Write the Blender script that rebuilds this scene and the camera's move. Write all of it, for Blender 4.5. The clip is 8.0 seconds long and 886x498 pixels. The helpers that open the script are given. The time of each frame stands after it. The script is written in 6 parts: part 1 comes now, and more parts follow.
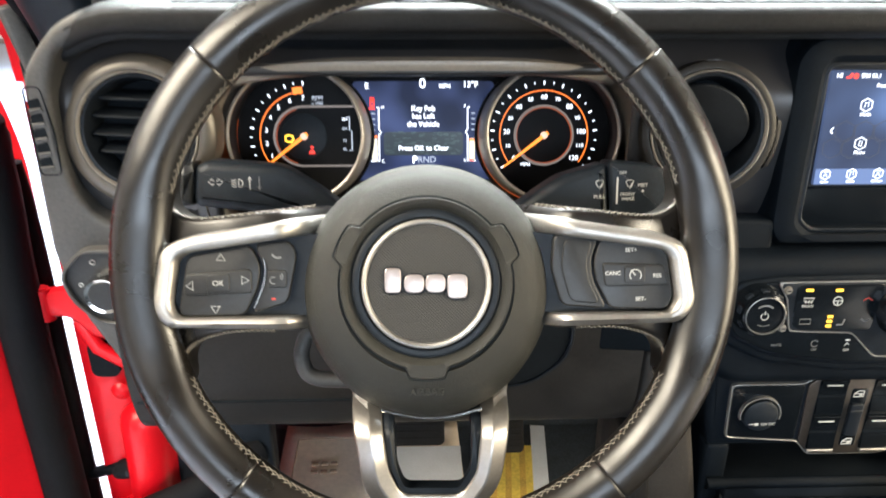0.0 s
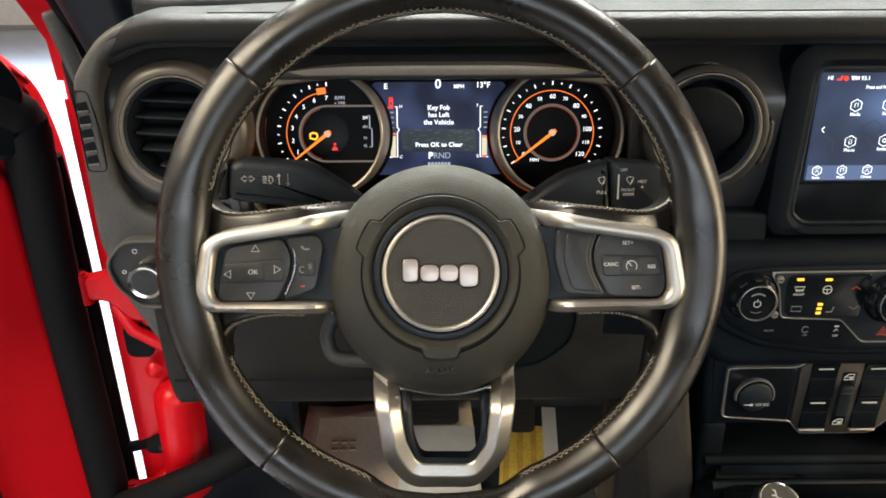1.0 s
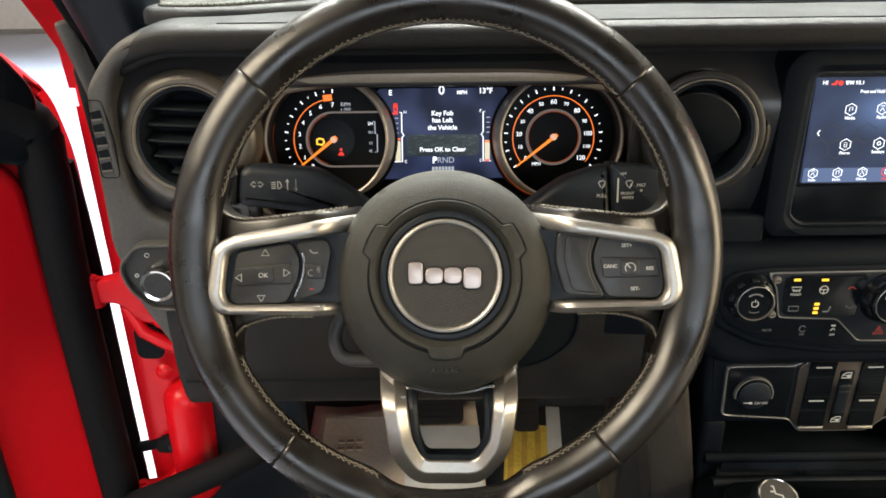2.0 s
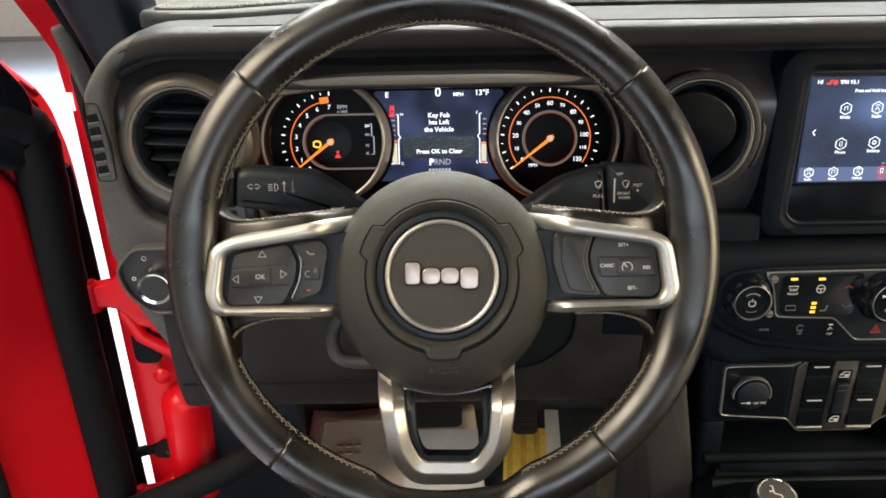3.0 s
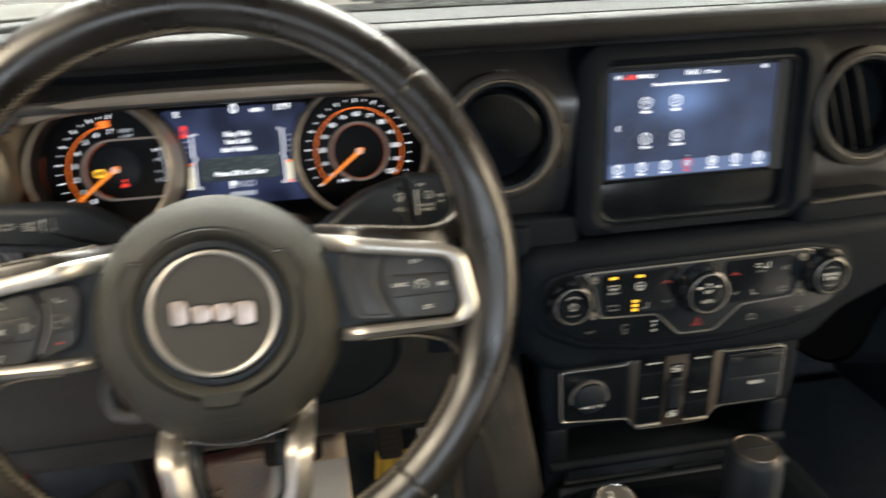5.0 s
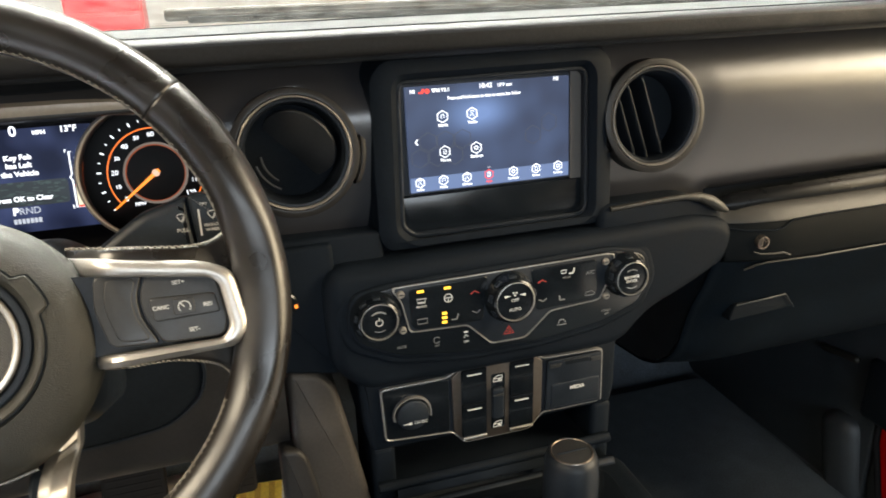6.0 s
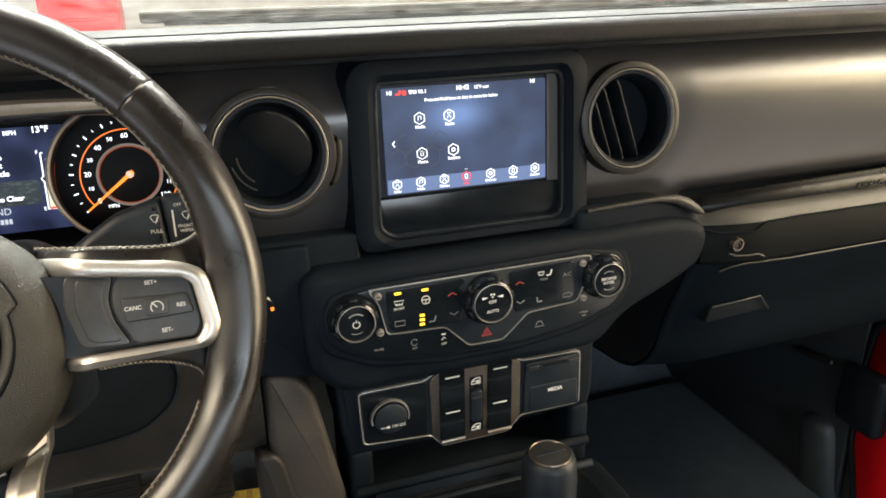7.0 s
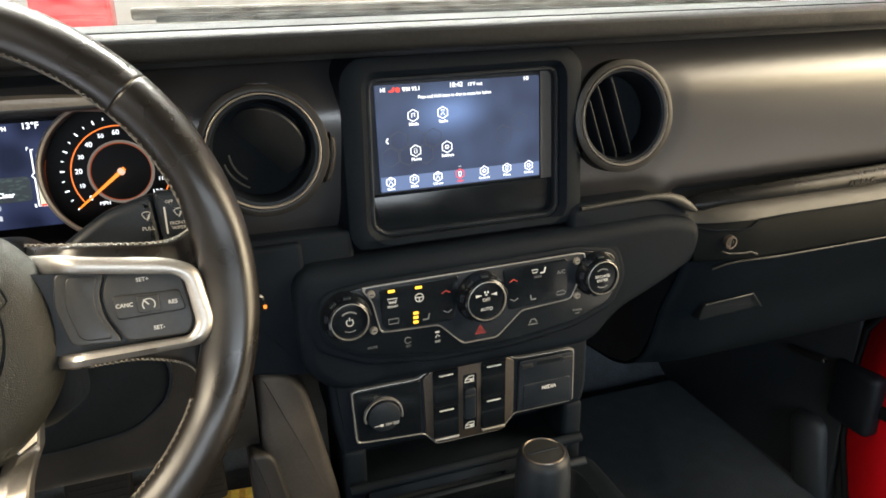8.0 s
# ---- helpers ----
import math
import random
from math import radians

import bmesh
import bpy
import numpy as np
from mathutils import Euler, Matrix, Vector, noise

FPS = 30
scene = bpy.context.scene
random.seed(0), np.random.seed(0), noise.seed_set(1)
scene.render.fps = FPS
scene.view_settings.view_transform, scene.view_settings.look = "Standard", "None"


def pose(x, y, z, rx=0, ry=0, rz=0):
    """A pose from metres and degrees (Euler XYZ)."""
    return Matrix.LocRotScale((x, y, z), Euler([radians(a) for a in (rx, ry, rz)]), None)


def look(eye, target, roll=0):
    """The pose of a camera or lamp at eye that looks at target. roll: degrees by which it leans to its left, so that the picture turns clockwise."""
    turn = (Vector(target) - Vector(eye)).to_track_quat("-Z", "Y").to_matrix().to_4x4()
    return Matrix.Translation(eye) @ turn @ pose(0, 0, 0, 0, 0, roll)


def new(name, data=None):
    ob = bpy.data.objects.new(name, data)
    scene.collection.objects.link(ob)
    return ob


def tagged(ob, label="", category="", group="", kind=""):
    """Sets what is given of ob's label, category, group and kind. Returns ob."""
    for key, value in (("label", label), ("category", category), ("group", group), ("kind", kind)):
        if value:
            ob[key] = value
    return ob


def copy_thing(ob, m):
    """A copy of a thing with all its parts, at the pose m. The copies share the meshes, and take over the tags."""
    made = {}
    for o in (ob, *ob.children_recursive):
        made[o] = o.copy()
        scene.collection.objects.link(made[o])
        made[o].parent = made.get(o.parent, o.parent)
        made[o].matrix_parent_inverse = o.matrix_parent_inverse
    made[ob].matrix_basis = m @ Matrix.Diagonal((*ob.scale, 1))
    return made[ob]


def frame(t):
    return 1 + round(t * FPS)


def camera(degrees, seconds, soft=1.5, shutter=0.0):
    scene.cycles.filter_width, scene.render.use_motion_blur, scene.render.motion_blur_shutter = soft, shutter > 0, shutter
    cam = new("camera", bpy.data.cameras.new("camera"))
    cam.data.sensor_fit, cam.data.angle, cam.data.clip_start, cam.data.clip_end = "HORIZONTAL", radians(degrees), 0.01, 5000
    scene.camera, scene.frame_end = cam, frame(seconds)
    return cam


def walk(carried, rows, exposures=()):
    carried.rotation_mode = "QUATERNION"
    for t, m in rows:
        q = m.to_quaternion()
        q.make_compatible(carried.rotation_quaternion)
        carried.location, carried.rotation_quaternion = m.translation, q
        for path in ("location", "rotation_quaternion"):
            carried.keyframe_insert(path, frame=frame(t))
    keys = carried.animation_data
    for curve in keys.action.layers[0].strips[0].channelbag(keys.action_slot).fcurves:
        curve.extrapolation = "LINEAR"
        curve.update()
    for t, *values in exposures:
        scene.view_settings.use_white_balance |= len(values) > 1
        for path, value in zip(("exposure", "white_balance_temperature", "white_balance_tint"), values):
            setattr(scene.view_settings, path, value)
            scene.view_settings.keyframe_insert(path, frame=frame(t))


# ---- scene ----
cam = camera(62.7, 8.0, soft=1.7, shutter=0.5)
PATH = [
    (0, (-0.003, -0.049, 1.443), (0.057, 1.789, 0.658), 0.2),
    (0.5, (0.0, -0.085, 1.467), (0.024, 1.77, 0.72), -0.6),
    (1, (-0.002, -0.089, 1.466), (0.013, 1.734, 0.642), -0.2),
    (1.5, (-0.002, -0.101, 1.475), (0.004, 1.72, 0.649), -0.4),
    (3, (-0.001, -0.104, 1.471), (0.007, 1.725, 0.662), -0.9),
    (3.5, (0.0, -0.107, 1.473), (0.014, 1.722, 0.664), -0.9),
    (4, (0.0, -0.106, 1.473), (0.047, 1.724, 0.666), -1.1),
    (4.5, (0.0, -0.106, 1.472), (0.089, 1.724, 0.67), -1.4),
    (4.6, (0.004, -0.104, 1.471), (0.103, 1.725, 0.670), -1.5),
    (4.8, (0.035, -0.086, 1.464), (0.216, 1.742, 0.669), -1.9),
    (5, (0.078, -0.068, 1.457), (0.369, 1.75, 0.676), -2.1),
    (5.2, (0.106, -0.067, 1.456), (0.487, 1.744, 0.696), -2.2),
    (6.3, (0.172, -0.089, 1.441), (0.734, 1.691, 0.721), -1.6),
    (6.5, (0.171, -0.089, 1.44), (0.743, 1.69, 0.727), -1.6),
    (7, (0.169, -0.087, 1.439), (0.766, 1.686, 0.732), -1.3),
    (7.5, (0.17, -0.087, 1.437), (0.774, 1.685, 0.733), -1.4),
    (8, (0.169, -0.086, 1.437), (0.783, 1.68, 0.728), -1.1),
]
walk(cam, [(t, look(eye, target, roll)) for t, eye, target, roll in PATH], exposures=[(0, 1.10, 5900, 10), (0.5, 0.54, 6150, 10), (1.0, 0.28, 6330, 10), (4.6, 0.31, 6330, 10), (5.2, 0.54, 6380, 10), (6.3, 0.78, 6400, 10), (8.0, 0.78, 6400, 10)])

# ---- world and large lights ----
world = bpy.data.worlds.new("garage_air")
scene.world = world
world.use_nodes = True
world.node_tree.nodes["Background"].inputs[0].default_value = (0.9, 0.92, 1.0, 1)
world.node_tree.nodes["Background"].inputs[1].default_value = 0.02


def area_lamp(name, place, target, sx, sy, watts, colour):
    data = bpy.data.lights.new(name, "AREA")
    data.shape, data.size, data.size_y, data.energy, data.color = "RECTANGLE", sx, sy, watts, colour
    ob = new(name, data)
    ob.matrix_world = look(place, target)
    return ob


WARM, COOL = (1.0, 0.80, 0.50), (0.76, 0.87, 1.0)
area_lamp("ceiling_lamp_front", (0.2, 1.75, 3.38), (0.2, 1.60, 0), 3.2, 0.8, 290, (1.0, 0.99, 0.88))
area_lamp("warm_doorway_light", (3.6, -1.0, 1.75), (0.8, 0.4, 1.25), 1.9, 1.6, 96, WARM)
area_lamp("ceiling_lamp_right", (3.4, -0.75, 3.05), (0.8, 0.5, 1.3), 1.5, 1.5, 105, (1.0, 0.84, 0.60))
area_lamp("ceiling_lamp_left", (-1.90, -0.45, 3.34), (-0.1, 0.5, 1.1), 2.4, 1.2, 185, (1.0, 0.84, 0.60))
# added fill lamp behind the car, to lift the dark plastics and papers
area_lamp("rear_fill_lamp", (0.2, -5.2, 2.15), (0.4, 0.4, 1.1), 4.0, 1.4, 105, (0.84, 0.93, 1.0))
# unseen panel under the ceiling, added to brighten the floor beside the car
floor_fill = area_lamp("floor_fill_panel", (-3.4, 3.6, 3.40), (-3.4, 3.601, 0.0), 4.2, 9.5, 410, COOL)
floor_fill.data.spread = radians(60)


# ---- materials ----
def mat(name, colour, rough=0.5, metal=0.0, vary=0.25, scale=30.0, grain=0.0, grain_scale=1200.0, coat=0.0, glow=None, power=0.0, spec=0.5):
    """Principled material with colour variation at two scales, roughness variation and a fine bump."""
    m = bpy.data.materials.new(name)
    m.use_nodes = True
    nt = m.node_tree
    b = nt.nodes["Principled BSDF"]
    b.inputs["Base Color"].default_value = (*colour, 1)
    b.inputs["Roughness"].default_value = rough
    b.inputs["Metallic"].default_value = metal
    b.inputs["Coat Weight"].default_value = coat
    b.inputs["Coat Roughness"].default_value = 0.05
    b.inputs["Specular IOR Level"].default_value = spec
    if glow:
        b.inputs["Emission Color"].default_value = (*glow, 1)
        b.inputs["Emission Strength"].default_value = power
    if vary > 0:
        tc = nt.nodes.new("ShaderNodeTexCoord")
        big = nt.nodes.new("ShaderNodeTexNoise")
        big.inputs["Scale"].default_value, big.inputs["Detail"].default_value = scale, 5
        small = nt.nodes.new("ShaderNodeTexNoise")
        small.inputs["Scale"].default_value, small.inputs["Detail"].default_value = scale * 11, 3
        for n in (big, small):
            nt.links.new(tc.outputs["Object"], n.inputs["Vector"])
        add = nt.nodes.new("ShaderNodeMath")
        add.operation = "ADD"
        nt.links.new(big.outputs["Fac"], add.inputs[0])
        nt.links.new(small.outputs["Fac"], add.inputs[1])
        ramp = nt.nodes.new("ShaderNodeMapRange")
        ramp.inputs[1].default_value, ramp.inputs[2].default_value = 0.7, 1.3
        ramp.inputs[3].default_value, ramp.inputs[4].default_value = 1 - vary, 1 + vary
        nt.links.new(add.outputs[0], ramp.inputs[0])
        mul = nt.nodes.new("ShaderNodeVectorMath")
        mul.operation = "SCALE"
        mul.inputs[0].default_value = colour
        nt.links.new(ramp.outputs[0], mul.inputs["Scale"])
        nt.links.new(mul.outputs[0], b.inputs["Base Color"])
        rr = nt.nodes.new("ShaderNodeMapRange")
        rr.inputs[1].default_value, rr.inputs[2].default_value = 0.3, 0.7
        rr.inputs[3].default_value, rr.inputs[4].default_value = max(rough - 0.28 * vary, 0.02), min(rough + 0.28 * vary, 1)
        rr.interpolation_type = "SMOOTHSTEP"
        nt.links.new(big.outputs["Fac"], rr.inputs[0])
        nt.links.new(rr.outputs[0], b.inputs["Roughness"])
        if grain > 0:
            fine = nt.nodes.new("ShaderNodeTexNoise")
            fine.inputs["Scale"].default_value, fine.inputs["Detail"].default_value = grain_scale, 2
            nt.links.new(tc.outputs["Object"], fine.inputs["Vector"])
            bump = nt.nodes.new("ShaderNodeBump")
            bump.inputs["Strength"].default_value, bump.inputs["Distance"].default_value = grain, 0.0008
            nt.links.new(fine.outputs["Fac"], bump.inputs["Height"])
            nt.links.new(bump.outputs["Normal"], b.inputs["Normal"])
    return m


def leather(name, colour, rough, cell, strength, vary=0.35, spec=0.55):
    """Grained leather: rounded cells with creases between them, and worn shiny patches."""
    m = mat(name, colour, rough, vary=vary, scale=18, spec=spec)
    nt = m.node_tree
    b = nt.nodes["Principled BSDF"]
    tc = nt.nodes.new("ShaderNodeTexCoord")
    vor = nt.nodes.new("ShaderNodeTexVoronoi")
    vor.feature = "DISTANCE_TO_EDGE"
    vor.inputs["Scale"].default_value = cell
    nt.links.new(tc.outputs["Object"], vor.inputs["Vector"])
    clip = nt.nodes.new("ShaderNodeMapRange")
    clip.inputs[1].default_value, clip.inputs[2].default_value = 0.0, 0.18
    nt.links.new(vor.outputs["Distance"], clip.inputs[0])
    bump = nt.nodes.new("ShaderNodeBump")
    bump.inputs["Strength"].default_value, bump.inputs["Distance"].default_value = strength, 0.0005
    nt.links.new(clip.outputs[0], bump.inputs["Height"])
    nt.links.new(bump.outputs["Normal"], b.inputs["Normal"])
    return m


def patterned(name, colour, rough, scale, strength, metal=0.0):
    """A fine regular net of dots pressed into the surface."""
    m = mat(name, colour, rough, metal, vary=0.1)
    nt = m.node_tree
    b = nt.nodes["Principled BSDF"]
    tc = nt.nodes.new("ShaderNodeTexCoord")
    turn = nt.nodes.new("ShaderNodeMapping")
    turn.inputs["Rotation"].default_value = (0, 0, radians(45))
    vor = nt.nodes.new("ShaderNodeTexVoronoi")
    vor.inputs["Scale"].default_value, vor.inputs["Randomness"].default_value = scale, 0.0
    nt.links.new(tc.outputs["Object"], turn.inputs["Vector"])
    nt.links.new(turn.outputs[0], vor.inputs["Vector"])
    bump = nt.nodes.new("ShaderNodeBump")
    bump.inputs["Strength"].default_value, bump.inputs["Distance"].default_value = strength, 0.0006
    nt.links.new(vor.outputs["Distance"], bump.inputs["Height"])
    nt.links.new(bump.outputs["Normal"], b.inputs["Normal"])
    pits = nt.nodes.new("ShaderNodeMapRange")
    pits.inputs[1].default_value, pits.inputs[2].default_value = 0.25, 0.55
    pits.inputs[3].default_value, pits.inputs[4].default_value = 0.35, 1.5
    nt.links.new(vor.outputs["Distance"], pits.inputs[0])
    net = nt.nodes.new("ShaderNodeVectorMath")
    net.operation = "SCALE"
    net.inputs[0].default_value = colour
    nt.links.new(pits.outputs[0], net.inputs["Scale"])
    nt.links.new(net.outputs[0], b.inputs["Base Color"])
    return m


def lit(name, colour, power):
    return mat(name, (0.02, 0.02, 0.02), 0.4, vary=0, glow=colour, power=power)


def display(name, dark, bright, power, scale):
    """A lit panel whose picture is a soft cloud of two blues."""
    m = mat(name, (0.005, 0.005, 0.006), 0.30, vary=0, glow=dark, power=power, spec=0.15)
    nt = m.node_tree
    b = nt.nodes["Principled BSDF"]
    tc = nt.nodes.new("ShaderNodeTexCoord")
    noi = nt.nodes.new("ShaderNodeTexNoise")
    noi.inputs["Scale"].default_value, noi.inputs["Detail"].default_value = scale, 1
    nt.links.new(tc.outputs["Object"], noi.inputs["Vector"])
    ramp = nt.nodes.new("ShaderNodeValToRGB")
    ramp.color_ramp.elements[0].position, ramp.color_ramp.elements[1].position = 0.38, 0.68
    ramp.color_ramp.elements[0].color, ramp.color_ramp.elements[1].color = (*dark, 1), (*bright, 1)
    nt.links.new(noi.outputs["Fac"], ramp.inputs[0])
    nt.links.new(ramp.outputs[0], b.inputs["Emission Color"])
    return m


def glow_display(name, dark, bright, centre, size):
    """A lit panel: a soft oval of light blue on navy, with faint clouds."""
    m = display(name, dark, bright, 1.0, 14)
    nt = m.node_tree
    b = nt.nodes["Principled BSDF"]
    tc = nt.nodes.new("ShaderNodeTexCoord")
    place = nt.nodes.new("ShaderNodeMapping")
    place.inputs["Scale"].default_value = (1 / size[0], 1 / size[1], 0.0)
    place.inputs["Location"].default_value = (-centre[0] / size[0], -centre[1] / size[1], 0)
    ball = nt.nodes.new("ShaderNodeTexGradient")
    ball.gradient_type = "QUADRATIC_SPHERE"
    clouds = nt.nodes.new("ShaderNodeTexNoise")
    clouds.inputs["Scale"].default_value, clouds.inputs["Detail"].default_value = 26, 1
    add = nt.nodes.new("ShaderNodeMath")
    add.operation = "MULTIPLY_ADD"
    add.inputs[1].default_value = 0.30
    ramp = nt.nodes.new("ShaderNodeValToRGB")
    ramp.color_ramp.elements[0].position, ramp.color_ramp.elements[1].position = 0.10, 0.85
    ramp.color_ramp.elements[0].color, ramp.color_ramp.elements[1].color = (*dark, 1), (*bright, 1)
    nt.links.new(tc.outputs["Object"], place.inputs["Vector"])
    nt.links.new(place.outputs[0], ball.inputs["Vector"])
    nt.links.new(tc.outputs["Object"], clouds.inputs["Vector"])
    nt.links.new(clouds.outputs["Fac"], add.inputs[0])
    nt.links.new(ball.outputs["Fac"], add.inputs[2])
    nt.links.new(add.outputs[0], ramp.inputs[0])
    nt.links.new(ramp.outputs[0], b.inputs["Emission Color"])
    return m


LEATHER = leather("wheel_leather", (0.0078, 0.0065, 0.0054), 0.31, 1300, 0.04, 0.28, 0.60)
COVER = leather("airbag_cover_vinyl", (0.0160, 0.0160, 0.0130), 0.50, 800, 0.45, 0.08, 0.38)
SOFT = mat("dash_soft_plastic", (0.0036, 0.0059, 0.0092), 0.60, grain=0.35, spec=0.09)
TOPPAD = mat("dash_top_vinyl", (0.0150, 0.0170, 0.0200), 0.52, spec=0.22, grain=0.5, grain_scale=900, scale=9)
FASCIA = mat("fascia_satin_paint", (0.0150, 0.0148, 0.0165), 0.30, spec=0.85, vary=0.06, grain=0.12, grain_scale=1500, scale=6)
PANEL = mat("side_grey_plastic", (0.048, 0.046, 0.043), 0.5, grain=0.3)
KNEE = mat("knee_grey_plastic", (0.0140, 0.0130, 0.0122), 0.55, spec=0.25, grain=0.3)
CONSOLE = mat("console_brown_grey_plastic", (0.032, 0.028, 0.024), 0.5, grain=0.3, spec=0.3)
GLOVE = mat("glove_box_plastic", (0.0042, 0.0066, 0.0094), 0.85, grain=0.4, spec=0.02)
LIPVINYL = mat("dash_lip_vinyl", (0.0095, 0.0095, 0.0100), 0.62, grain=0.4, spec=0.16)
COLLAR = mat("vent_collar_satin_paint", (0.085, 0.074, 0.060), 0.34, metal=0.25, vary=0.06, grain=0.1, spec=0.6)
# darker copy of the collar paint, for vents that get less light
SHADECOLLAR = mat("shaded_collar_satin_paint", (0.015, 0.014, 0.013), 0.38, metal=0.1, vary=0.06, grain=0.1, spec=0.22)
KICK = mat("kick_panel_plastic", (0.020, 0.026, 0.032), 0.5, grain=0.3)
BLADE = mat("vent_blade_plastic", (0.007, 0.009, 0.012), 0.40, grain=0.05, spec=0.14)
LIDBAND = mat("lid_band_satin_plastic", (0.0034, 0.0044, 0.0050), 0.52, grain=0.3, spec=0.03, vary=0.06)
BARGRIP = mat("grab_bar_rubber", (0.005, 0.0055, 0.006), 0.28, grain=0.2, spec=0.14, vary=0.06)
LEDGE = mat("ledge_grained_vinyl", (0.020, 0.019, 0.016), 0.42, grain=0.35, spec=0.32, vary=0.06)
BLACK = mat("black_plastic", (0.0068, 0.0098, 0.0142), 0.46, grain=0.2, spec=0.26)
BUTTON = mat("button_plastic", (0.017, 0.0175, 0.018), 0.42, grain=0.1, spec=0.4)
GLOSS = mat("gloss_black", (0.0046, 0.0062, 0.0082), 0.18, vary=0.1, spec=0.4)
# near-black for slots and seams; also stands in for shade inside hollows
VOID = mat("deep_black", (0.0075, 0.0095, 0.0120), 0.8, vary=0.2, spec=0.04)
SILVER = mat("satin_silver", (0.46, 0.44, 0.41), 0.44, metal=1.0, vary=0.08, scale=40, grain=0.05)
DARKMETAL = mat("dark_satin_metal", (0.135, 0.115, 0.098), 0.38, metal=0.9, vary=0.12)
TRIM = mat("silver_paint", (0.27, 0.262, 0.25), 0.36, metal=0.55, vary=0.1)
DIAL = mat("dial_face", (0.006, 0.006, 0.007), 0.55, vary=0.1, spec=0.15)
CHROME = mat("bright_chrome", (0.75, 0.74, 0.72), 0.18, metal=1.0, vary=0.05)
BADGE = mat("badge_pale_metal", (0.40, 0.345, 0.325), 0.36, metal=0.7, vary=0.05)
SURROUND = mat("surround_satin_plastic", (0.22, 0.195, 0.165), 0.40, metal=0.2, vary=0.1)
RINGMETAL = mat("gauge_ring_metal", (0.31, 0.285, 0.255), 0.36, metal=0.35, vary=0.08)
VENTRIM = mat("vent_satin_metal", (0.245, 0.225, 0.195), 0.42, metal=0.45, vary=0.1)
EMBLEM = patterned("emblem_pressed_net", (0.020, 0.020, 0.019), 0.45, 700, 1.0)
NET = patterned("pressed_net_plastic", (0.06, 0.055, 0.05), 0.5, 520, 1.0)
MESH = patterned("speaker_net", (0.024, 0.026, 0.022), 0.9, 420, 1.0)
THREAD = mat("grey_thread", (0.19, 0.17, 0.14), 0.8, vary=0.3, scale=300)
MARK = mat("printed_marks", (0.55, 0.55, 0.53), 0.6, vary=0)
MARKSOFT = mat("printed_marks_soft", (0.40, 0.40, 0.385), 0.6, vary=0)
MARKDIM = mat("printed_marks_dim", (0.16, 0.16, 0.16), 0.6, vary=0)
MARKRED = mat("printed_marks_red", (0.35, 0.03, 0.02), 0.6, vary=0)
RED = mat("red_car_paint", (0.56, 0.003, 0.009), 0.38, vary=0.05, coat=0.08, spec=0.25)
PEDAL = mat("worn_pedal_rubber", (0.020, 0.018, 0.016), 0.8, spec=0.15)
RUBBER = mat("black_rubber", (0.0055, 0.0060, 0.0075), 0.75, spec=0.14)
CARPET = mat("dark_carpet", (0.046, 0.058, 0.072), 0.95, grain=1.0, grain_scale=500, vary=0.4)
PAPER = mat("brown_paper", (0.84, 0.73, 0.62), 0.85, vary=0.10, scale=10)
WHITEPAPER = mat("white_paper", (0.88, 0.91, 0.95), 0.8, vary=0.06)
YELLOW = mat("yellow_paper", (0.90, 0.68, 0.12), 0.75, vary=0.2, scale=14)
INK = mat("brown_ink", (0.42, 0.31, 0.23), 0.8, vary=0.2)
CONCRETE = mat("painted_floor", (0.50, 0.51, 0.56), 0.45, vary=0.08, scale=1.3)
WALLPAINT = mat("beige_wall_paint", (0.80, 0.76, 0.70), 0.8, vary=0.06, scale=1.0)
CEILPAINT = mat("ceiling_paint", (0.40, 0.39, 0.37), 0.9, vary=0.05)
HEADLINER = mat("headliner_cloth", (0.060, 0.062, 0.068), 0.9, vary=0.1)
L_WHITE = lit("lit_white", (0.93, 0.96, 1.0), 1.45)
L_SOFT = lit("lit_white_soft", (0.75, 0.80, 0.88), 0.55)
L_ORANGE = lit("lit_orange", (1.0, 0.20, 0.02), 1.1)
L_GLOW = lit("lit_orange_faint", (1.0, 0.16, 0.02), 0.2)
L_NEEDLE = lit("lit_needle", (1.0, 0.25, 0.02), 1.15)
L_CAP = lit("lit_needle_cap", (1.0, 0.55, 0.38), 0.75)
L_AMBER = lit("lit_amber", (1.0, 0.52, 0.03), 1.6)
L_RED = lit("lit_red", (1.0, 0.04, 0.02), 1.0)
L_HEX = lit("lit_blue_faint", (0.016, 0.022, 0.040), 1.0)
SCREEN = glow_display("touchscreen_picture", (0.032, 0.042, 0.074), (0.135, 0.205, 0.385), (-0.008, 0.020), (0.052, 0.032))
MFD = display("cluster_picture", (0.007, 0.010, 0.026), (0.036, 0.048, 0.110), 1.0, 24)
L_RING = lit("lit_ring_grey", (0.62, 0.50, 0.42), 0.22)
GLASS = bpy.data.materials.new("windscreen_glass")
GLASS.use_nodes = True
_b = GLASS.node_tree.nodes["Principled BSDF"]
_b.inputs["Base Color"].default_value = (0.97, 0.99, 0.98, 1)
_dust = GLASS.node_tree.nodes.new("ShaderNodeBsdfTranslucent")
_dust.inputs["Color"].default_value = (0.85, 0.86, 0.84, 1)
_mix = GLASS.node_tree.nodes.new("ShaderNodeMixShader")
_noise = GLASS.node_tree.nodes.new("ShaderNodeTexNoise")
_noise.inputs["Scale"].default_value, _noise.inputs["Detail"].default_value = 60, 8
_range = GLASS.node_tree.nodes.new("ShaderNodeMapRange")
_range.inputs[1].default_value, _range.inputs[2].default_value = 0.35, 0.75
_range.inputs[3].default_value, _range.inputs[4].default_value = 0.004, 0.035
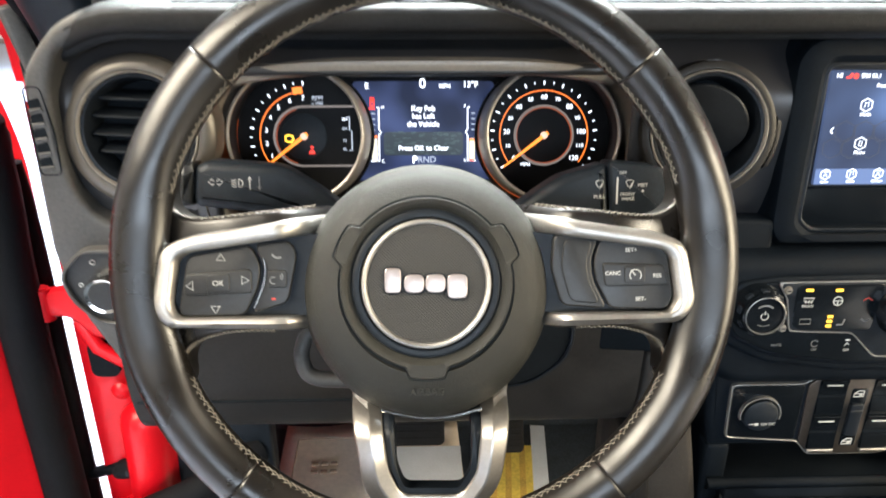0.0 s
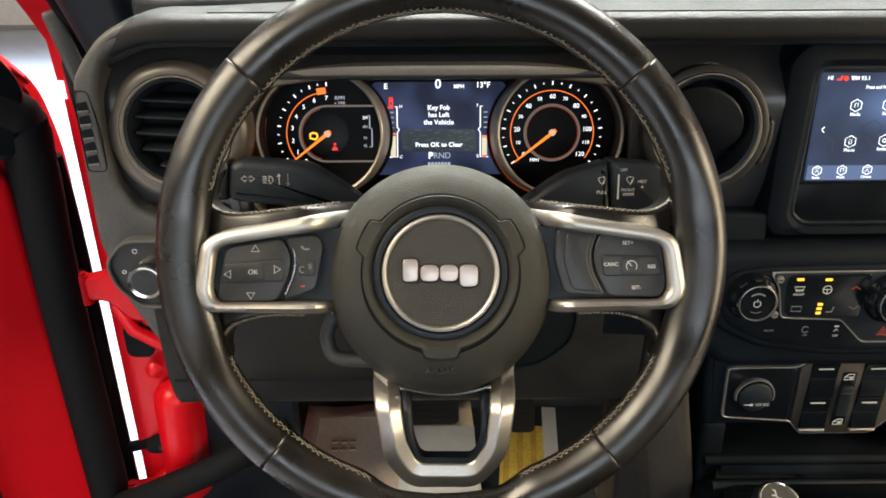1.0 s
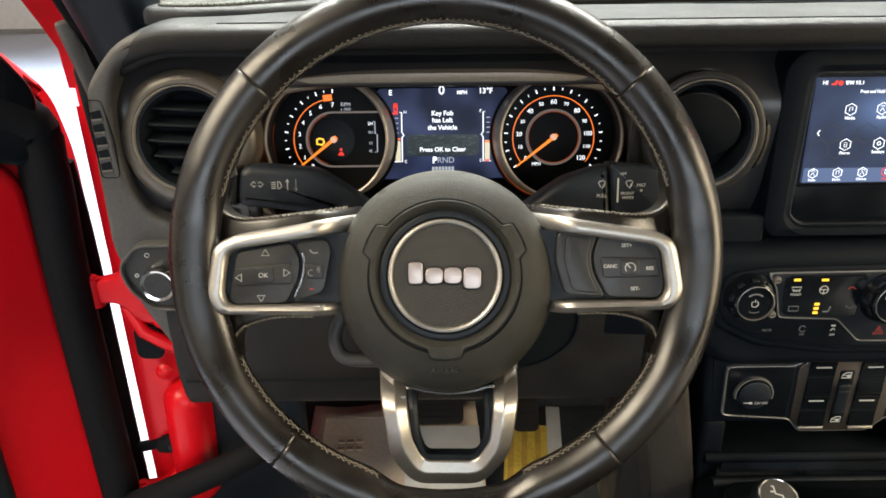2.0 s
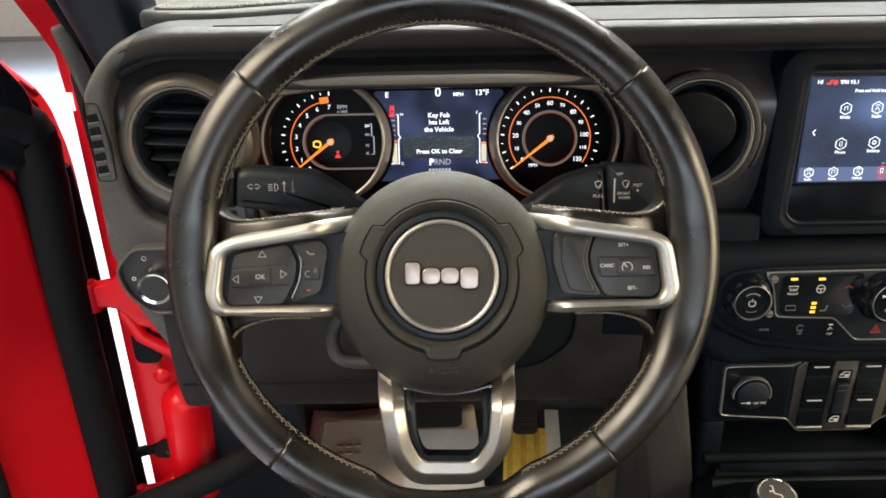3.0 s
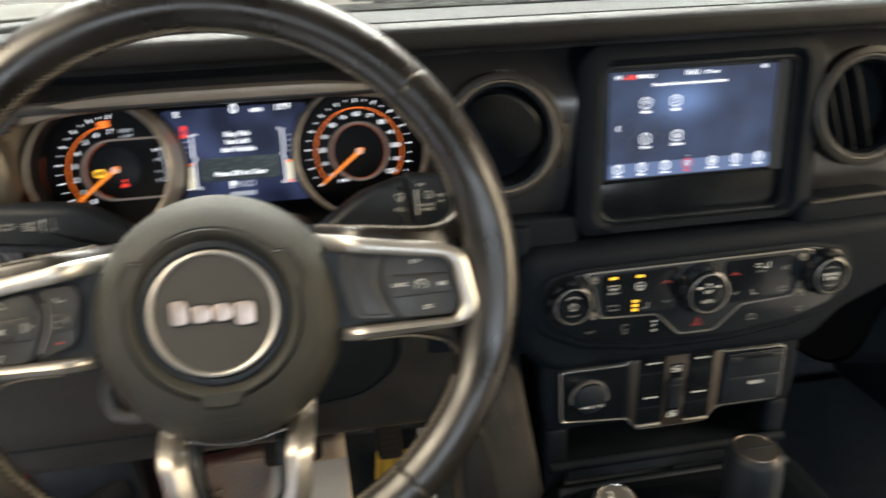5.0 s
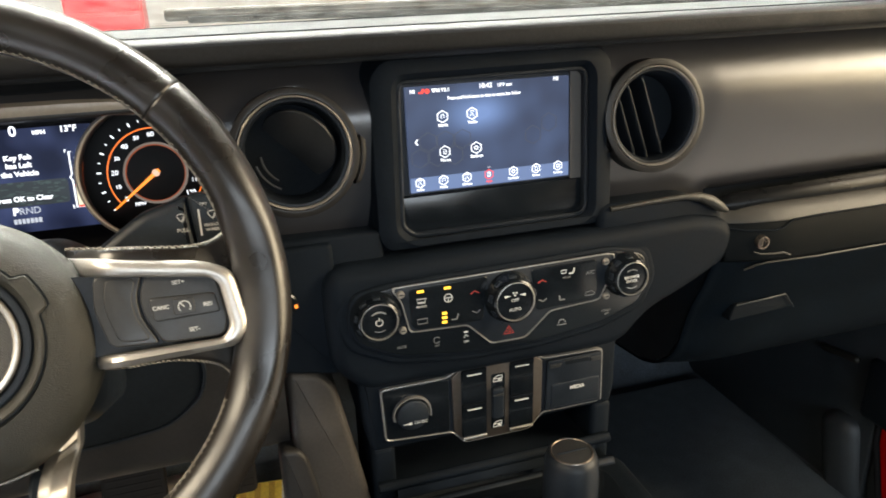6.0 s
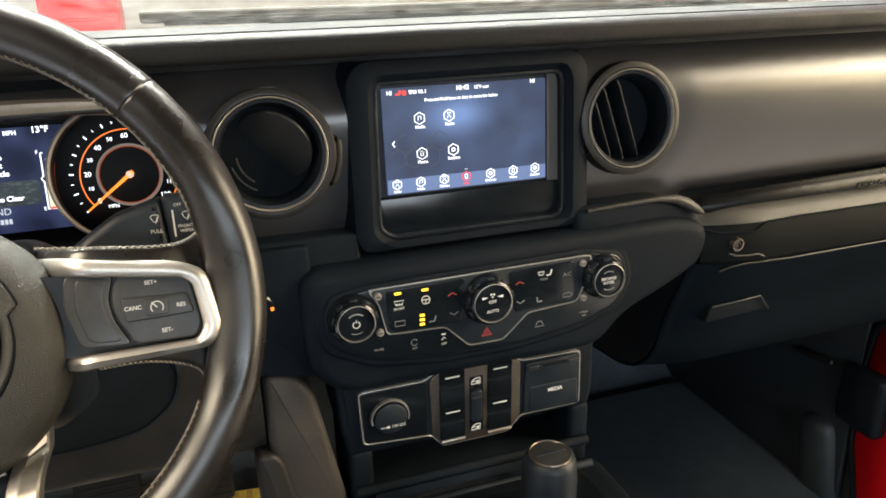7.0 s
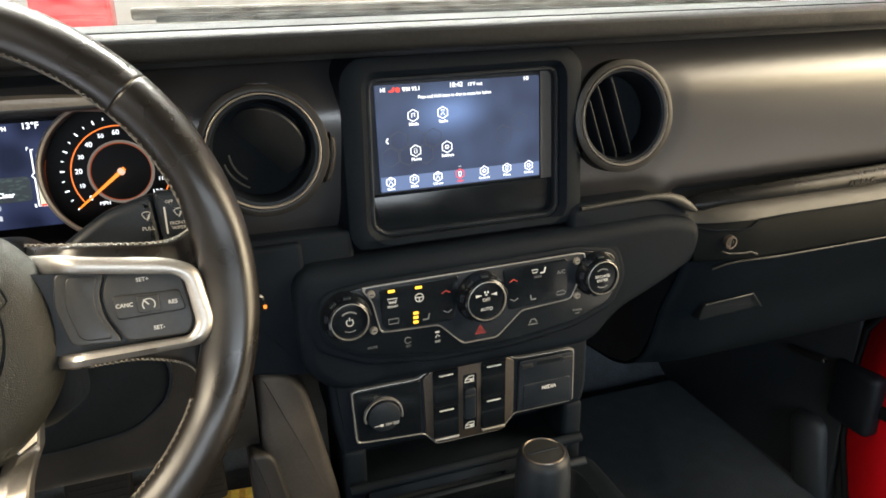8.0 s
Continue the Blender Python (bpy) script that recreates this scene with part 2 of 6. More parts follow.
GLASS.node_tree.links.new(_noise.outputs["Fac"], _range.inputs[0])
GLASS.node_tree.links.new(_range.outputs[0], _mix.inputs[0])
GLASS.node_tree.links.new(_b.outputs[0], _mix.inputs[1])
GLASS.node_tree.links.new(_dust.outputs[0], _mix.inputs[2])
GLASS.node_tree.links.new(_mix.outputs[0], GLASS.node_tree.nodes["Material Output"].inputs["Surface"])
_b.inputs["Transmission Weight"].default_value, _b.inputs["Roughness"].default_value, _b.inputs["IOR"].default_value = 1.0, 0.02, 1.01


# ---- shape helpers ----
def thing(name, label, category, m=None, group="", kind=""):
    ob = new(name)
    ob.empty_display_size = 0.02
    if m is not None:
        ob.matrix_world = m
    return tagged(ob, label, category, group, kind)


def part(name, bm, material, parent=None, label="", m=None, angle=38):
    me = bpy.data.meshes.new(name)
    bmesh.ops.recalc_face_normals(bm, faces=bm.faces)
    for f in bm.faces:
        f.smooth = True
    bm.to_mesh(me)
    bm.free()
    me.set_sharp_from_angle(angle=radians(angle))
    me.materials.append(material)
    ob = new(name, me)
    if parent is not None:
        ob.parent = parent
    if m is not None:
        ob.matrix_basis = m
    if label:
        ob["label"] = label
    return ob


def facing(x, y, z, tilt=0, turn=0):
    """Frame of a panel: local x to the right, y up, z towards the driver."""
    return pose(x, y, z, 90 - tilt, 0, turn)


def rpoly(pts, r, n=5):
    """Polygon with rounded corners."""
    out = []
    k = len(pts)
    for i in range(k):
        p, a, b = Vector(pts[i]), Vector(pts[i - 1]), Vector(pts[(i + 1) % k])
        da, db = (a - p), (b - p)
        d = min(r, da.length * 0.45, db.length * 0.45)
        s, e = p + da.normalized() * d, p + db.normalized() * d
        for j in range(n + 1):
            t = j / n
            q = s * (1 - t) ** 2 + p * 2 * t * (1 - t) + e * t ** 2
            out.append((q.x, q.y))
    return out


def rect(w, h, r, cx=0, cy=0, n=5):
    return rpoly([(cx - w / 2, cy - h / 2), (cx + w / 2, cy - h / 2), (cx + w / 2, cy + h / 2), (cx - w / 2, cy + h / 2)], r, n)


def disc(r, cx=0, cy=0, n=48):
    return [(cx + r * math.cos(2 * math.pi * i / n), cy + r * math.sin(2 * math.pi * i / n)) for i in range(n)]


def area2(p):
    return sum(p[i - 1][0] * p[i][1] - p[i][0] * p[i - 1][1] for i in range(len(p)))


def offset(p, d):
    """Polygon grown by d (shrunk where d is negative)."""
    if area2(p) < 0:
        p = p[::-1]
    k, out = len(p), []
    for i in range(k):
        a, b, c = Vector(p[i - 1]), Vector(p[i]), Vector(p[(i + 1) % k])
        u, v = (b - a), (c - b)
        u = u.normalized() if u.length > 1e-9 else v.normalized()
        v = v.normalized() if v.length > 1e-9 else u
        n1, n2 = Vector((u.y, -u.x)), Vector((v.y, -v.x))
        n = n1 + n2
        n = n.normalized() if n.length > 1e-6 else n1
        s = d / max(n.dot(n1), 0.5)
        out.append((b.x + n.x * s, b.y + n.y * s))
    return out


def loft(bm, rings, closed=True, cap0=False, cap1=False):
    rows = [[bm.verts.new(p) for p in r] for r in rings]
    for a, b in zip(rows, rows[1:]):
        k = len(a)
        for i in range(k if closed else k - 1):
            j = (i + 1) % k
            bm.faces.new((a[i], a[j], b[j], b[i]))
    if cap0:
        bm.faces.new(rows[0])
    if cap1:
        bm.faces.new(rows[-1])
    return bm


def prism(pts, z0, z1, bevel=0.0, back=False, bm=None, steps=3):
    """An outline given depth from z0 to z1, with a rounded front edge."""
    bm = bm or bmesh.new()
    if area2(pts) < 0:
        pts = pts[::-1]
    rings = [[(x, y, z0) for x, y in pts]]
    if bevel > 0:
        for i in range(steps + 1):
            a = i / steps * math.pi / 2
            rings.append([(x, y, z1 - bevel + bevel * math.sin(a)) for x, y in offset(pts, -bevel * (1 - math.cos(a)))])
    else:
        rings.append([(x, y, z1) for x, y in pts])
    return loft(bm, rings, cap0=True, cap1=True)


def polar(pts, cx, cy, n):
    """The outline met by n rays from a point inside it."""
    out = []
    k = len(pts)
    for i in range(n):
        a = 2 * math.pi * i / n
        dx, dy = math.cos(a), math.sin(a)
        best = None
        for j in range(k):
            x1, y1 = pts[j - 1][0] - cx, pts[j - 1][1] - cy
            x2, y2 = pts[j][0] - cx, pts[j][1] - cy
            ex, ey = x2 - x1, y2 - y1
            den = dx * ey - dy * ex
            if abs(den) < 1e-12:
                continue
            t = (x1 * ey - y1 * ex) / den
            s = (x1 * dy - y1 * dx) / den
            if t > 0 and -1e-6 <= s <= 1 + 1e-6 and (best is None or t > best):
                best = t
        best = best or 0.001
        out.append((cx + dx * best, cy + dy * best))
    return out


def frame_prism(outer, inner, z0, z1, bevel, cx, cy, n=160, crown=0.0):
    """A frame between two outlines, with rounded edges."""
    o, i = polar(outer, cx, cy, n), polar(inner, cx, cy, n)
    b2 = bevel * 0.5
    rings = [[(x, y, z0) for x, y in o], [(x, y, z1 - bevel) for x, y in o], [(x, y, z1 - bevel * 0.3) for x, y in offset(o, -bevel * 0.3)],
             [(x, y, z1) for x, y in offset(o, -bevel)]]
    if crown:
        rings.append([((a[0] + c[0]) / 2, (a[1] + c[1]) / 2, z1 + crown) for a, c in zip(o, i)])
    rings += [[(x, y, z1) for x, y in offset(i, b2)], [(x, y, z1 - b2) for x, y in i], [(x, y, z0) for x, y in i]]
    bm = loft(bmesh.new(), rings)
    bm.verts.ensure_lookup_table()
    return bm


def lathe(profile, n=64, cx=0, cy=0, a0=0.0, a1=360.0):
    """Profile of (radius, height) turned about the local z."""
    full = abs(a1 - a0 - 360) < 1e-6
    rings = []
    for r, z in profile:
        rings.append([(cx + r * math.cos(radians(a0 + (a1 - a0) * i / n)), cy + r * math.sin(radians(a0 + (a1 - a0) * i / n)), z) for i in range(n if full else n + 1)])
    return loft(bmesh.new(), rings, closed=full)


def ribbon(pts, w, z0, z1, closed=False, bm=None):
    """A thin raised line of width w along 2D points."""
    bm = bm or bmesh.new()
    k = len(pts)
    rows = []
    for i in range(k):
        p = Vector(pts[i])
        a = Vector(pts[i - 1]) if (closed or i > 0) else p
        b = Vector(pts[(i + 1) % k]) if (closed or i < k - 1) else p
        d = (b - a).normalized()
        nx, ny = -d.y * w / 2, d.x * w / 2
        rows.append([(p.x + nx, p.y + ny, z0), (p.x + nx, p.y + ny, z1), (p.x - nx, p.y - ny, z1), (p.x - nx, p.y - ny, z0)])
    if closed:
        rows.append(rows[0])
    return loft(bm, rows, cap0=not closed, cap1=not closed)


def tube(pts, r, sides=6, bm=None, closed=False):
    """A round cord along 3D points; r is a number or one for each point."""
    bm = bm or bmesh.new()
    k = len(pts)
    rows = []
    for i in range(k):
        p = Vector(pts[i])
        a = Vector(pts[i - 1]) if (closed or i > 0) else p
        b = Vector(pts[(i + 1) % k]) if (closed or i < k - 1) else p
        d = (b - a).normalized()
        s = d.cross(Vector((0.13, 0.2, 0.97)))
        s = s.normalized() if s.length > 1e-5 else Vector((1, 0, 0))
        u = s.cross(d)
        rr = r[i] if isinstance(r, (list, tuple)) else r
        rows.append([p + (s * math.cos(2 * math.pi * j / sides) + u * math.sin(2 * math.pi * j / sides)) * rr for j in range(sides)])
    if closed:
        rows.append(rows[0])
    return loft(bm, rows, cap0=not closed, cap1=not closed)


def box(x0, x1, y0, y1, z0, z1, r=0.0):
    bm = bmesh.new()
    bmesh.ops.create_cube(bm, size=1)
    for v in bm.verts:
        v.co = Vector(((x0 + x1) / 2 + v.co.x * (x1 - x0), (y0 + y1) / 2 + v.co.y * (y1 - y0), (z0 + z1) / 2 + v.co.z * (z1 - z0)))
    if r > 0:
        bmesh.ops.bevel(bm, geom=list(bm.edges), offset=r, segments=3, profile=0.5, affect="EDGES")
    return bm


def beam(a, b, w, h, r, up=(0, 0, 1)):
    """A rounded bar from a to b."""
    a, b = Vector(a), Vector(b)
    d = b - a
    bm = box(-w / 2, w / 2, -h / 2, h / 2, 0, d.length, r)
    z = d.normalized()
    x = Vector(up).cross(z)
    x = x.normalized() if x.length > 1e-5 else Vector((1, 0, 0))
    y = z.cross(x)
    m = Matrix((x, y, z)).transposed().to_4x4()
    m.translation = a
    bm.transform(m)
    return bm


def sweep_x(section, x0, x1, n=2, bend=None):
    """A section of (y, z) points carried along x; bend(x) shifts it."""
    bm = bmesh.new()
    rows = []
    for i in range(n + 1):
        x = x0 + (x1 - x0) * i / n
        dy, dz = bend(x) if bend else (0, 0)
        rows.append([(x, y + dy, z + dz) for y, z in section])
    loft(bm, rows, closed=False)
    return bm


def smooth_line(pts, n=6):
    """Catmull-Rom line through 2D points."""
    out = []
    k = len(pts)
    for i in range(k - 1):
        p0, p1, p2, p3 = [Vector(pts[min(max(j, 0), k - 1)]) for j in (i - 1, i, i + 1, i + 2)]
        for j in range(n):
            t = j / n
            q = 0.5 * ((2 * p1) + (p2 - p0) * t + (2 * p0 - 5 * p1 + 4 * p2 - p3) * t * t + (3 * p1 - p0 - 3 * p2 + p3) * t ** 3)
            out.append(tuple(q))
    out.append(tuple(pts[-1]))
    return out


def lettering(text, size, u, v, n, material, parent, name="lettering", turn=0, wide=1.0, thick=0.00015, align="CENTER", bold=0.0):
    curve = bpy.data.curves.new("type", "FONT")
    curve.body, curve.size, curve.align_x, curve.align_y, curve.extrude, curve.resolution_u = text, size, align, "CENTER", thick, 3
    curve.offset = bold
    ob = bpy.data.objects.new("type", curve)
    scene.collection.objects.link(ob)
    me = bpy.data.meshes.new_from_object(ob.evaluated_get(bpy.context.evaluated_depsgraph_get()))
    bpy.data.objects.remove(ob)
    bpy.data.curves.remove(curve)
    me.name = name
    me.materials.clear()
    me.materials.append(material)
    made = new(name, me)
    made.parent = parent
    made.matrix_basis = Matrix.Translation((u, v, n)) @ pose(0, 0, 0, 0, 0, turn) @ Matrix.Diagonal((wide, 1, 1, 1))
    return made


def arc(r, a0, a1, n=40, cx=0, cy=0):
    return [(cx + r * math.cos(radians(a0 + (a1 - a0) * i / n)), cy + r * math.sin(radians(a0 + (a1 - a0) * i / n))) for i in range(n + 1)]


# ---- garage ----
def plain(name, bm, material, label, category):
    return tagged(part(name, bm, material), label, category, kind="structure")


plain("floor", box(-7, 7, -7, 11.2, -0.1, 0.0), CONCRETE, "pale glossy painted garage floor", "floor")
plain("wall_front", box(-7, 7, 11.2, 11.4, 0, 3.5), WALLPAINT, "beige painted garage wall ahead of the car", "wall")
plain("wall_back", box(-7, 7, -7.2, -7, 0, 3.5), WALLPAINT, "beige painted garage wall behind the car", "wall")
plain("wall_right", box(7, 7.2, -7, 11.2, 0, 3.5), WALLPAINT, "beige painted garage wall beside the car", "wall")
plain("wall_left", box(-7.2, -7, -7, 11.2, 0, 3.5), WALLPAINT, "beige painted garage wall on the driver's side", "wall")
plain("ceiling", box(-7, 7, -7, 11.2, 3.5, 3.6), CEILPAINT, "off-white plain garage ceiling", "ceiling")
plain("skirting", box(-7, 7, 11.17, 11.2, 0.0, 0.07, 0.004), mat("grey_strip_paint", (0.30, 0.28, 0.25), 0.6), "thin grey strip along the foot of the garage wall", "skirting")

# stands in for a distant red thing of unknown kind; the drawers are invented
cabinet = thing("red_upright", "tall red upright thing of unknown kind on the garage floor", "cabinet", pose(-0.40, 5.15, 0.0))
part("body", box(-0.22, 0.22, -0.22, 0.22, 0.06, 1.55, 0.012), RED, cabinet)
part("plinth", box(-0.21, 0.21, -0.20, 0.20, 0.0, 0.06), BLACK, cabinet)
for i in range(5):
    part("drawer", box(-0.205, 0.205, -0.232, -0.219, 0.12 + i * 0.28, 0.38 + i * 0.28, 0.006), RED, cabinet)

# ---- dashboard ----
dashboard = thing("dashboard", "black moulded car dashboard with round vents and padded top", "dashboard", kind="structure")
VENTS = [(-0.2205, 1.305), (0.2235, 1.3055), (0.5595, 1.3075)]


def fascia_y(z):
    up = 0.0035 * math.log(1 + math.exp((z - 1.3315) / 0.0035))
    belly = 0.9 * min(0.0, z - 1.3315) ** 2
    low = max(0.0, 1.245 - z)
    return 0.511 + 0.62 * up + belly + 2.2 * low * low


def behind_vents(x, z):
    """The fascia steps back round each vent ring."""
    d = min(math.hypot(x - p, z - q) for p, q in VENTS)
    t = min(1.0, max(0.0, (0.080 - d) / 0.028))
    return 0.0012 * t * t * (3 - 2 * t)


def build_fascia():
    bm = bmesh.new()
    nx, nz = 234, 34
    x0, x1, z0, z1 = -0.278, 1.10, 1.200, 1.392
    grid = [[bm.verts.new((x0 + (x1 - x0) * i / nx, fascia_y(z0 + (z1 - z0) * j / nz) + behind_vents(x0 + (x1 - x0) * i / nx, z0 + (z1 - z0) * j / nz), z0 + (z1 - z0) * j / nz)) for j in range(nz + 1)] for i in range(nx + 1)]
    for i in range(nx):
        for j in range(nz):
            cx, cz = x0 + (x1 - x0) * (i + 0.5) / nx, z0 + (z1 - z0) * (j + 0.5) / nz
            if any((cx - a) ** 2 + (cz - b) ** 2 < 0.045 ** 2 for a, b in VENTS):
                continue
            if abs(cx) < 0.166 and 1.2 < cz < 1.348 and abs(cx) + (cz - 1.326) * 0.9 < 0.166:
                continue
            if 0.300 < cx < 0.505 and 1.21 < cz < 1.362:
                continue
            if cx < -0.235 and cz > 1.376:
                continue
            if (cx > 0.632 and cz < 1.224) or (cx < -0.19 and cz < 1.235):
                continue
            bm.faces.new((grid[i][j], grid[i + 1][j], grid[i + 1][j + 1], grid[i][j + 1]))
    for v in list(bm.verts):
        if not v.link_faces:
            bm.verts.remove(v)
    return bm


fascia = part("fascia", build_fascia(), FASCIA, dashboard, "dark satin painted dash fascia")
fascia.modifiers.new("thick", "SOLIDIFY").thickness = 0.004

LIP = smooth_line([(0.83, 1.372), (0.70, 1.392), (0.62, 1.400), (0.55, 1.4025), (0.51, 1.4015), (0.4965, 1.3985), (0.4925, 1.3925), (0.4955, 1.384), (0.503, 1.3755), (0.52, 1.374), (0.55, 1.378)], 5)
top_pad = part("top_pad", sweep_x(LIP, -0.274, 1.10, 120, lambda x: (0.016 * (max(0.0, -0.205 - x) / 0.069) ** 2, -0.020 * (max(0.0, -0.215 - x) / 0.059) ** 2)), TOPPAD, dashboard, "grained black vinyl dash top")
BAND = smooth_line([(0.5000, 1.3998), (0.4950, 1.3972), (0.4922, 1.3925), (0.4916, 1.3850), (0.4938, 1.3806), (0.5000, 1.3788), (0.520, 1.3785)], 5)
part("lip_band", sweep_x(BAND, -0.262, 1.10, 120, lambda x: (0.016 * (max(0.0, -0.205 - x) / 0.069) ** 2, -0.020 * (max(0.0, -0.215 - x) / 0.059) ** 2)), LIPVINYL, dashboard, "smooth grey front edge of the dash top")
top_pad.modifiers.new("thick", "SOLIDIFY").thickness = 0.004
part("seam_line", tube([(x / 50, 0.5035, 1.4012) for x in range(-9, 55)], 0.0005), VOID, top_pad)

# near-black strip laid along the far side of the dash top, for a shaded recess
slot = prism(rpoly([(0.214, 0.700), (0.250, 0.636), (0.300, 0.621), (0.400, 0.632), (0.600, 0.660), (1.050, 0.700), (1.050, 0.735), (0.600, 0.735), (0.320, 0.716)], 0.006), -0.003, 0.0, 0.001)
for v in slot.verts:
    v.co.z += 1.4016 - 0.098 * (v.co.y - 0.62)
part("recess_strip", slot, VOID, top_pad, "near-black strip in place of a dark recess")

# corner speaker cover on the dash top
speaker = thing("speaker_cover", "low grey mesh speaker cover on the dash corner", "speaker cover")
SPK = rpoly([(-0.262, 0.545), (-0.19, 0.535), (-0.10, 0.60), (-0.03, 0.72), (-0.02, 0.79), (-0.262, 0.79)], 0.03, 6)
part("rim", prism(SPK, 1.395, 1.409, 0.006), TOPPAD, speaker)
part("net", prism(offset(SPK, -0.013), 1.400, 1.4115, 0.003), MESH, speaker)
beads = bmesh.new()
EDGE = smooth_line([(-0.245, 0.562), (-0.19, 0.556), (-0.115, 0.612), (-0.05, 0.715), (-0.04, 0.77)], 26)
for i, (x, y) in enumerate(EDGE):
    for k in range(3):
        bmesh.ops.create_icosphere(beads, subdivisions=1, radius=0.0011, matrix=Matrix.Translation((x, y + k * 0.0034 + (i % 2) * 0.0017, 1.4112)))
tagged(part("beading", beads, PANEL, speaker), kind="stuff")

# end panel at the door side
END = rpoly([(-0.2955, 1.349), (-0.2845, 1.3653), (-0.2693, 1.3824), (-0.256, 1.3911), (-0.2416, 1.3960), (-0.232, 1.3965), (-0.232, 1.3803), (-0.2545, 1.3753), (-0.2683, 1.3645), (-0.2768, 1.3392), (-0.2790, 1.300), (-0.2740, 1.262), (-0.262, 1.240), (-0.235, 1.225), (-0.20, 1.215), (-0.20, 1.12), (-0.262, 1.100), (-0.2860, 1.149), (-0.2925, 1.1735), (-0.3008, 1.2087), (-0.2995, 1.28)], 0.008, 5)
end_panel = part("end_panel", prism([(x, z) for x, z in END], -0.06, 0.0085, 0.006, steps=5), PANEL, dashboard, "grey plastic end panel", facing(0, 0.508, 0, 0))
side_vent = part("side_vent", ribbon(rpoly([(-0.2960, 1.3415), (-0.2835, 1.3415), (-0.2790, 1.306), (-0.2800, 1.274), (-0.2955, 1.274)], 0.004), 0.0009, 0.0075, 0.0088, True), VOID, end_panel)
for i in range(5):
    z = 1.3315 - i * 0.0112
    part("vent_slot", prism(rpoly([(-0.2945, z), (-0.2855, z + 0.0020), (-0.2845, z - 0.0055), (-0.2940, z - 0.0068)], 0.0012, 3), 0.0070, 0.0087), VOID, side_vent)
    part("fin", prism(rpoly([(-0.2945, z - 0.0062), (-0.2843, z - 0.0050), (-0.2843, z - 0.0080), (-0.2945, z - 0.0092)], 0.0008, 2), 0.0070, 0.0098, 0.0006), PANEL, side_vent)
part("plug", lathe([(0, 0.0092), (0.0016, 0.0092), (0.0020, 0.0080)], 16, -0.2880, 1.2795), PANEL, side_vent)

# knee panel below the cluster
KN = smooth_line([(0.575, 1.208), (0.530, 1.206), (0.507, 1.198), (0.500, 1.175), (0.498, 1.12), (0.502, 1.065), (0.514, 1.030), (0.535, 1.0145), (0.57, 1.011), (0.64, 1.011)], 5)
knee = part("knee_panel", sweep_x(KN, -0.262, 0.192, 24), KNEE, dashboard, "dark grey plastic knee panel under the wheel")
part("split_line", tube([(-0.255 + i * 0.02, 0.4975, 1.064 + 0.00002 * i) for i in range(12)], 0.0013), VOID, knee)
part("split_line", tube([(-0.062, 0.4962, 1.20), (-0.06, 0.4955, 1.12), (-0.058, 0.50, 1.066)], 0.0012), VOID, knee)
# black plate on the knee panel, painted in for a shaded opening
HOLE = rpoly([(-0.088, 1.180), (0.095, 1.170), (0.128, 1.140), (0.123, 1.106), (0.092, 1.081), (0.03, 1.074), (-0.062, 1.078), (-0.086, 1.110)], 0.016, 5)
hole = part("opening_plate", prism(HOLE, -0.03, 0.0012, 0.0006), VOID, knee, "black plate in place of the shaded opening round the steering column", facing(0, 0.4972, 0, 0))
part("opening_edge", frame_prism(offset(HOLE, 0.0030), HOLE, -0.004, 0.0030, 0.0012, 0.01, 1.12, 120), BLACK, hole)
# unseen panel, added to keep light out of the footwell
part("under_dash_blocker", box(-0.285, 0.19, 0.62, 1.27, 1.015, 1.025, 0.003), VOID, dashboard)

# grey panel on the tunnel side of the driver's footwell
SIDE = rpoly([(0.194, 1.108), (0.226, 1.099), (0.239, 1.080), (0.2465, 1.041), (0.262, 0.955), (0.287, 0.80), (0.194, 0.80)], 0.014, 6)
part("footwell_side", prism(SIDE, -0.12, 0.0, 0.008), CONSOLE, dashboard, "brown grey plastic footwell panel", facing(0, 0.503, 0, 0))
part("footwell_corner", prism(rpoly([(0.1805, 1.028), (0.199, 1.024), (0.2055, 1.013), (0.2135, 0.971), (0.228, 0.85), (0.1805, 0.85)], 0.008), -0.06, 0.0, 0.005), KNEE, dashboard, "", facing(0, 0.498, 0, 0))

# centre stack
stack = thing("center_stack", "black plastic centre stack between the footwells", "centre console", kind="structure")
POD = rpoly([(0.232, 1.2050), (0.52, 1.2060), (0.610, 1.2080), (0.651, 1.196), (0.653, 1.158), (0.604, 1.131), (0.557, 1.111), (0.529, 1.079), (0.262, 1.079), (0.234, 1.108)], 0.024, 7)
part("upper_pod", prism(POD, -0.09, 0.0, 0.0145, steps=7), SOFT, stack, "", facing(0, 0.485, 0, 0))
SHOULDER = rpoly([(0.500, 1.2275), (0.596, 1.2275), (0.626, 1.2160), (0.652, 1.1960), (0.652, 1.150), (0.500, 1.150)], 0.012, 5)
part("shoulder", prism(SHOULDER, -0.06, 0.0, 0.008, steps=5), SOFT, stack, "", facing(0, 0.4965, 0, 0))
part("lower_ledge", prism(rpoly([(0.190, 1.2320), (0.292, 1.2300), (0.292, 1.150), (0.190, 1.150)], 0.006, 5), -0.04, 0.0, 0.005, steps=5), SOFT, stack, "", facing(0, 0.5040, 0, 0))
part("side_filler", prism(rpoly([(0.150, 1.226), (0.246, 1.226), (0.246, 1.098), (0.193, 1.1085), (0.150, 1.1110)], 0.006), -0.02, 0.0, 0.004), SOFT, stack, "", facing(0, 0.4975, 0, 0))
LOW = rpoly([(0.258, 1.10), (0.535, 1.10), (0.536, 1.02), (0.532, 0.998), (0.268, 0.998), (0.262, 1.03)], 0.006)
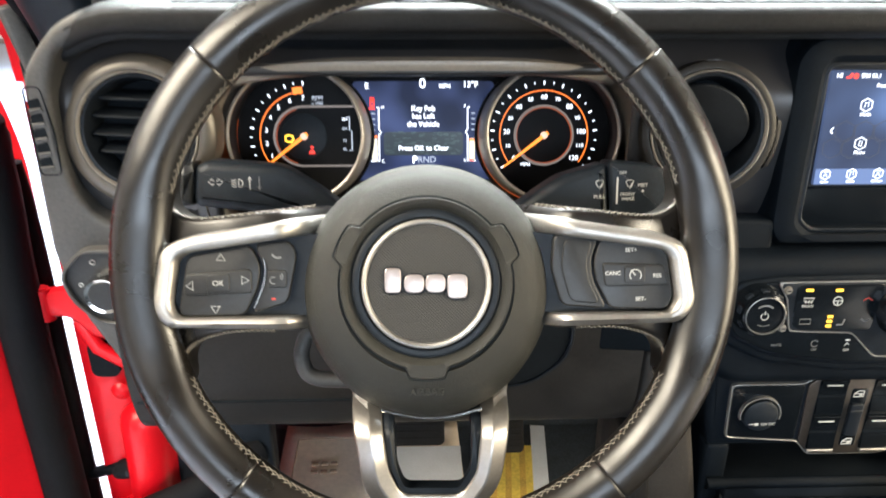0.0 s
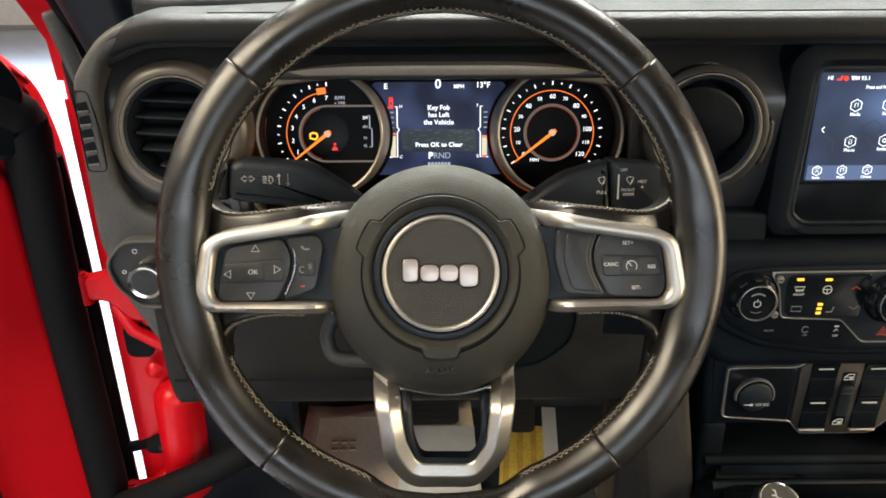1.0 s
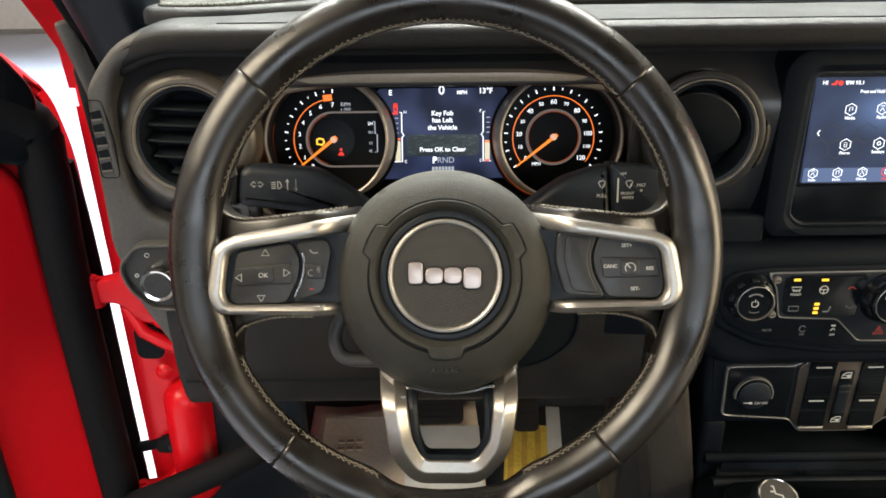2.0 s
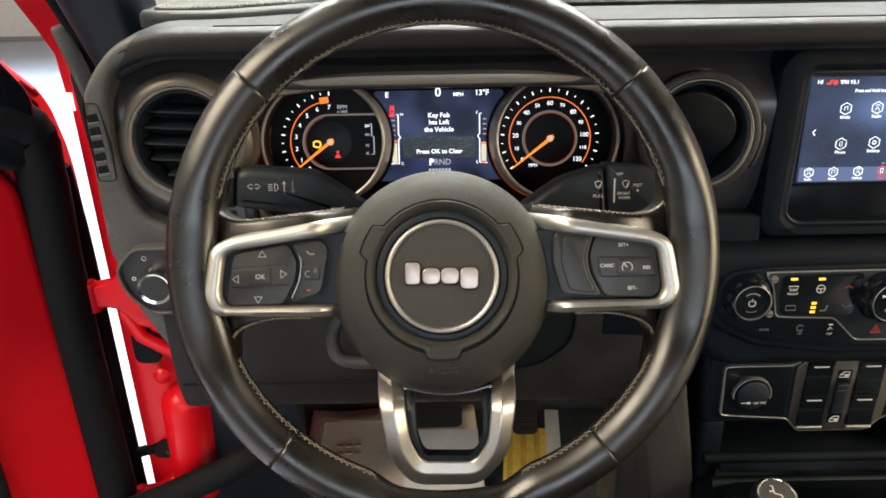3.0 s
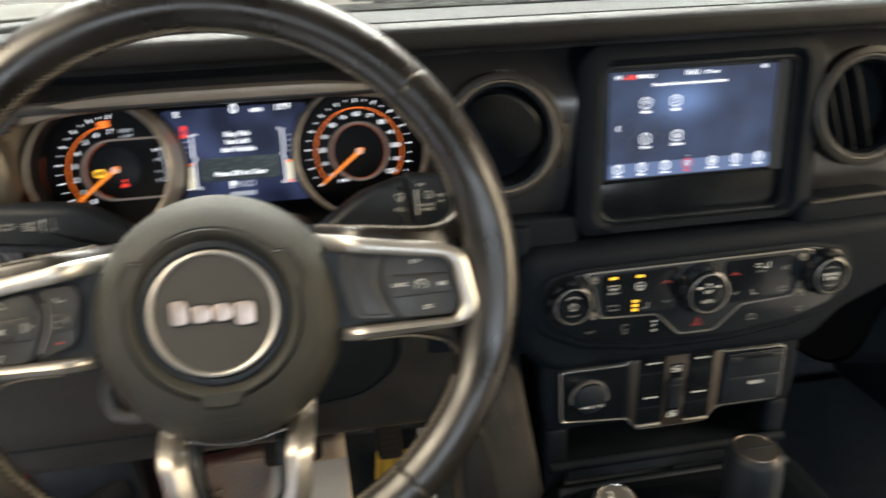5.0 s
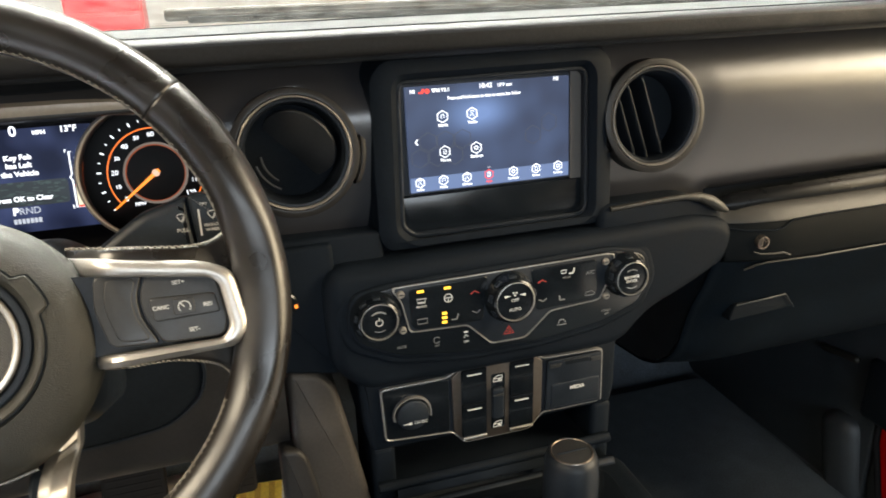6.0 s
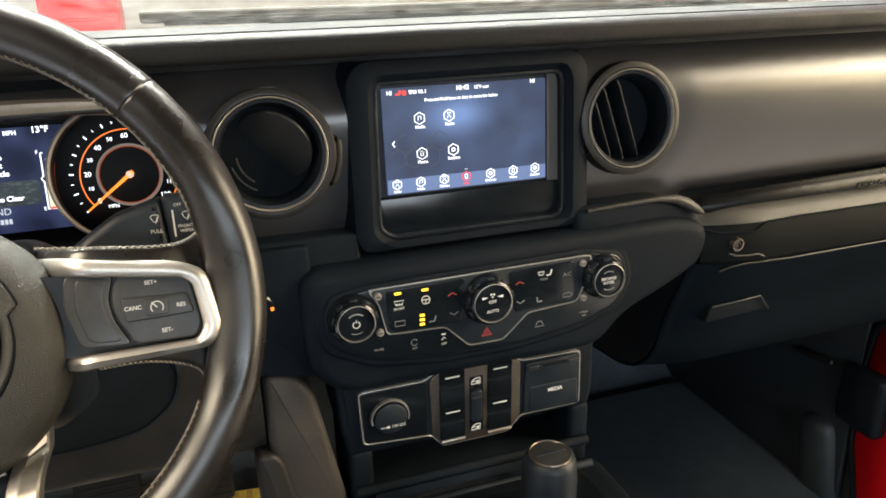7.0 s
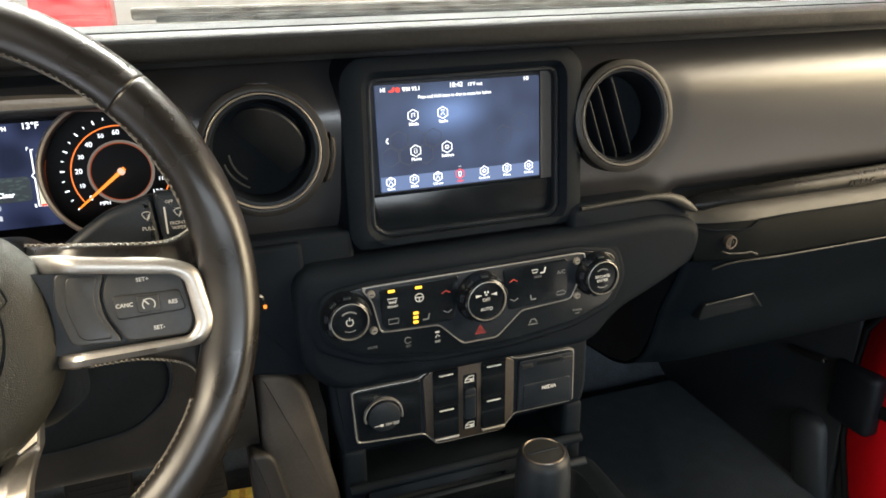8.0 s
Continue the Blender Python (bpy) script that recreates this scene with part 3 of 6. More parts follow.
part("lower_face", prism(LOW, -0.08, 0.0, 0.006), SOFT, stack, "", facing(0, 0.507, 0, 0))
part("stack_side", box(0.268, 0.292, 0.508, 0.60, 0.90, 1.0, 0.006), SOFT, stack)
part("stack_side", box(0.510, 0.534, 0.508, 0.60, 0.90, 1.0, 0.006), SOFT, stack)
part("tray_back", box(0.29, 0.512, 0.57, 0.59, 0.90, 1.0), SOFT, stack)
part("tray_floor", box(0.29, 0.512, 0.50, 0.58, 0.940, 0.952), BLACK, stack)
LIPB = smooth_line([(0.515, 0.945), (0.503, 0.9500), (0.4985, 0.9560), (0.5005, 0.9610), (0.505, 0.9625), (0.509, 0.958)], 4)
part("tray_lip", sweep_x(LIPB, 0.272, 0.53, 8), SOFT, stack)
part("tray_lip", sweep_x([(y - 0.018, z - 0.018) for y, z in LIPB], 0.276, 0.526, 8), BLACK, stack)
part("tunnel_top", box(0.262, 0.545, -0.35, 0.51, 0.60, 0.938, 0.02), SOFT, stack)
part("boot_plate", prism(rect(0.23, 0.17, 0.03), 0, 0.006, 0.003), GLOSS, stack, "", pose(0.395, 0.40, 0.937))

# glove box side
glove = thing("glove_box", "black plastic glove box with a lock and pull pocket", "glove box", kind="structure")


def merge(x):
    """The lid draws back where it meets the centre stack."""
    return (0.015 * (min(1.0, max(0.0, 0.715 - x) / 0.075)) ** 2, 0)


GL = smooth_line([(0.522, 1.199), (0.506, 1.2055), (0.494, 1.2040), (0.486, 1.197), (0.4825, 1.190), (0.4800, 1.175), (0.4800, 1.160), (0.4815, 1.145), (0.4925, 1.118), (0.508, 1.085), (0.53, 1.02), (0.575, 0.985), (0.66, 0.97), (0.95, 0.93), (1.22, 1.0)], 5)
lid = part("lid", sweep_x(GL, 0.632, 1.10, 60, merge), GLOVE, glove)
lid.modifiers.new("thick", "SOLIDIFY").thickness = 0.003
part("lid_side", prism(rpoly([(y + 0.016, z) for y, z in GL[::3]], 0.001, 1), 0.6325, 0.636), BLACK, glove, "", Matrix(((0, 0, 1, 0), (1, 0, 0, 0), (0, 1, 0, 0), (0, 0, 0, 1))))
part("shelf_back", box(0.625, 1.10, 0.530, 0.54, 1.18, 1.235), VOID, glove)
part("shelf_floor", box(0.64, 1.10, 0.515, 0.556, 1.192, 1.1975), BLACK, glove)
LG = smooth_line([(0.520, 1.2055), (0.503, 1.2095), (0.493, 1.2085), (0.4865, 1.2050), (0.4815, 1.1995), (0.4785, 1.1950), (0.4780, 1.1935)], 5)
part("ledge_pad", sweep_x(LG, 0.632, 1.10, 60, merge), LEDGE, glove, "grained grey ledge over the glove box")
part("ledge_joint", tube([(x, y + merge(x)[0], z) for x, y, z in ((0.645, 0.4765, 1.1890), (0.66, 0.4748, 1.1865), (0.69, 0.4740, 1.1855), (0.700, 0.4745, 1.1875), (0.712, 0.4772, 1.1938), (0.75, 0.4778, 1.1948), (1.09, 0.4778, 1.1948))], 0.0010), VOID, glove)
LB = smooth_line([(0.4795, 1.1945), (0.4750, 1.1850), (0.4718, 1.1740), (0.4702, 1.1630), (0.4706, 1.1550), (0.4765, 1.1515)], 5)
part("lid_band", sweep_x(LB, 0.640, 1.10, 60, merge), LIDBAND, glove, "satin upper band of the lid")
part("lock", lathe([(0, 0.0012), (0.0036, 0.0012), (0.0040, -0.0005), (0.0052, 0.0026), (0.0068, 0.0024), (0.0078, -0.008)], 28), DARKMETAL, glove, "round metal key lock", facing(0.6755, 0.4752, 1.1745, 0))
part("key_slot", box(-0.0006, 0.0006, -0.003, 0.003, 0.0022, 0.0034), VOID, glove, "", facing(0.6755, 0.4750, 1.1745, 0))
part("lock_lip", tube([(x, 0.4698 + merge(x)[0], z) for x, z in ((0.667, 1.1650), (0.675, 1.1622), (0.69, 1.1615), (0.700, 1.1620), (0.708, 1.1580))], 0.0010), LEDGE, glove)
part("pull_pocket", prism(rpoly([(0.668, 1.074), (0.752, 1.078), (0.738, 1.096), (0.674, 1.093)], 0.004), -0.01, 0.002, 0.0015), VOID, glove, "pull pocket", facing(0, 0.5025, 0, 0))
part("pull_pocket_edge", tube([(0.674, 0.4985, 1.0935), (0.706, 0.4982, 1.0950), (0.738, 0.4985, 1.0965), (0.752, 0.4988, 1.0785)], 0.0009), BLACK, glove)
part("lid_groove", tube([(x, 0.4712 + merge(x)[0], z) for x, z in ((0.661, 1.1450), (0.672, 1.1495), (0.686, 1.1520), (0.744, 1.1512), (0.889, 1.1520), (1.09, 1.1520))], 0.0010), LEDGE, glove)

# grab bar in the dash shelf
bar = thing("grab_bar", "black rubber covered dash grab bar", "grab handle")
part("bar", tube([(0.640, 0.508, 1.2070), (0.655, 0.506, 1.2085), (0.80, 0.505, 1.2115), (1.095, 0.505, 1.2160)], [0.006, 0.0110, 0.0120, 0.0130], 20), BARGRIP, bar)
lettering("AIRBAG", 0.011, 0.862, 1.2128, 0.0, LEDGE, thing("airbag_mark", "embossed airbag lettering on the dash", "lettering", facing(0, 0.4922, 0)), thick=0.0004)
part("shelf_trim", tube([(0.512, 0.497, 1.2235), (0.55, 0.4955, 1.226), (0.59, 0.495, 1.2272), (0.610, 0.4955, 1.2245), (0.624, 0.4955, 1.2185), (0.634, 0.4940, 1.2125), (0.643, 0.4930, 1.2070)], [0.0025, 0.0025, 0.0030, 0.0048, 0.0062, 0.0050, 0.0020], 12), LEDGE, dashboard)

# headlamp switch
switch = thing("headlamp_switch", "round headlamp switch in a dark recessed pod", "switch", facing(-0.2630, 0.4945, 1.181, 0))
SWO = rpoly([(-0.032, 0.012), (-0.012, 0.034), (0.03, 0.034), (0.03, -0.034), (-0.006, -0.034), (-0.026, -0.012)], 0.010, 6)
part("bezel", frame_prism(SWO, offset(SWO, -0.003), -0.01, 0.006, 0.0015, 0, 0), PANEL, switch)
part("face", prism(offset(SWO, -0.003), -0.012, 0.002), BUTTON, switch)
sk = part("knob", lathe([(0, 0.02), (0.012, 0.02), (0.014, 0.018), (0.0155, 0.004), (0.0165, 0.002)], 36, 0.008, 0), BUTTON, switch)
part("knob_ring", lathe([(0.0125, 0.0195), (0.0150, 0.0205), (0.0168, 0.012), (0.0172, 0.002)], 36, 0.008, 0), CHROME, sk, "chrome ring")
part("mark", ribbon(arc(0.002, 0, 330, 12, -0.004, 0.022), 0.0005, 0.002, 0.0025), MARK, switch)
part("mark", ribbon(arc(0.0016, 0, 360, 12, -0.0165, 0.002), 0.0006, 0.002, 0.0025), MARK, switch)


# ---- round air vents ----
def air_vent(place, blade_turn, blades, closed_blade, label, paint, wide=0.0, lug=0):
    v = thing("air_vent", label, "air vent", facing(place[0], place[2], place[1], 8), "round dash vents")
    part("collar", lathe([(0.0590 + wide, -0.030), (0.0588 + wide, -0.0075), (0.0576 + wide, -0.0050), (0.0530, -0.0020), (0.0490, -0.0006), (0.0474, -0.0008), (0.0464, -0.0035)], 72), paint, v, "satin painted collar")
    part("bezel", lathe([(0.0465, -0.0045), (0.0463, 0.0000), (0.0457, 0.0005), (0.0450, -0.0006), (0.0447, -0.0060)], 72), RINGMETAL, v, "thin satin metal ring")
    part("inner_ring", lathe([(0.0449, -0.0060), (0.0442, -0.0034), (0.0418, -0.0038), (0.0398, -0.0085), (0.0385, -0.034)], 72), BLADE, v)
    part("hollow", prism(disc(0.0392), -0.040, -0.0335), VOID, v)
    if lug:
        shape = arc(0.0530, -36, 14, 10) + arc(0.0600, 6, -30, 10)
        part("lug", prism(rpoly([(x * lug, y) for x, y in shape], 0.003, 3), -0.02, -0.0052, 0.0030), paint, v, "satin painted lug")
    for off in blades:
        half = math.sqrt(max(0.038 ** 2 - off ** 2, 0.0001))
        b = box(-half, half, -0.0012, 0.0012, -0.0305, -0.010, 0.0009)
        b.transform(pose(0, 0, 0, 0, 0, blade_turn) @ Matrix.Translation((0, off, 0)) @ Matrix.Rotation(radians(16), 4, "X"))
        part("blade", b, BLADE, v)
        e = box(-half * 0.9, half * 0.9, -0.0009, 0.0009, -0.0112, -0.0092, 0.0007)
        e.transform(pose(0, 0, 0, 0, 0, blade_turn) @ Matrix.Translation((0, off, 0)) @ Matrix.Rotation(radians(16), 4, "X"))
        part("blade_edge", e, BLADE, v)
    if closed_blade:
        d = prism(disc(0.0330, n=56), -0.0012, 0.0012, 0.0009)
        d.transform(Matrix.Translation((0.0060, 0.0060, -0.0255)) @ pose(0, 0, 0, 0, 0, -46) @ Matrix.Rotation(radians(44), 4, "X"))
        part("shut_flap", d, BUTTON, v, "tilted round flap")
        for r, z, a0, a1 in ((0.0268, -0.0200, 184, 238), (0.0325, -0.0170, 196, 246)):
            part("louvre", tube([(x, y, z) for x, y in arc(r, a0, a1, 14)], 0.0009, 6), BUTTON, v)
    return v


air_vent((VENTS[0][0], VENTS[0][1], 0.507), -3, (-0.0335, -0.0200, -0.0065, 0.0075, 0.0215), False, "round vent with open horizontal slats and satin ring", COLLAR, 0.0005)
air_vent((VENTS[1][0], VENTS[1][1], 0.503), 0, (), True, "round vent with shut black flap and satin ring", SHADECOLLAR, -0.0055, 1)
air_vent((VENTS[2][0], VENTS[2][1], 0.503), 106, (-0.0035, 0.0125, 0.025), False, "round vent with upright slats and satin ring", SHADECOLLAR, -0.0055, -1)

# ---- instrument cluster ----
K = facing(0, 0.588, 1.281, 15)
part("lower_brow", box(-0.186, 0.186, 0.504, 0.575, 1.196, 1.221, 0.006), KNEE, dashboard)
part("brow_seam", tube([(-0.118, 0.5035, 1.197), (-0.1175, 0.5035, 1.215)], 0.0008), VOID, dashboard)
cluster = thing("instrument_cluster", "lit instrument cluster with two round gauges and a display", "instrument cluster", K)
SUR_O = rpoly([(-0.212, -0.095), (0.212, -0.095), (0.210, 0.03), (0.190, 0.072), (-0.190, 0.072), (-0.210, 0.03)], 0.03, 8)
SUR_I = rpoly([(-0.172, -0.075), (0.172, -0.075), (0.174, 0.0), (0.150, 0.0545), (-0.150, 0.0545), (-0.174, 0.0)], 0.035, 8)
part("surround", frame_prism(SUR_O, SUR_I, -0.03, 0.036, 0.006, 0, 0, 200), VENTRIM, cluster, "satin brown grey surround")
flare = bmesh.new()
FL_O = rpoly([(-0.178, -0.075), (0.178, -0.075), (0.178, 0.045), (0.155, 0.0735), (-0.155, 0.0735), (-0.178, 0.045)], 0.03, 8)
KI = K.inverted()
rings = []
for t in (0.0, 0.12, 0.35, 0.7, 1.0):
    ring = []
    for (x, z), (u, v) in zip(polar(FL_O, 0, 0, 160), polar(SUR_I, 0, 0, 160)):
        front = KI @ Vector((x, fascia_y(1.281 + z) - 0.0022, 1.281 + z))
        ring.append(front.lerp(Vector((u, v, 0.030)), t))
    rings.append(ring)
loft(flare, rings)
part("surround_flare", flare, SURROUND, cluster, "satin brown grey rim")
part("backplate", prism(rect(0.40, 0.18, 0.03, 0, -0.012), -0.034, -0.0305), DIAL, cluster)
HOOD = smooth_line([(0.495, 1.384), (0.503, 1.3765), (0.515, 1.3700), (0.530, 1.3640), (0.560, 1.3620)], 4)
part("brow_strip", sweep_x([(0.545, 1.3600), (0.528, 1.3588), (0.5215, 1.3565), (0.5205, 1.3520), (0.5225, 1.3475), (0.532, 1.3445), (0.56, 1.3430)], -0.150, 0.150, 30, lambda x: (0.004 * (abs(x) / 0.150) ** 4, -0.010 * (abs(x) / 0.150) ** 4)), SURROUND, dashboard, "satin brown grey strip")
part("hood", sweep_x(HOOD, -0.168, 0.168, 24, lambda x: (0.006 * (abs(x) / 0.168) ** 6, 0.012 * (abs(x) / 0.168) ** 6)), SOFT, dashboard, "soft black hood over the gauges")


def gauge(cx, label):
    g = part("gauge", prism(disc(0.0625, cx, 0, 72), -0.024, -0.004), DIAL, cluster, label)
    part("well", lathe([(0.0543, 0.0436), (0.0552, 0.0300), (0.0595, -0.004)], 96, cx, 0.0005), DIAL, g, "dark inner wall")
    part("bezel", lathe([(0.0602, -0.02), (0.0592, 0.0300), (0.0580, 0.0425), (0.0570, 0.0452), (0.0558, 0.0460), (0.0547, 0.0455), (0.0541, 0.0438)], 96, cx, 0.0005), RINGMETAL, g, "thin bright ring")
    part("glow_rim", lathe([(0.0596, -0.0035), (0.0602, 0.004), (0.0598, 0.0045), (0.0592, -0.003)], 60, cx, 0, 165, 250), L_GLOW, g)
    return g


def ticks(g, cx, a0, a1, count, long_every):
    for i in range(count + 1):
        a = radians(a0 + (a1 - a0) * i / count)
        big = i % long_every == 0
        r0, r1, w = (0.0448, 0.0483, 0.0011) if big else (0.0458, 0.0478, 0.0007)
        c, s = math.cos(a), math.sin(a)
        part("tick", ribbon([(cx + r0 * c, r0 * s), (cx + r1 * c, r1 * s)], w, -0.004, -0.0034), L_WHITE, g)


def needle(g, cx, a):
    c, s = math.cos(radians(a)), math.sin(radians(a))
    pts = [(cx - 0.004 * c - 0.0017 * s, -0.004 * s + 0.0017 * c), (cx - 0.004 * c + 0.0017 * s, -0.004 * s - 0.0017 * c),
           (cx + 0.0465 * c + 0.0006 * s, 0.0465 * s - 0.0006 * c), (cx + 0.0465 * c - 0.0006 * s, 0.0465 * s + 0.0006 * c)]
    nd = part("needle", prism(pts, -0.0005, 0.0012, 0.0004), L_NEEDLE, g, "glowing orange needle")
    part("needle_cap", lathe([(0, 0.0025), (0.0022, 0.0022), (0.0030, 0.0), (0.0032, -0.003)], 28, cx, 0), L_CAP, nd)


TX, SX = -0.1065, 0.1085
tach = gauge(TX, "rev counter with orange ring and warning lamps")
speedo = gauge(SX, "speedometer with orange ring")
ticks(tach, TX, 231, 90, 14, 2)
ticks(speedo, SX, 217, -37, 24, 2)
part("orange_arc", ribbon(arc(0.0390, 231, 90, 50, TX), 0.0008, -0.004, -0.0033), L_ORANGE, tach)
part("redline", ribbon(arc(0.0405, 103, 91, 8, TX), 0.006, -0.004, -0.0036), L_ORANGE, tach)
part("orange_arc", ribbon(arc(0.0398, 217, -37, 70, SX), 0.0008, -0.004, -0.0033), L_ORANGE, speedo)
for i in range(8):
    a = radians(231 - 20.1 * i)
    lettering(str(i), 0.0060, TX + 0.0337 * math.cos(a), 0.0335 * math.sin(a), -0.0036, L_WHITE, tach, "numeral")
lettering("RPM", 0.0052, TX + 0.0125, 0.0335, -0.0036, L_SOFT, tach)
lettering("x 1000", 0.0036, TX + 0.0125, 0.029, -0.0036, L_SOFT, tach)
for i in range(0, 121, 10):
    a = radians(217 - 2.117 * i)
    lettering(str(i), 0.0060 if i % 20 == 0 else 0.0048, SX + 0.0338 * math.cos(a), 0.0340 * math.sin(a), -0.0036, L_WHITE, speedo, "numeral")
lettering("MPH", 0.0044, SX - 0.0165, -0.0260, -0.0036, L_WHITE, speedo)
part("inner_ring", lathe([(0.0272, -0.004), (0.0268, -0.0015), (0.0258, -0.001), (0.0250, -0.0015), (0.0246, -0.004)], 72, SX, 0), L_RING, speedo, "softly lit grey ring")
part("ring_glow", lathe([(0.0250, -0.0016), (0.0243, -0.0036)], 72, SX, 0), L_GLOW, speedo)
U = [(TX + 0.052, 0.0262), (TX + 0.03, 0.0262), (TX, 0.0262)] + arc(0.0262, 100, 260, 40, TX) + [(TX, -0.0262), (TX + 0.03, -0.0262), (TX + 0.052, -0.0262)]
part("inner_ring", ribbon(U, 0.0017, -0.004, -0.001), L_RING, tach, "softly lit open ring")
part("ring_glow", ribbon(arc(0.0244, 105, 255, 40, TX), 0.0007, -0.004, -0.0030), L_GLOW, tach)
part("inner_disc", prism(disc(0.0205, TX, 0), -0.006, -0.0036, 0.0005), BLACK, tach)
for s, yy in (("2H", 0.0150), ("4H", 0.0065), ("N", -0.0040), ("4L", -0.0115)):
    lettering(s, 0.0040, TX + 0.0362, yy, -0.0034, L_WHITE if s == "2H" else L_SOFT, tach)
part("mode_bracket", ribbon([(TX + 0.0385, 0.0170), (TX + 0.0405, 0.0170), (TX + 0.0405, 0.0055), (TX + 0.0425, 0.0045), (TX + 0.0425, -0.0125), (TX + 0.040, -0.0125)], 0.0009, -0.004, -0.0034), L_SOFT, tach)
needle(tach, TX, 218)
needle(speedo, SX, 217.5)
part("engine_lamp", ribbon([(TX - 0.0165, -0.0040), (TX - 0.0165, 0.0), (TX - 0.0140, 0.0012), (TX - 0.0105, 0.0004), (TX - 0.0095, -0.0025), (TX - 0.0115, -0.0052)], 0.0016, -0.0036, -0.0030, closed=True), L_AMBER, tach, "amber engine warning lamp")
part("belt_lamp", prism(rpoly([(TX + 0.0035, -0.0155), (TX + 0.0055, -0.0120), (TX + 0.0080, -0.0120), (TX + 0.0100, -0.0155)], 0.001, 2), -0.0036, -0.0028), L_RED, tach, "red seat belt lamp")
part("belt_lamp", prism(disc(0.0013, TX + 0.0068, -0.0098, 12), -0.0036, -0.0028), L_RED, tach)

mfd = part("display", prism(rect(0.128, 0.088, 0.006, 0, 0.0045), -0.0125, -0.0085), MFD, cluster, "lit blue information display")
NN = -0.0083
for s, size, u, v, m_ in (("E", 0.0070, -0.0505, 0.0443, L_WHITE), ("0", 0.0122, -0.0005, 0.0462, L_WHITE), ("MPH", 0.0050, 0.0195, 0.0440, L_WHITE), ("13\u00b0F", 0.0074, 0.0425, 0.0453, L_WHITE),
                        ("Key Fob", 0.0064, 0.0, 0.0242, L_WHITE), ("has Left", 0.0064, 0.0, 0.0175, L_WHITE), ("the Vehicle", 0.0064, 0.0, 0.0104, L_WHITE),
                        ("Press OK to Clear", 0.0060, 0.0, -0.0110, L_WHITE)):
    lettering(s, size, u, v, NN, m_, mfd, bold=0.00012)
lettering("P", 0.0088, -0.0080, -0.0215, NN, L_WHITE, mfd, bold=0.0003)
lettering("RND", 0.0080, 0.0030, -0.0215, NN, L_SOFT, mfd)
for i in range(7):
    part("odometer_bar", prism(rect(0.0024, 0.0042, 0.0004, -0.0095 + i * 0.0032, -0.0298, 2), -0.0085, NN), L_SOFT, mfd)
for s in (-1, 1):
    x = s * 0.0445
    part("side_scale", ribbon([(x + s * 0.0065 - s * 0.009, 0.0255), (x - s * 0.0045, 0.0255), (x - s * 0.0045, 0.006), (x - s * 0.0065, 0.0035), (x - s * 0.0045, 0.001), (x - s * 0.0045, -0.0225), (x + s * 0.003, -0.0225)], 0.0010, -0.0085, NN), L_WHITE, mfd)
    part("scale_bar", prism(rect(0.0050, 0.0205, 0.0006, x - s * 0.0005, -0.0125, 2), -0.0085, NN), lit("lit_cream", (0.95, 0.85, 0.6), 0.75), mfd)
    part("scale_mark", prism(rect(0.0062, 0.0018, 0.0003, x + s * 0.0, -0.0003 if s < 0 else -0.0035, 2), -0.0085, NN + 0.0002), L_ORANGE, mfd)
    for i in range(4):
        part("scale_tick", prism(rect(0.0034, 0.0009, 0.0002, x + s * 0.0005, 0.020 - i * 0.0048, 2), -0.0085, NN), L_SOFT, mfd)
for s, u, v in (("H", -0.0365, 0.0255), ("C", -0.0365, -0.0225), ("F", 0.0375, 0.0262), ("E", 0.0375, -0.022)):
    lettering(s, 0.0042, u, v, NN, L_WHITE, mfd)
part("warning_sign", frame_prism(rect(0.0042, 0.0088, 0.0008, -0.0458, 0.0300, 2), rect(0.0018, 0.0030, 0.0003, -0.0458, 0.0285, 2), -0.0085, NN, 0.0001, -0.0458, 0.0285, 40), L_RED, mfd, "red warning sign")
part("warning_bar", prism(rect(0.0055, 0.0018, 0.0003, -0.0462, 0.0245, 2), -0.0085, NN), L_RED, mfd)
part("warning_bar", prism(rect(0.0045, 0.0016, 0.0003, 0.0440, -0.0218, 2), -0.0085, NN + 0.0002), L_RED, mfd)
part("picture_ground", prism(rect(0.072, 0.021, 0.004, 0, -0.0068), -0.0085, -0.00845), lit("lit_dark_slate", (0.013, 0.019, 0.024), 1.0), mfd)
HILL = bmesh.new()
for i in range(90):
    prism(rect(random.uniform(0.002, 0.005), random.uniform(0.0005, 0.0014), 0.0002, random.uniform(-0.033, 0.033), random.uniform(-0.0165, 0.0035), 1), -0.0085, -0.00840, bm=HILL)
part("picture_texture", HILL, lit("lit_dark_green", (0.040, 0.062, 0.056), 1.0), mfd)


# ---- steering wheel ----
WHEEL = facing(0, 0.3553, 1.2674, 21.5)
wheel = thing("steering_wheel", "black leather steering wheel with silver spokes and grey stitching", "steering wheel", WHEEL)
RA, RB = 0.0163, 0.0160


# camera's early eye point in wheel coordinates
EYE_CENTRE = Vector((0.004, 0.0245, 0.499))


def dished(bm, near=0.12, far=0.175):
    """Scales the outer wheel deeper and wider about the camera's eye, to fit its view."""
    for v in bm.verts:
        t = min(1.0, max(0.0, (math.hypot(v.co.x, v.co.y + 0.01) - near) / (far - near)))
        v.co += (v.co - EYE_CENTRE) * (0.034 * t * t * (3 - 2 * t))
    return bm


def near_spoke(a):
    """How far a side spoke and the lower spoke shape the rim: 1 where it meets them, falling to 0."""
    d = math.degrees(a)
    side = min(abs((d + 5 + 180) % 360 - 180), abs((d - 185 + 180) % 360 - 180))
    t = min(1.0, max(0.0, (27 - side) / 16))
    u = min(1.0, max(0.0, (22 - abs(d % 360 - 270.5)) / 11))
    return t * t * (3 - 2 * t), u * u * (3 - 2 * u)


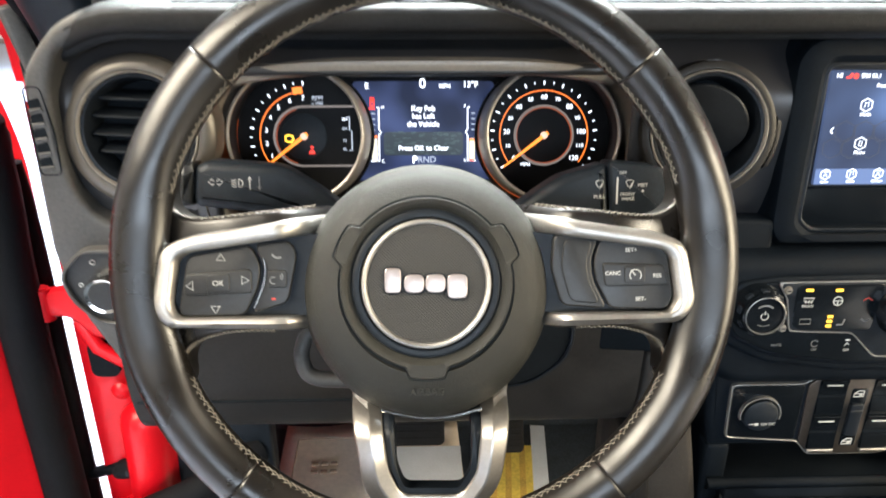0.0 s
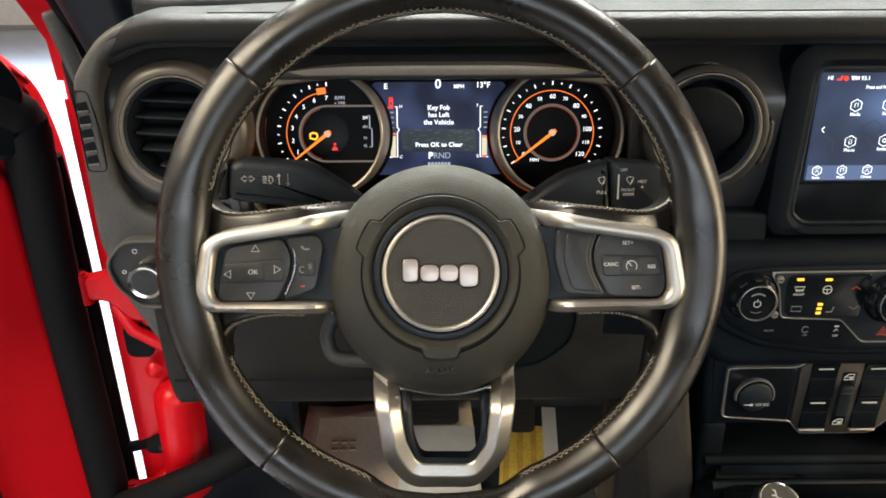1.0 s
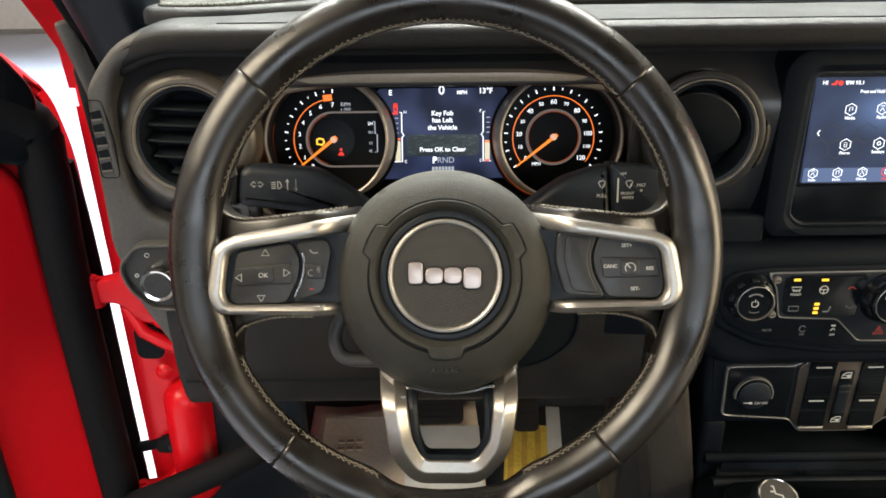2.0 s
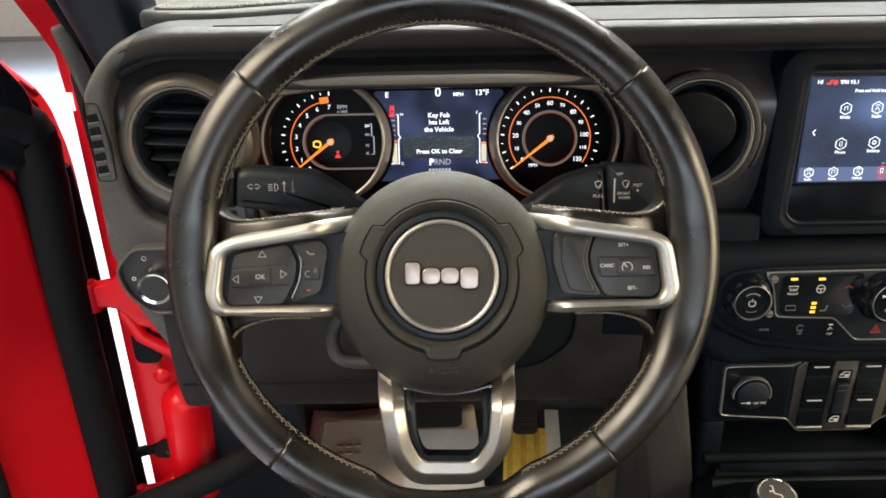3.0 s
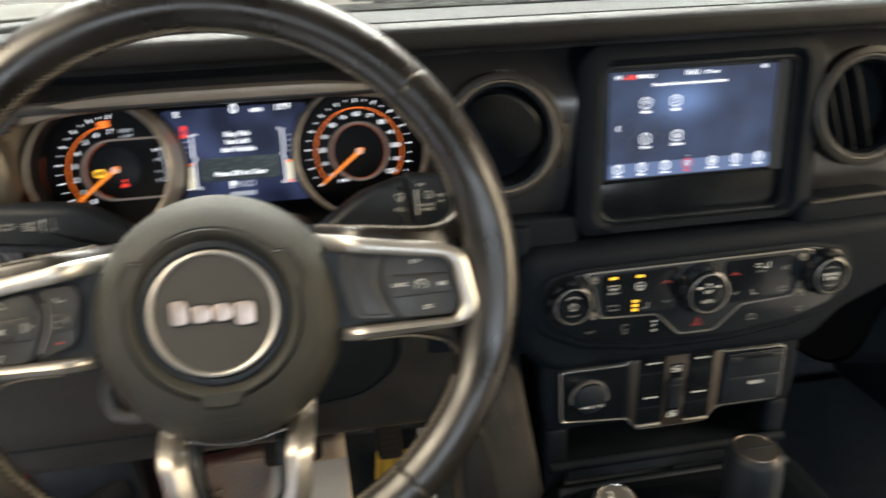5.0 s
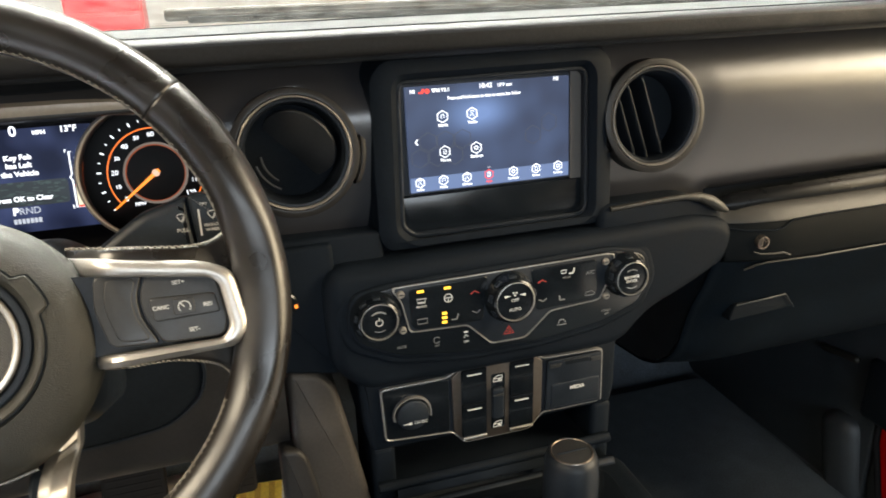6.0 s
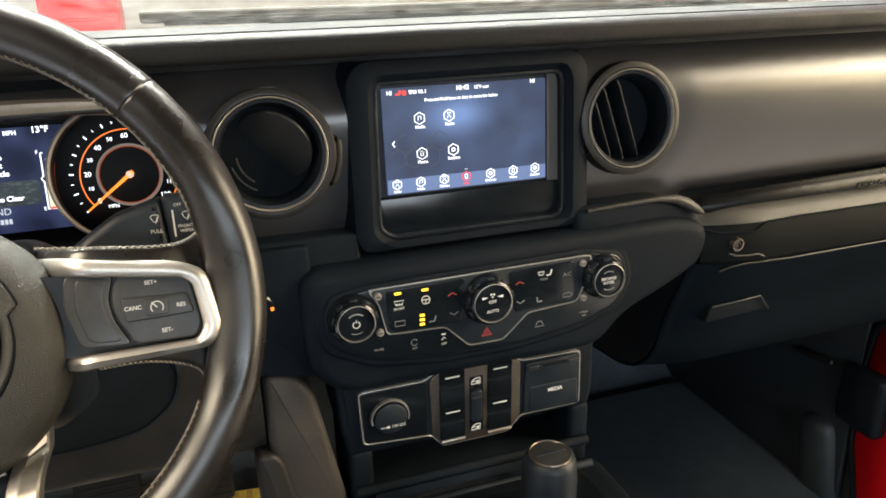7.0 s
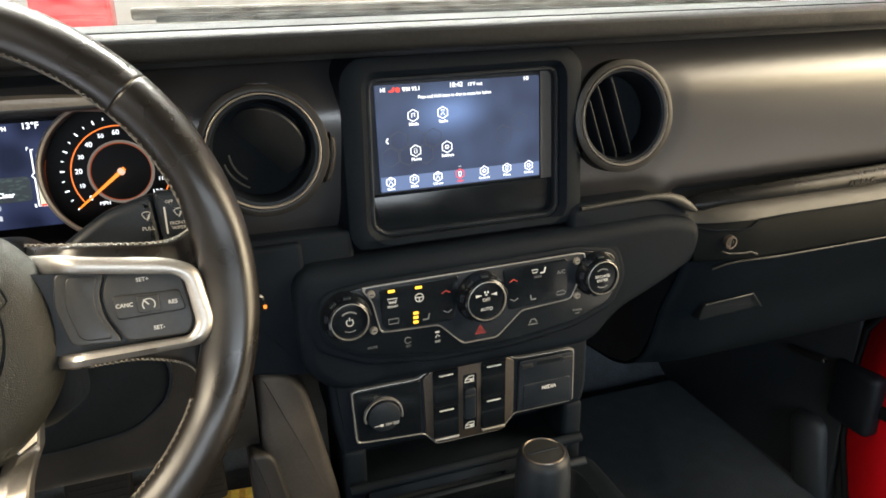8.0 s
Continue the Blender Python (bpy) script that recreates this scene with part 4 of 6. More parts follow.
def rim_point(a, phi, k=1.0):
    side, low = near_spoke(a)
    ra, rb = RA + (0.0125 - RA) * low, RB + (0.0135 - RB) * low
    out, inn, crest = ra + (0.0118 - ra) * side, ra + (0.0225 - ra) * side, rb + (0.0126 - rb) * side
    c = math.cos(phi)
    r = 0.1906 - out + (out if c > 0 else inn) * k * c
    return (0.0012 + r * math.cos(a), -0.0038 + r * math.sin(a), crest * k * math.sin(phi))


def rim_section(a0, a1, label):
    n = max(6, int(abs(a1 - a0) / 1.5))
    stops = [0, 0.15, 0.6, 1.6] + [1.6 + (a1 - a0 - 3.2) * i / n for i in range(1, n)] + [a1 - a0 - 1.6, a1 - a0 - 0.6, a1 - a0 - 0.15, a1 - a0]
    rings = []
    for s in stops:
        e = min(s, a1 - a0 - s)
        k = 0.965 if e < 0.1 else 0.996 if e < 0.5 else 1.006 if e < 1.0 else 1.0
        rings.append([rim_point(radians(a0 + s), 2 * math.pi * j / 28, k) for j in range(28)])
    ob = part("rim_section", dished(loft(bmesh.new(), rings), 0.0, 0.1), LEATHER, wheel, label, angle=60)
    st = bmesh.new()
    steps = int((a1 - a0) / 1.55)
    rnd = random.Random(int(a0))
    for i in range(steps):
        if max(near_spoke(radians(a0 + (a1 - a0) * (i + 0.5) / steps))) > 0.25:
            continue
        for f0, f1, lift in ((157, 171, 1.0), (171, 157, 1.012)):
            b0 = a0 + 0.6 + (a1 - a0 - 1.2) * i / steps
            b1 = a0 + 0.6 + (a1 - a0 - 1.2) * (i + 1.35) / steps
            f0, f1 = f0 + rnd.uniform(-3, 3), f1 + rnd.uniform(-3, 3)
            pts = [rim_point(radians(b0 + (b1 - b0) * t), radians(f0 + (f1 - f0) * t), lift if t in (0, 1) else lift + 0.03) for t in (0, 0.5, 1)]
            tube(pts, 0.00027, 4, st)
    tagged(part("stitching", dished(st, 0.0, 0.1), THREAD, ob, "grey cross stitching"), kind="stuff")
    return ob


SEAMS = (42.0, 137.4, 229.6, 309.4, 402.0)
for a, b in zip(SEAMS, SEAMS[1:]):
    rim_section(a, b, "smooth black leather, shiny with wear")

SP_O = [(0.045, 0.0285), (0.0598, 0.0258), (0.147, 0.0118), (0.163, 0.0040), (0.1695, -0.0330), (0.1605, -0.0448), (0.0745, -0.0470), (0.045, -0.0475)]
SP_I = [(0.05, 0.0135), (0.067, 0.0128), (0.1475, 0.0014), (0.1535, -0.0030), (0.1572, -0.0310), (0.1525, -0.0385), (0.075, -0.0385), (0.05, -0.0385)]


def flip(p, s):
    return [(x * s, y) for x, y in p]


def web(inner, outer, s):
    """Padded leather between the spoke frame and the opening beside it, sunk towards the hub."""
    rings = []
    for (a, b), (c, d) in zip(smooth_line(inner, 6), smooth_line(outer, 6)):
        v = Vector((c - a, d - b)).normalized()
        low = 40 * max(0.0, 0.094 - a) ** 2
        rings.append([(s * (a + v.x * k * 1), b + v.y * k, n - low) for k, n in ((0, -0.038), (0, -0.0095))]
                     + [(s * (c - v.x * k), d - v.y * k, n - low) for k, n in ((0.0045, -0.0095), (0.0022, -0.0102), (0.0006, -0.0125), (0, -0.0160), (0, -0.036))])
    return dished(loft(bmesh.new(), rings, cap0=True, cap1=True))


def sunk(bm):
    """Lets the hub end of a spoke frame dip under the hub."""
    for v in bm.verts:
        v.co.z -= 40 * max(0.0, 0.094 - abs(v.co.x)) ** 2
    return bm


def spoke(s):
    pad = part("spoke_leather", web([(0.045, 0.0265), (0.0598, 0.0240), (0.10, 0.0176), (0.138, 0.0115), (0.155, 0.0065), (0.166, 0.0005), (0.176, 0.002), (0.184, 0.012)],
                                    [(0.045, 0.0380), (0.0635, 0.0315), (0.1036, 0.0268), (0.1400, 0.0236), (0.1545, 0.0290), (0.1590, 0.0390), (0.1580, 0.0530), (0.1640, 0.062)], s), LEATHER, wheel, "leather thumb rest", angle=60)
    part("spoke_leather", web([(0.045, -0.0440), (0.086, -0.0440), (0.125, -0.0430), (0.150, -0.0425), (0.163, -0.0385), (0.170, -0.030), (0.178, -0.028), (0.184, -0.040)],
                              [(0.045, -0.0492), (0.086, -0.0482), (0.1215, -0.0486), (0.1430, -0.0552), (0.1492, -0.0649), (0.1490, -0.0782), (0.155, -0.087), (0.163, -0.095)], s), LEATHER, wheel, "leather thumb rest", angle=60)
    tagged(part("stitching", stitched(flip([(0.068, 0.0298), (0.1036, 0.0257), (0.1395, 0.0225), (0.1553, 0.0283), (0.1600, 0.0388), (0.1594, 0.052)], s)), THREAD, pad, "grey cross stitching"), kind="stuff")
    tagged(part("stitching", stitched(flip([(0.094, -0.0471), (0.1215, -0.0476), (0.1436, -0.0543), (0.1502, -0.0645), (0.1502, -0.078)], s)), THREAD, pad, "grey cross stitching"), kind="stuff")
    bez = part("spoke_bezel", sunk(frame_prism(rpoly(flip(SP_O, s), 0.009, 6), rpoly(flip(SP_I, s), 0.006, 6), -0.040, -0.0070, 0.0035, s * 0.108, -0.015, 200, 0.0009)), SILVER, wheel, "satin silver spoke frame", None, 62)
    part("bezel_floor", prism(rpoly(flip(SP_I, s), 0.006, 6), -0.026, -0.0185), BLACK, bez)
    return bez


def stitched(line):
    bm = bmesh.new()
    pts = smooth_line(line, 10)
    for i in range(len(pts) - 1):
        (x0, y0), (x1, y1) = pts[i], pts[i + 1]
        dx, dy = x1 - x0, y1 - y0
        l = math.hypot(dx, dy) or 1
        nx, ny = -dy / l * 0.0009, dx / l * 0.0009
        tube([(x0 + nx, y0 + ny, -0.0120), ((x0 + x1) / 2, (y0 + y1) / 2, -0.0098), (x1 - nx, y1 - ny, -0.0120)], 0.00027, 4, bm)
        tube([(x0 - nx, y0 - ny, -0.0120), ((x0 + x1) / 2, (y0 + y1) / 2, -0.0099), (x1 + nx, y1 + ny, -0.0120)], 0.00027, 4, bm)
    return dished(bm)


right, left = spoke(1), spoke(-1)
ZB = -0.0135

# cruise buttons
blank = part("button_blank", prism(rpoly([(0.0805, 0.0112), (0.1085, 0.0090), (0.1035, -0.006), (0.1052, -0.019), (0.1140, -0.0362), (0.0854, -0.0340), (0.0785, -0.010)], 0.005, 5), -0.02, ZB, 0.0012), BUTTON, right)
part("button_step", prism(rpoly([(0.0868, 0.0085), (0.1050, 0.0070), (0.1005, -0.007), (0.1025, -0.019), (0.1095, -0.0330), (0.0905, -0.0315), (0.0845, -0.010)], 0.005, 5), ZB - 0.001, ZB + 0.0009, 0.0009), BUTTON, blank)
cruise = part("button_cruise", prism(rpoly([(0.1102, 0.0090), (0.1478, 0.0030), (0.1522, -0.002), (0.1560, -0.028), (0.1520, -0.0370), (0.1158, -0.0362), (0.1070, -0.019), (0.1052, -0.006)], 0.005, 5), -0.02, ZB, 0.0012), BUTTON, right)
part("rocker", prism(rpoly([(0.1106, -0.0070), (0.1500, -0.0085), (0.1528, -0.0215), (0.1122, -0.0222)], 0.003, 5), ZB - 0.001, ZB + 0.0016, 0.0010), BUTTON, cruise)
part("center_button", prism(rect(0.0130, 0.0104, 0.002, 0.1309, -0.0147), ZB, ZB + 0.0026, 0.0006), BUTTON, cruise)
for s, u, v in (("SET+", 0.1292, 0.0006), ("CANC", 0.1172, -0.0140), ("RES", 0.1452, -0.0157), ("SET-", 0.1352, -0.0303)):
    lettering(s, 0.0035, u, v, ZB + (0.0017 if s in ("CANC", "RES") else 0.0001), MARKSOFT, cruise, bold=0.00008)
part("speed_sign", ribbon(arc(0.0036, -40, 220, 20, 0.1312, -0.0152), 0.0006, ZB + 0.0026, ZB + 0.0028), MARKSOFT, cruise)
part("speed_sign", ribbon([(0.1283, -0.0118), (0.1312, -0.0152)], 0.0007, ZB + 0.0026, ZB + 0.0028), MARKSOFT, cruise)

# menu and voice buttons
dpad = part("button_menu", prism(rpoly([(-0.1479, -0.0008), (-0.1090, 0.0058), (-0.1028, -0.0069), (-0.1045, -0.0205), (-0.1130, -0.0378), (-0.1500, -0.0380), (-0.1535, -0.0355)], 0.005, 5), -0.02, ZB, 0.0012), BUTTON, left)
part("rocker", prism(rpoly([(-0.1490, -0.0118), (-0.1082, -0.0088), (-0.1078, -0.0240), (-0.1497, -0.0250)], 0.003, 5), ZB - 0.001, ZB + 0.0016, 0.0010), BUTTON, dpad)
part("center_button", prism(rpoly([(-0.1349, -0.0122), (-0.1214, -0.0116), (-0.1214, -0.0225), (-0.1357, -0.0232)], 0.002), ZB, ZB + 0.0026, 0.0006), BUTTON, dpad)
lettering("OK", 0.0048, -0.1283, -0.0176, ZB + 0.0027, MARKSOFT, dpad)
for u, v, a, n in ((-0.1271, -0.0023, 90, 0.0001), (-0.1127, -0.0159, 0, 0.0017), (-0.1308, -0.0333, 270, 0.0001), (-0.1453, -0.0190, 180, 0.0017)):
    tri = [(u + 0.0030 * math.cos(radians(a + d)), v + 0.0030 * math.sin(radians(a + d))) for d in (0, 115, 245)]
    part("arrow", ribbon(tri, 0.0006, ZB + n - 0.0001, ZB + n + 0.0002, closed=True), MARKSOFT, dpad)
voice = part("button_voice", prism(rpoly([(-0.1070, 0.0062), (-0.0845, 0.0080), (-0.0805, -0.0004), (-0.0862, -0.0303), (-0.1085, -0.0370), (-0.1020, -0.0205), (-0.1003, -0.0085)], 0.005, 5), -0.02, ZB - 0.0004, 0.0012), BUTTON, left)
part("edge_trim", ribbon(smooth_line([(-0.1012, -0.0020), (-0.0997, -0.0090), (-0.1014, -0.0200), (-0.1068, -0.0330)], 5), 0.0011, ZB - 0.002, ZB + 0.0004), CHROME, voice)
part("voice_key", prism(rect(0.0118, 0.0106, 0.002, -0.0925, -0.0153), ZB - 0.001, ZB + 0.0010, 0.0007), BUTTON, voice)
for r in (0.0014, 0.0026):
    part("voice_sign", ribbon(arc(r, -50, 50, 8, -0.0915, -0.0140), 0.0005, ZB + 0.001, ZB + 0.0012), MARKDIM, voice)
part("voice_sign", ribbon(arc(0.0021, 60, 300, 10, -0.0948, -0.0162), 0.0006, ZB + 0.001, ZB + 0.0012), MARKDIM, voice)
part("phone_sign", ribbon(arc(0.0038, 200, 300, 8, -0.0920, 0.0015), 0.0012, ZB - 0.0004, ZB), MARKDIM, voice)
part("phone_sign", ribbon(arc(0.0038, 70, 110, 8, -0.0950, -0.0315), 0.0012, ZB - 0.0004, ZB), MARKRED, voice)

# hub
HV = -0.0195


DOME = ((0.0001, -0.0090), (0.044, -0.0090), (0.0500, -0.0070), (0.0526, -0.0035), (0.0540, -0.0016), (0.0615, -0.0042), (0.0690, -0.0088), (0.0750, -0.0155), (0.0788, -0.0235), (0.0806, -0.0320), (0.0800, -0.0400), (0.0768, -0.0480), (0.069, -0.056), (0.052, -0.062))


def hub_dome():
    """A dome with a hollow for the badge, sagging a little towards its lower edge."""
    rings = []
    for r, n in DOME:
        ring = []
        for i in range(96):
            a = 2 * math.pi * i / 96
            k = min(1.0, -n / 0.018) if r > 0.053 else 0.09
            sag = 1 + 0.055 * max(0.0, -math.sin(a)) ** 2 * min(1.0, k * 0.9)
            ring.append((r * math.cos(a), HV - 0.0045 * k + r * sag * math.sin(a), n))
        rings.append(ring)
    return loft(bmesh.new(), rings)


hub = part("airbag_cover", hub_dome(), COVER, wheel, "grained dark olive grey airbag cover", angle=60)


def tabbed(r):
    out = []
    for i in range(240):
        a = i * 1.5
        d = min(abs((a - c + 180) % 360 - 180) for c in (27, 153, 270))
        k = min(1.0, max(0.0, (15.0 - d) / 5.0))
        k = k * k * (3 - 2 * k)
        out.append(((r + 0.0062 * k) * math.cos(radians(a)), HV + 0.001 + (r + 0.0062 * k) * math.sin(radians(a))))
    return out


def on_dome(pts, lift):
    """The outline laid on the dome."""
    out = []
    for x, y in pts:
        r = math.hypot(x, y - HV)
        out.append((x, y, -0.0014 - 0.0029 * max(0.0, r - 0.0535) / 0.008 + lift))
    return out


def hollow_ring(pts, r, z):
    """Points at radius r in the same directions as those of an outline."""
    return [(r * (x / math.hypot(x, y - HV - 0.001)), HV + 0.001 + r * ((y - HV - 0.001) / math.hypot(x, y - HV - 0.001)), z) for x, y in pts]


GROOVE, PLATE = tabbed(0.0538), tabbed(0.0526)
part("cover_groove", loft(bmesh.new(), [on_dome(GROOVE, -0.004), on_dome(GROOVE, 0.0006), on_dome(PLATE, 0.0003), on_dome(PLATE, -0.004)]), VOID, hub)
part("cover_plate", loft(bmesh.new(), [on_dome(PLATE, -0.004), on_dome(PLATE, 0.0006), on_dome(offset(PLATE, -0.0008), 0.0014), hollow_ring(PLATE, 0.0500, -0.0005), hollow_ring(PLATE, 0.0478, -0.0030), hollow_ring(PLATE, 0.0462, -0.0046), hollow_ring(PLATE, 0.0452, -0.0052), hollow_ring(PLATE, 0.0395, -0.0052)]), COVER, hub)
part("collar", lathe([(0.0460, -0.0052), (0.0452, -0.0030), (0.0436, -0.0022), (0.0412, -0.0026), (0.0400, -0.0040), (0.0398, -0.0050)], 96, 0, HV + 0.001), BLACK, hub)
badge = part("badge", prism(disc(0.0366, 0, HV + 0.001, 96), 0.0, 0.0030), EMBLEM, hub, "dark badge with a fine pressed net", Matrix.Translation((0, 0, -0.0042)))
part("badge_ring", lathe([(0.0396, 0.0000), (0.0397, 0.0036), (0.0390, 0.0046), (0.0378, 0.0049), (0.0367, 0.0044), (0.0360, 0.0030)], 96, 0, HV + 0.001), SILVER, badge, "bright satin metal ring")
SHAPES = [rect(0.0100, 0.0152, 0.0030, -0.0204, -0.0162),
          rect(0.0122, 0.0112, 0.0046, -0.0074, -0.0182), rect(0.0122, 0.0112, 0.0046, 0.0055, -0.0182),
          rect(0.0122, 0.0148, 0.0040, 0.0188, -0.0200)]
for sh in SHAPES:
    part("badge_outline", prism(offset(sh, 0.0010), 0.0028, 0.0040, 0.0004), BLACK, badge)
    part("badge_shape", prism(sh, 0.0030, 0.0052, 0.0006), BADGE, badge, "plain silver badge shape")
lettering("AIRBAG", 0.0062, 0, HV - 0.0660, -0.0040, COVER, hub, "embossing", thick=0.0006)

# lower spoke
def dipped(bm):
    """Lets the hub end of the lower spoke dip under the hub."""
    for v in bm.verts:
        v.co.z -= min(0.03, 60 * max(0.0, v.co.y + 0.118) ** 2)
    return bm


def faceted(outer, inner, cx, cy, n=200):
    """A frame whose face is folded along a ridge between its two outlines."""
    o, i = polar(outer, cx, cy, n), polar(inner, cx, cy, n)
    mid = [((a[0] * 0.42 + b[0] * 0.58), (a[1] * 0.42 + b[1] * 0.58)) for a, b in zip(o, i)]
    rings = [[(x, y, -0.030) for x, y in o], [(x, y, -0.0155) for x, y in o], [(x, y, -0.0135) for x, y in offset(o, -0.0012)],
             [(x, y, -0.0083) for x, y in offset(mid, 0.0006)], [(x, y, -0.0083) for x, y in offset(mid, -0.0006)],
             [(x, y, -0.0122) for x, y in offset(i, 0.0008)], [(x, y, -0.0135) for x, y in i], [(x, y, -0.030) for x, y in i]]
    return loft(bmesh.new(), rings)


LO_O = [(-0.0535, -0.060), (-0.0512, -0.0874), (-0.0440, -0.128), (-0.0410, -0.1500), (-0.0236, -0.1700), (0.0259, -0.1705), (0.0455, -0.1495), (0.0495, -0.128), (0.0548, -0.0865), (0.0560, -0.060)]
LO_I = [(-0.0245, -0.066), (-0.0221, -0.1026), (-0.0200, -0.1370), (-0.0150, -0.1503), (0.0232, -0.1510), (0.0286, -0.1380), (0.0277, -0.1023), (0.0285, -0.066)]
LO_M = [(-0.0325, -0.064), (-0.0304, -0.0967), (-0.0250, -0.1375), (-0.0169, -0.1526), (0.0214, -0.1534), (0.0310, -0.1395), (0.0354, -0.0976), (0.0370, -0.064)]
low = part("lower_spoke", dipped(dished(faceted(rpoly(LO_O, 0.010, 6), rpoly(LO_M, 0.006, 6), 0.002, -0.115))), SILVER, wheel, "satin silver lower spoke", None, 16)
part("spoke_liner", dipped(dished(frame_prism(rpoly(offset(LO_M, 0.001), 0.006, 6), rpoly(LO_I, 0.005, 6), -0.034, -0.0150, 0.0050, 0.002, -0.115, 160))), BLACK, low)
part("spoke_bridge", tube([(-0.0294 + 0.0642 * i / 14, -0.1000 - 0.0058 * math.sin(math.pi * i / 14), -0.020) for i in range(15)], 0.0012, 6), CHROME, low)

# ---- column and stalks ----
column = thing("steering_column", "black plastic steering column shroud", "steering column", WHEEL)
rings = []
for n, w, vt, vb in ((-0.050, 0.046, 0.030, -0.070), (-0.070, 0.058, 0.040, -0.086), (-0.11, 0.064, 0.044, -0.094), (-0.17, 0.066, 0.040, -0.094), (-0.27, 0.068, 0.026, -0.094)):
    rings.append([(x, y, n) for x, y in rect(2 * w, vt - vb, 0.025, 0, (vt + vb) / 2, 8)])
part("shroud", loft(bmesh.new(), rings, cap0=True, cap1=True), BLACK, column)
part("tilt_lever", tube([(x, y, -0.070) for x, y in smooth_line([(-0.050, -0.048), (-0.078, -0.054), (-0.0872, -0.0687), (-0.0853, -0.0824), (-0.0787, -0.0885), (-0.0652, -0.0905), (-0.035, -0.091)], 4)], 0.0056, 10), PANEL, column, "black column tilt lever")

def stalk_frame(zc):
    return facing(0, 0.466, zc, 12)


signal = thing("turn_signal_stalk", "black turn signal stalk with white signs", "stalk", stalk_frame(1.277))
wiper = thing("wiper_stalk", "black wiper stalk with a ringed end and white signs", "stalk", stalk_frame(1.270))
part("arm", prism(rpoly([(-0.1715, -0.0170), (-0.1690, 0.0120), (-0.160, 0.0170), (-0.105, 0.0125), (-0.078, -0.005), (-0.045, -0.030), (-0.06, -0.042), (-0.10, -0.026)], 0.007, 5), -0.026, 0.0, 0.008, steps=5), BLACK, signal, "", None, 60)
part("end_cap", prism(rpoly([(-0.1860, -0.0175), (-0.1830, 0.0100), (-0.1700, 0.0165), (-0.1690, 0.0120), (-0.1715, -0.0170)], 0.003, 5), -0.024, -0.001, 0.007, steps=5), BUTTON, signal, "", None, 60)
for s in (-1, 1):
    a = [(-0.1535 + s * 0.0008, 0.0022), (-0.1535 + s * 0.0022, 0.0022), (-0.1535 + s * 0.0022, 0.0036), (-0.1535 + s * 0.0052, 0.0010), (-0.1535 + s * 0.0022, -0.0016), (-0.1535 + s * 0.0022, -0.0002), (-0.1535 + s * 0.0008, -0.0002)]
    part("arrow_sign", ribbon(a, 0.0005, 0, 0.0003), MARKSOFT, signal)
part("lamp_sign", ribbon(arc(0.0030, -90, 90, 8, -0.1365, 0.0) + [(-0.1365, 0.0030), (-0.1365, -0.0030)], 0.0005, 0, 0.0003), MARKSOFT, signal)
for i in range(4):
    part("lamp_sign", ribbon([(-0.1418, 0.0024 - i * 0.0016), (-0.1382, 0.0024 - i * 0.0016)], 0.0005, 0, 0.0003), MARKSOFT, signal)
for x, s in ((-0.1285, 1), (-0.1215, -1)):
    part("arrow_sign", ribbon([(x, -0.005 * s), (x, 0.0045 * s)], 0.0006, 0, 0.0003), MARKSOFT if s > 0 else MARKDIM, signal)
    part("arrow_sign", ribbon([(x - 0.0013, 0.0025 * s), (x, 0.0048 * s), (x + 0.0013, 0.0025 * s)], 0.0006, 0, 0.0003), MARKSOFT if s > 0 else MARKDIM, signal)
part("arm", prism(rpoly([(0.045, -0.030), (0.085, -0.001), (0.102, 0.010), (0.1375, 0.0205), (0.1420, -0.030), (0.10, -0.036), (0.06, -0.044)], 0.006, 5), -0.026, 0.0, 0.008, steps=5), BLACK, wiper, "", None, 60)
part("end_knob", prism(rpoly([(0.1368, 0.0215), (0.176, 0.0180), (0.1885, 0.004), (0.1870, -0.026), (0.1412, -0.030)], 0.005, 5), -0.028, 0.0015, 0.0035, steps=5), BLACK, wiper, "", None, 60)
lettering("PULL", 0.0040, 0.1312, -0.0052, 0.0001, MARKSOFT, wiper)
lettering("OFF", 0.0032, 0.1480, 0.0130, 0.0016, MARKSOFT, wiper)
lettering("FRONT", 0.0034, 0.1520, -0.0032, 0.0016, MARKSOFT, wiper)
lettering("WIPER", 0.0034, 0.1525, -0.0068, 0.0016, MARKSOFT, wiper)
lettering("MIST", 0.0036, 0.1632, 0.0035, 0.0016, MARKSOFT, wiper)
part("mark_bar", prism(rect(0.0012, 0.0200, 0.0003, 0.1440, -0.0005, 2), 0.001, 0.0019), MARKSOFT, wiper)
part("mist_sign", prism([(0.1622, -0.0015), (0.1646, -0.0015), (0.1634, 0.0006)], 0.001, 0.0018), MARKSOFT, wiper)
for x, y, n in ((0.1535, 0.0038, 0.0016), (0.1312, 0.0035, 0.0001)):
    part("wiper_sign", ribbon([(x - 0.0032, y + 0.0022)] + arc(0.0046, 125, 55, 6, x, y - 0.0008) + [(x + 0.0012, y - 0.0014), (x - 0.0012, y - 0.0014)], 0.0005, n - 0.0001, n + 0.0003, closed=True), MARKSOFT, wiper)
    part("wiper_sign", ribbon([(x, y - 0.0028), (x + 0.0016, y + 0.0016)], 0.0006, n, n + 0.0003), MARKSOFT, wiper)

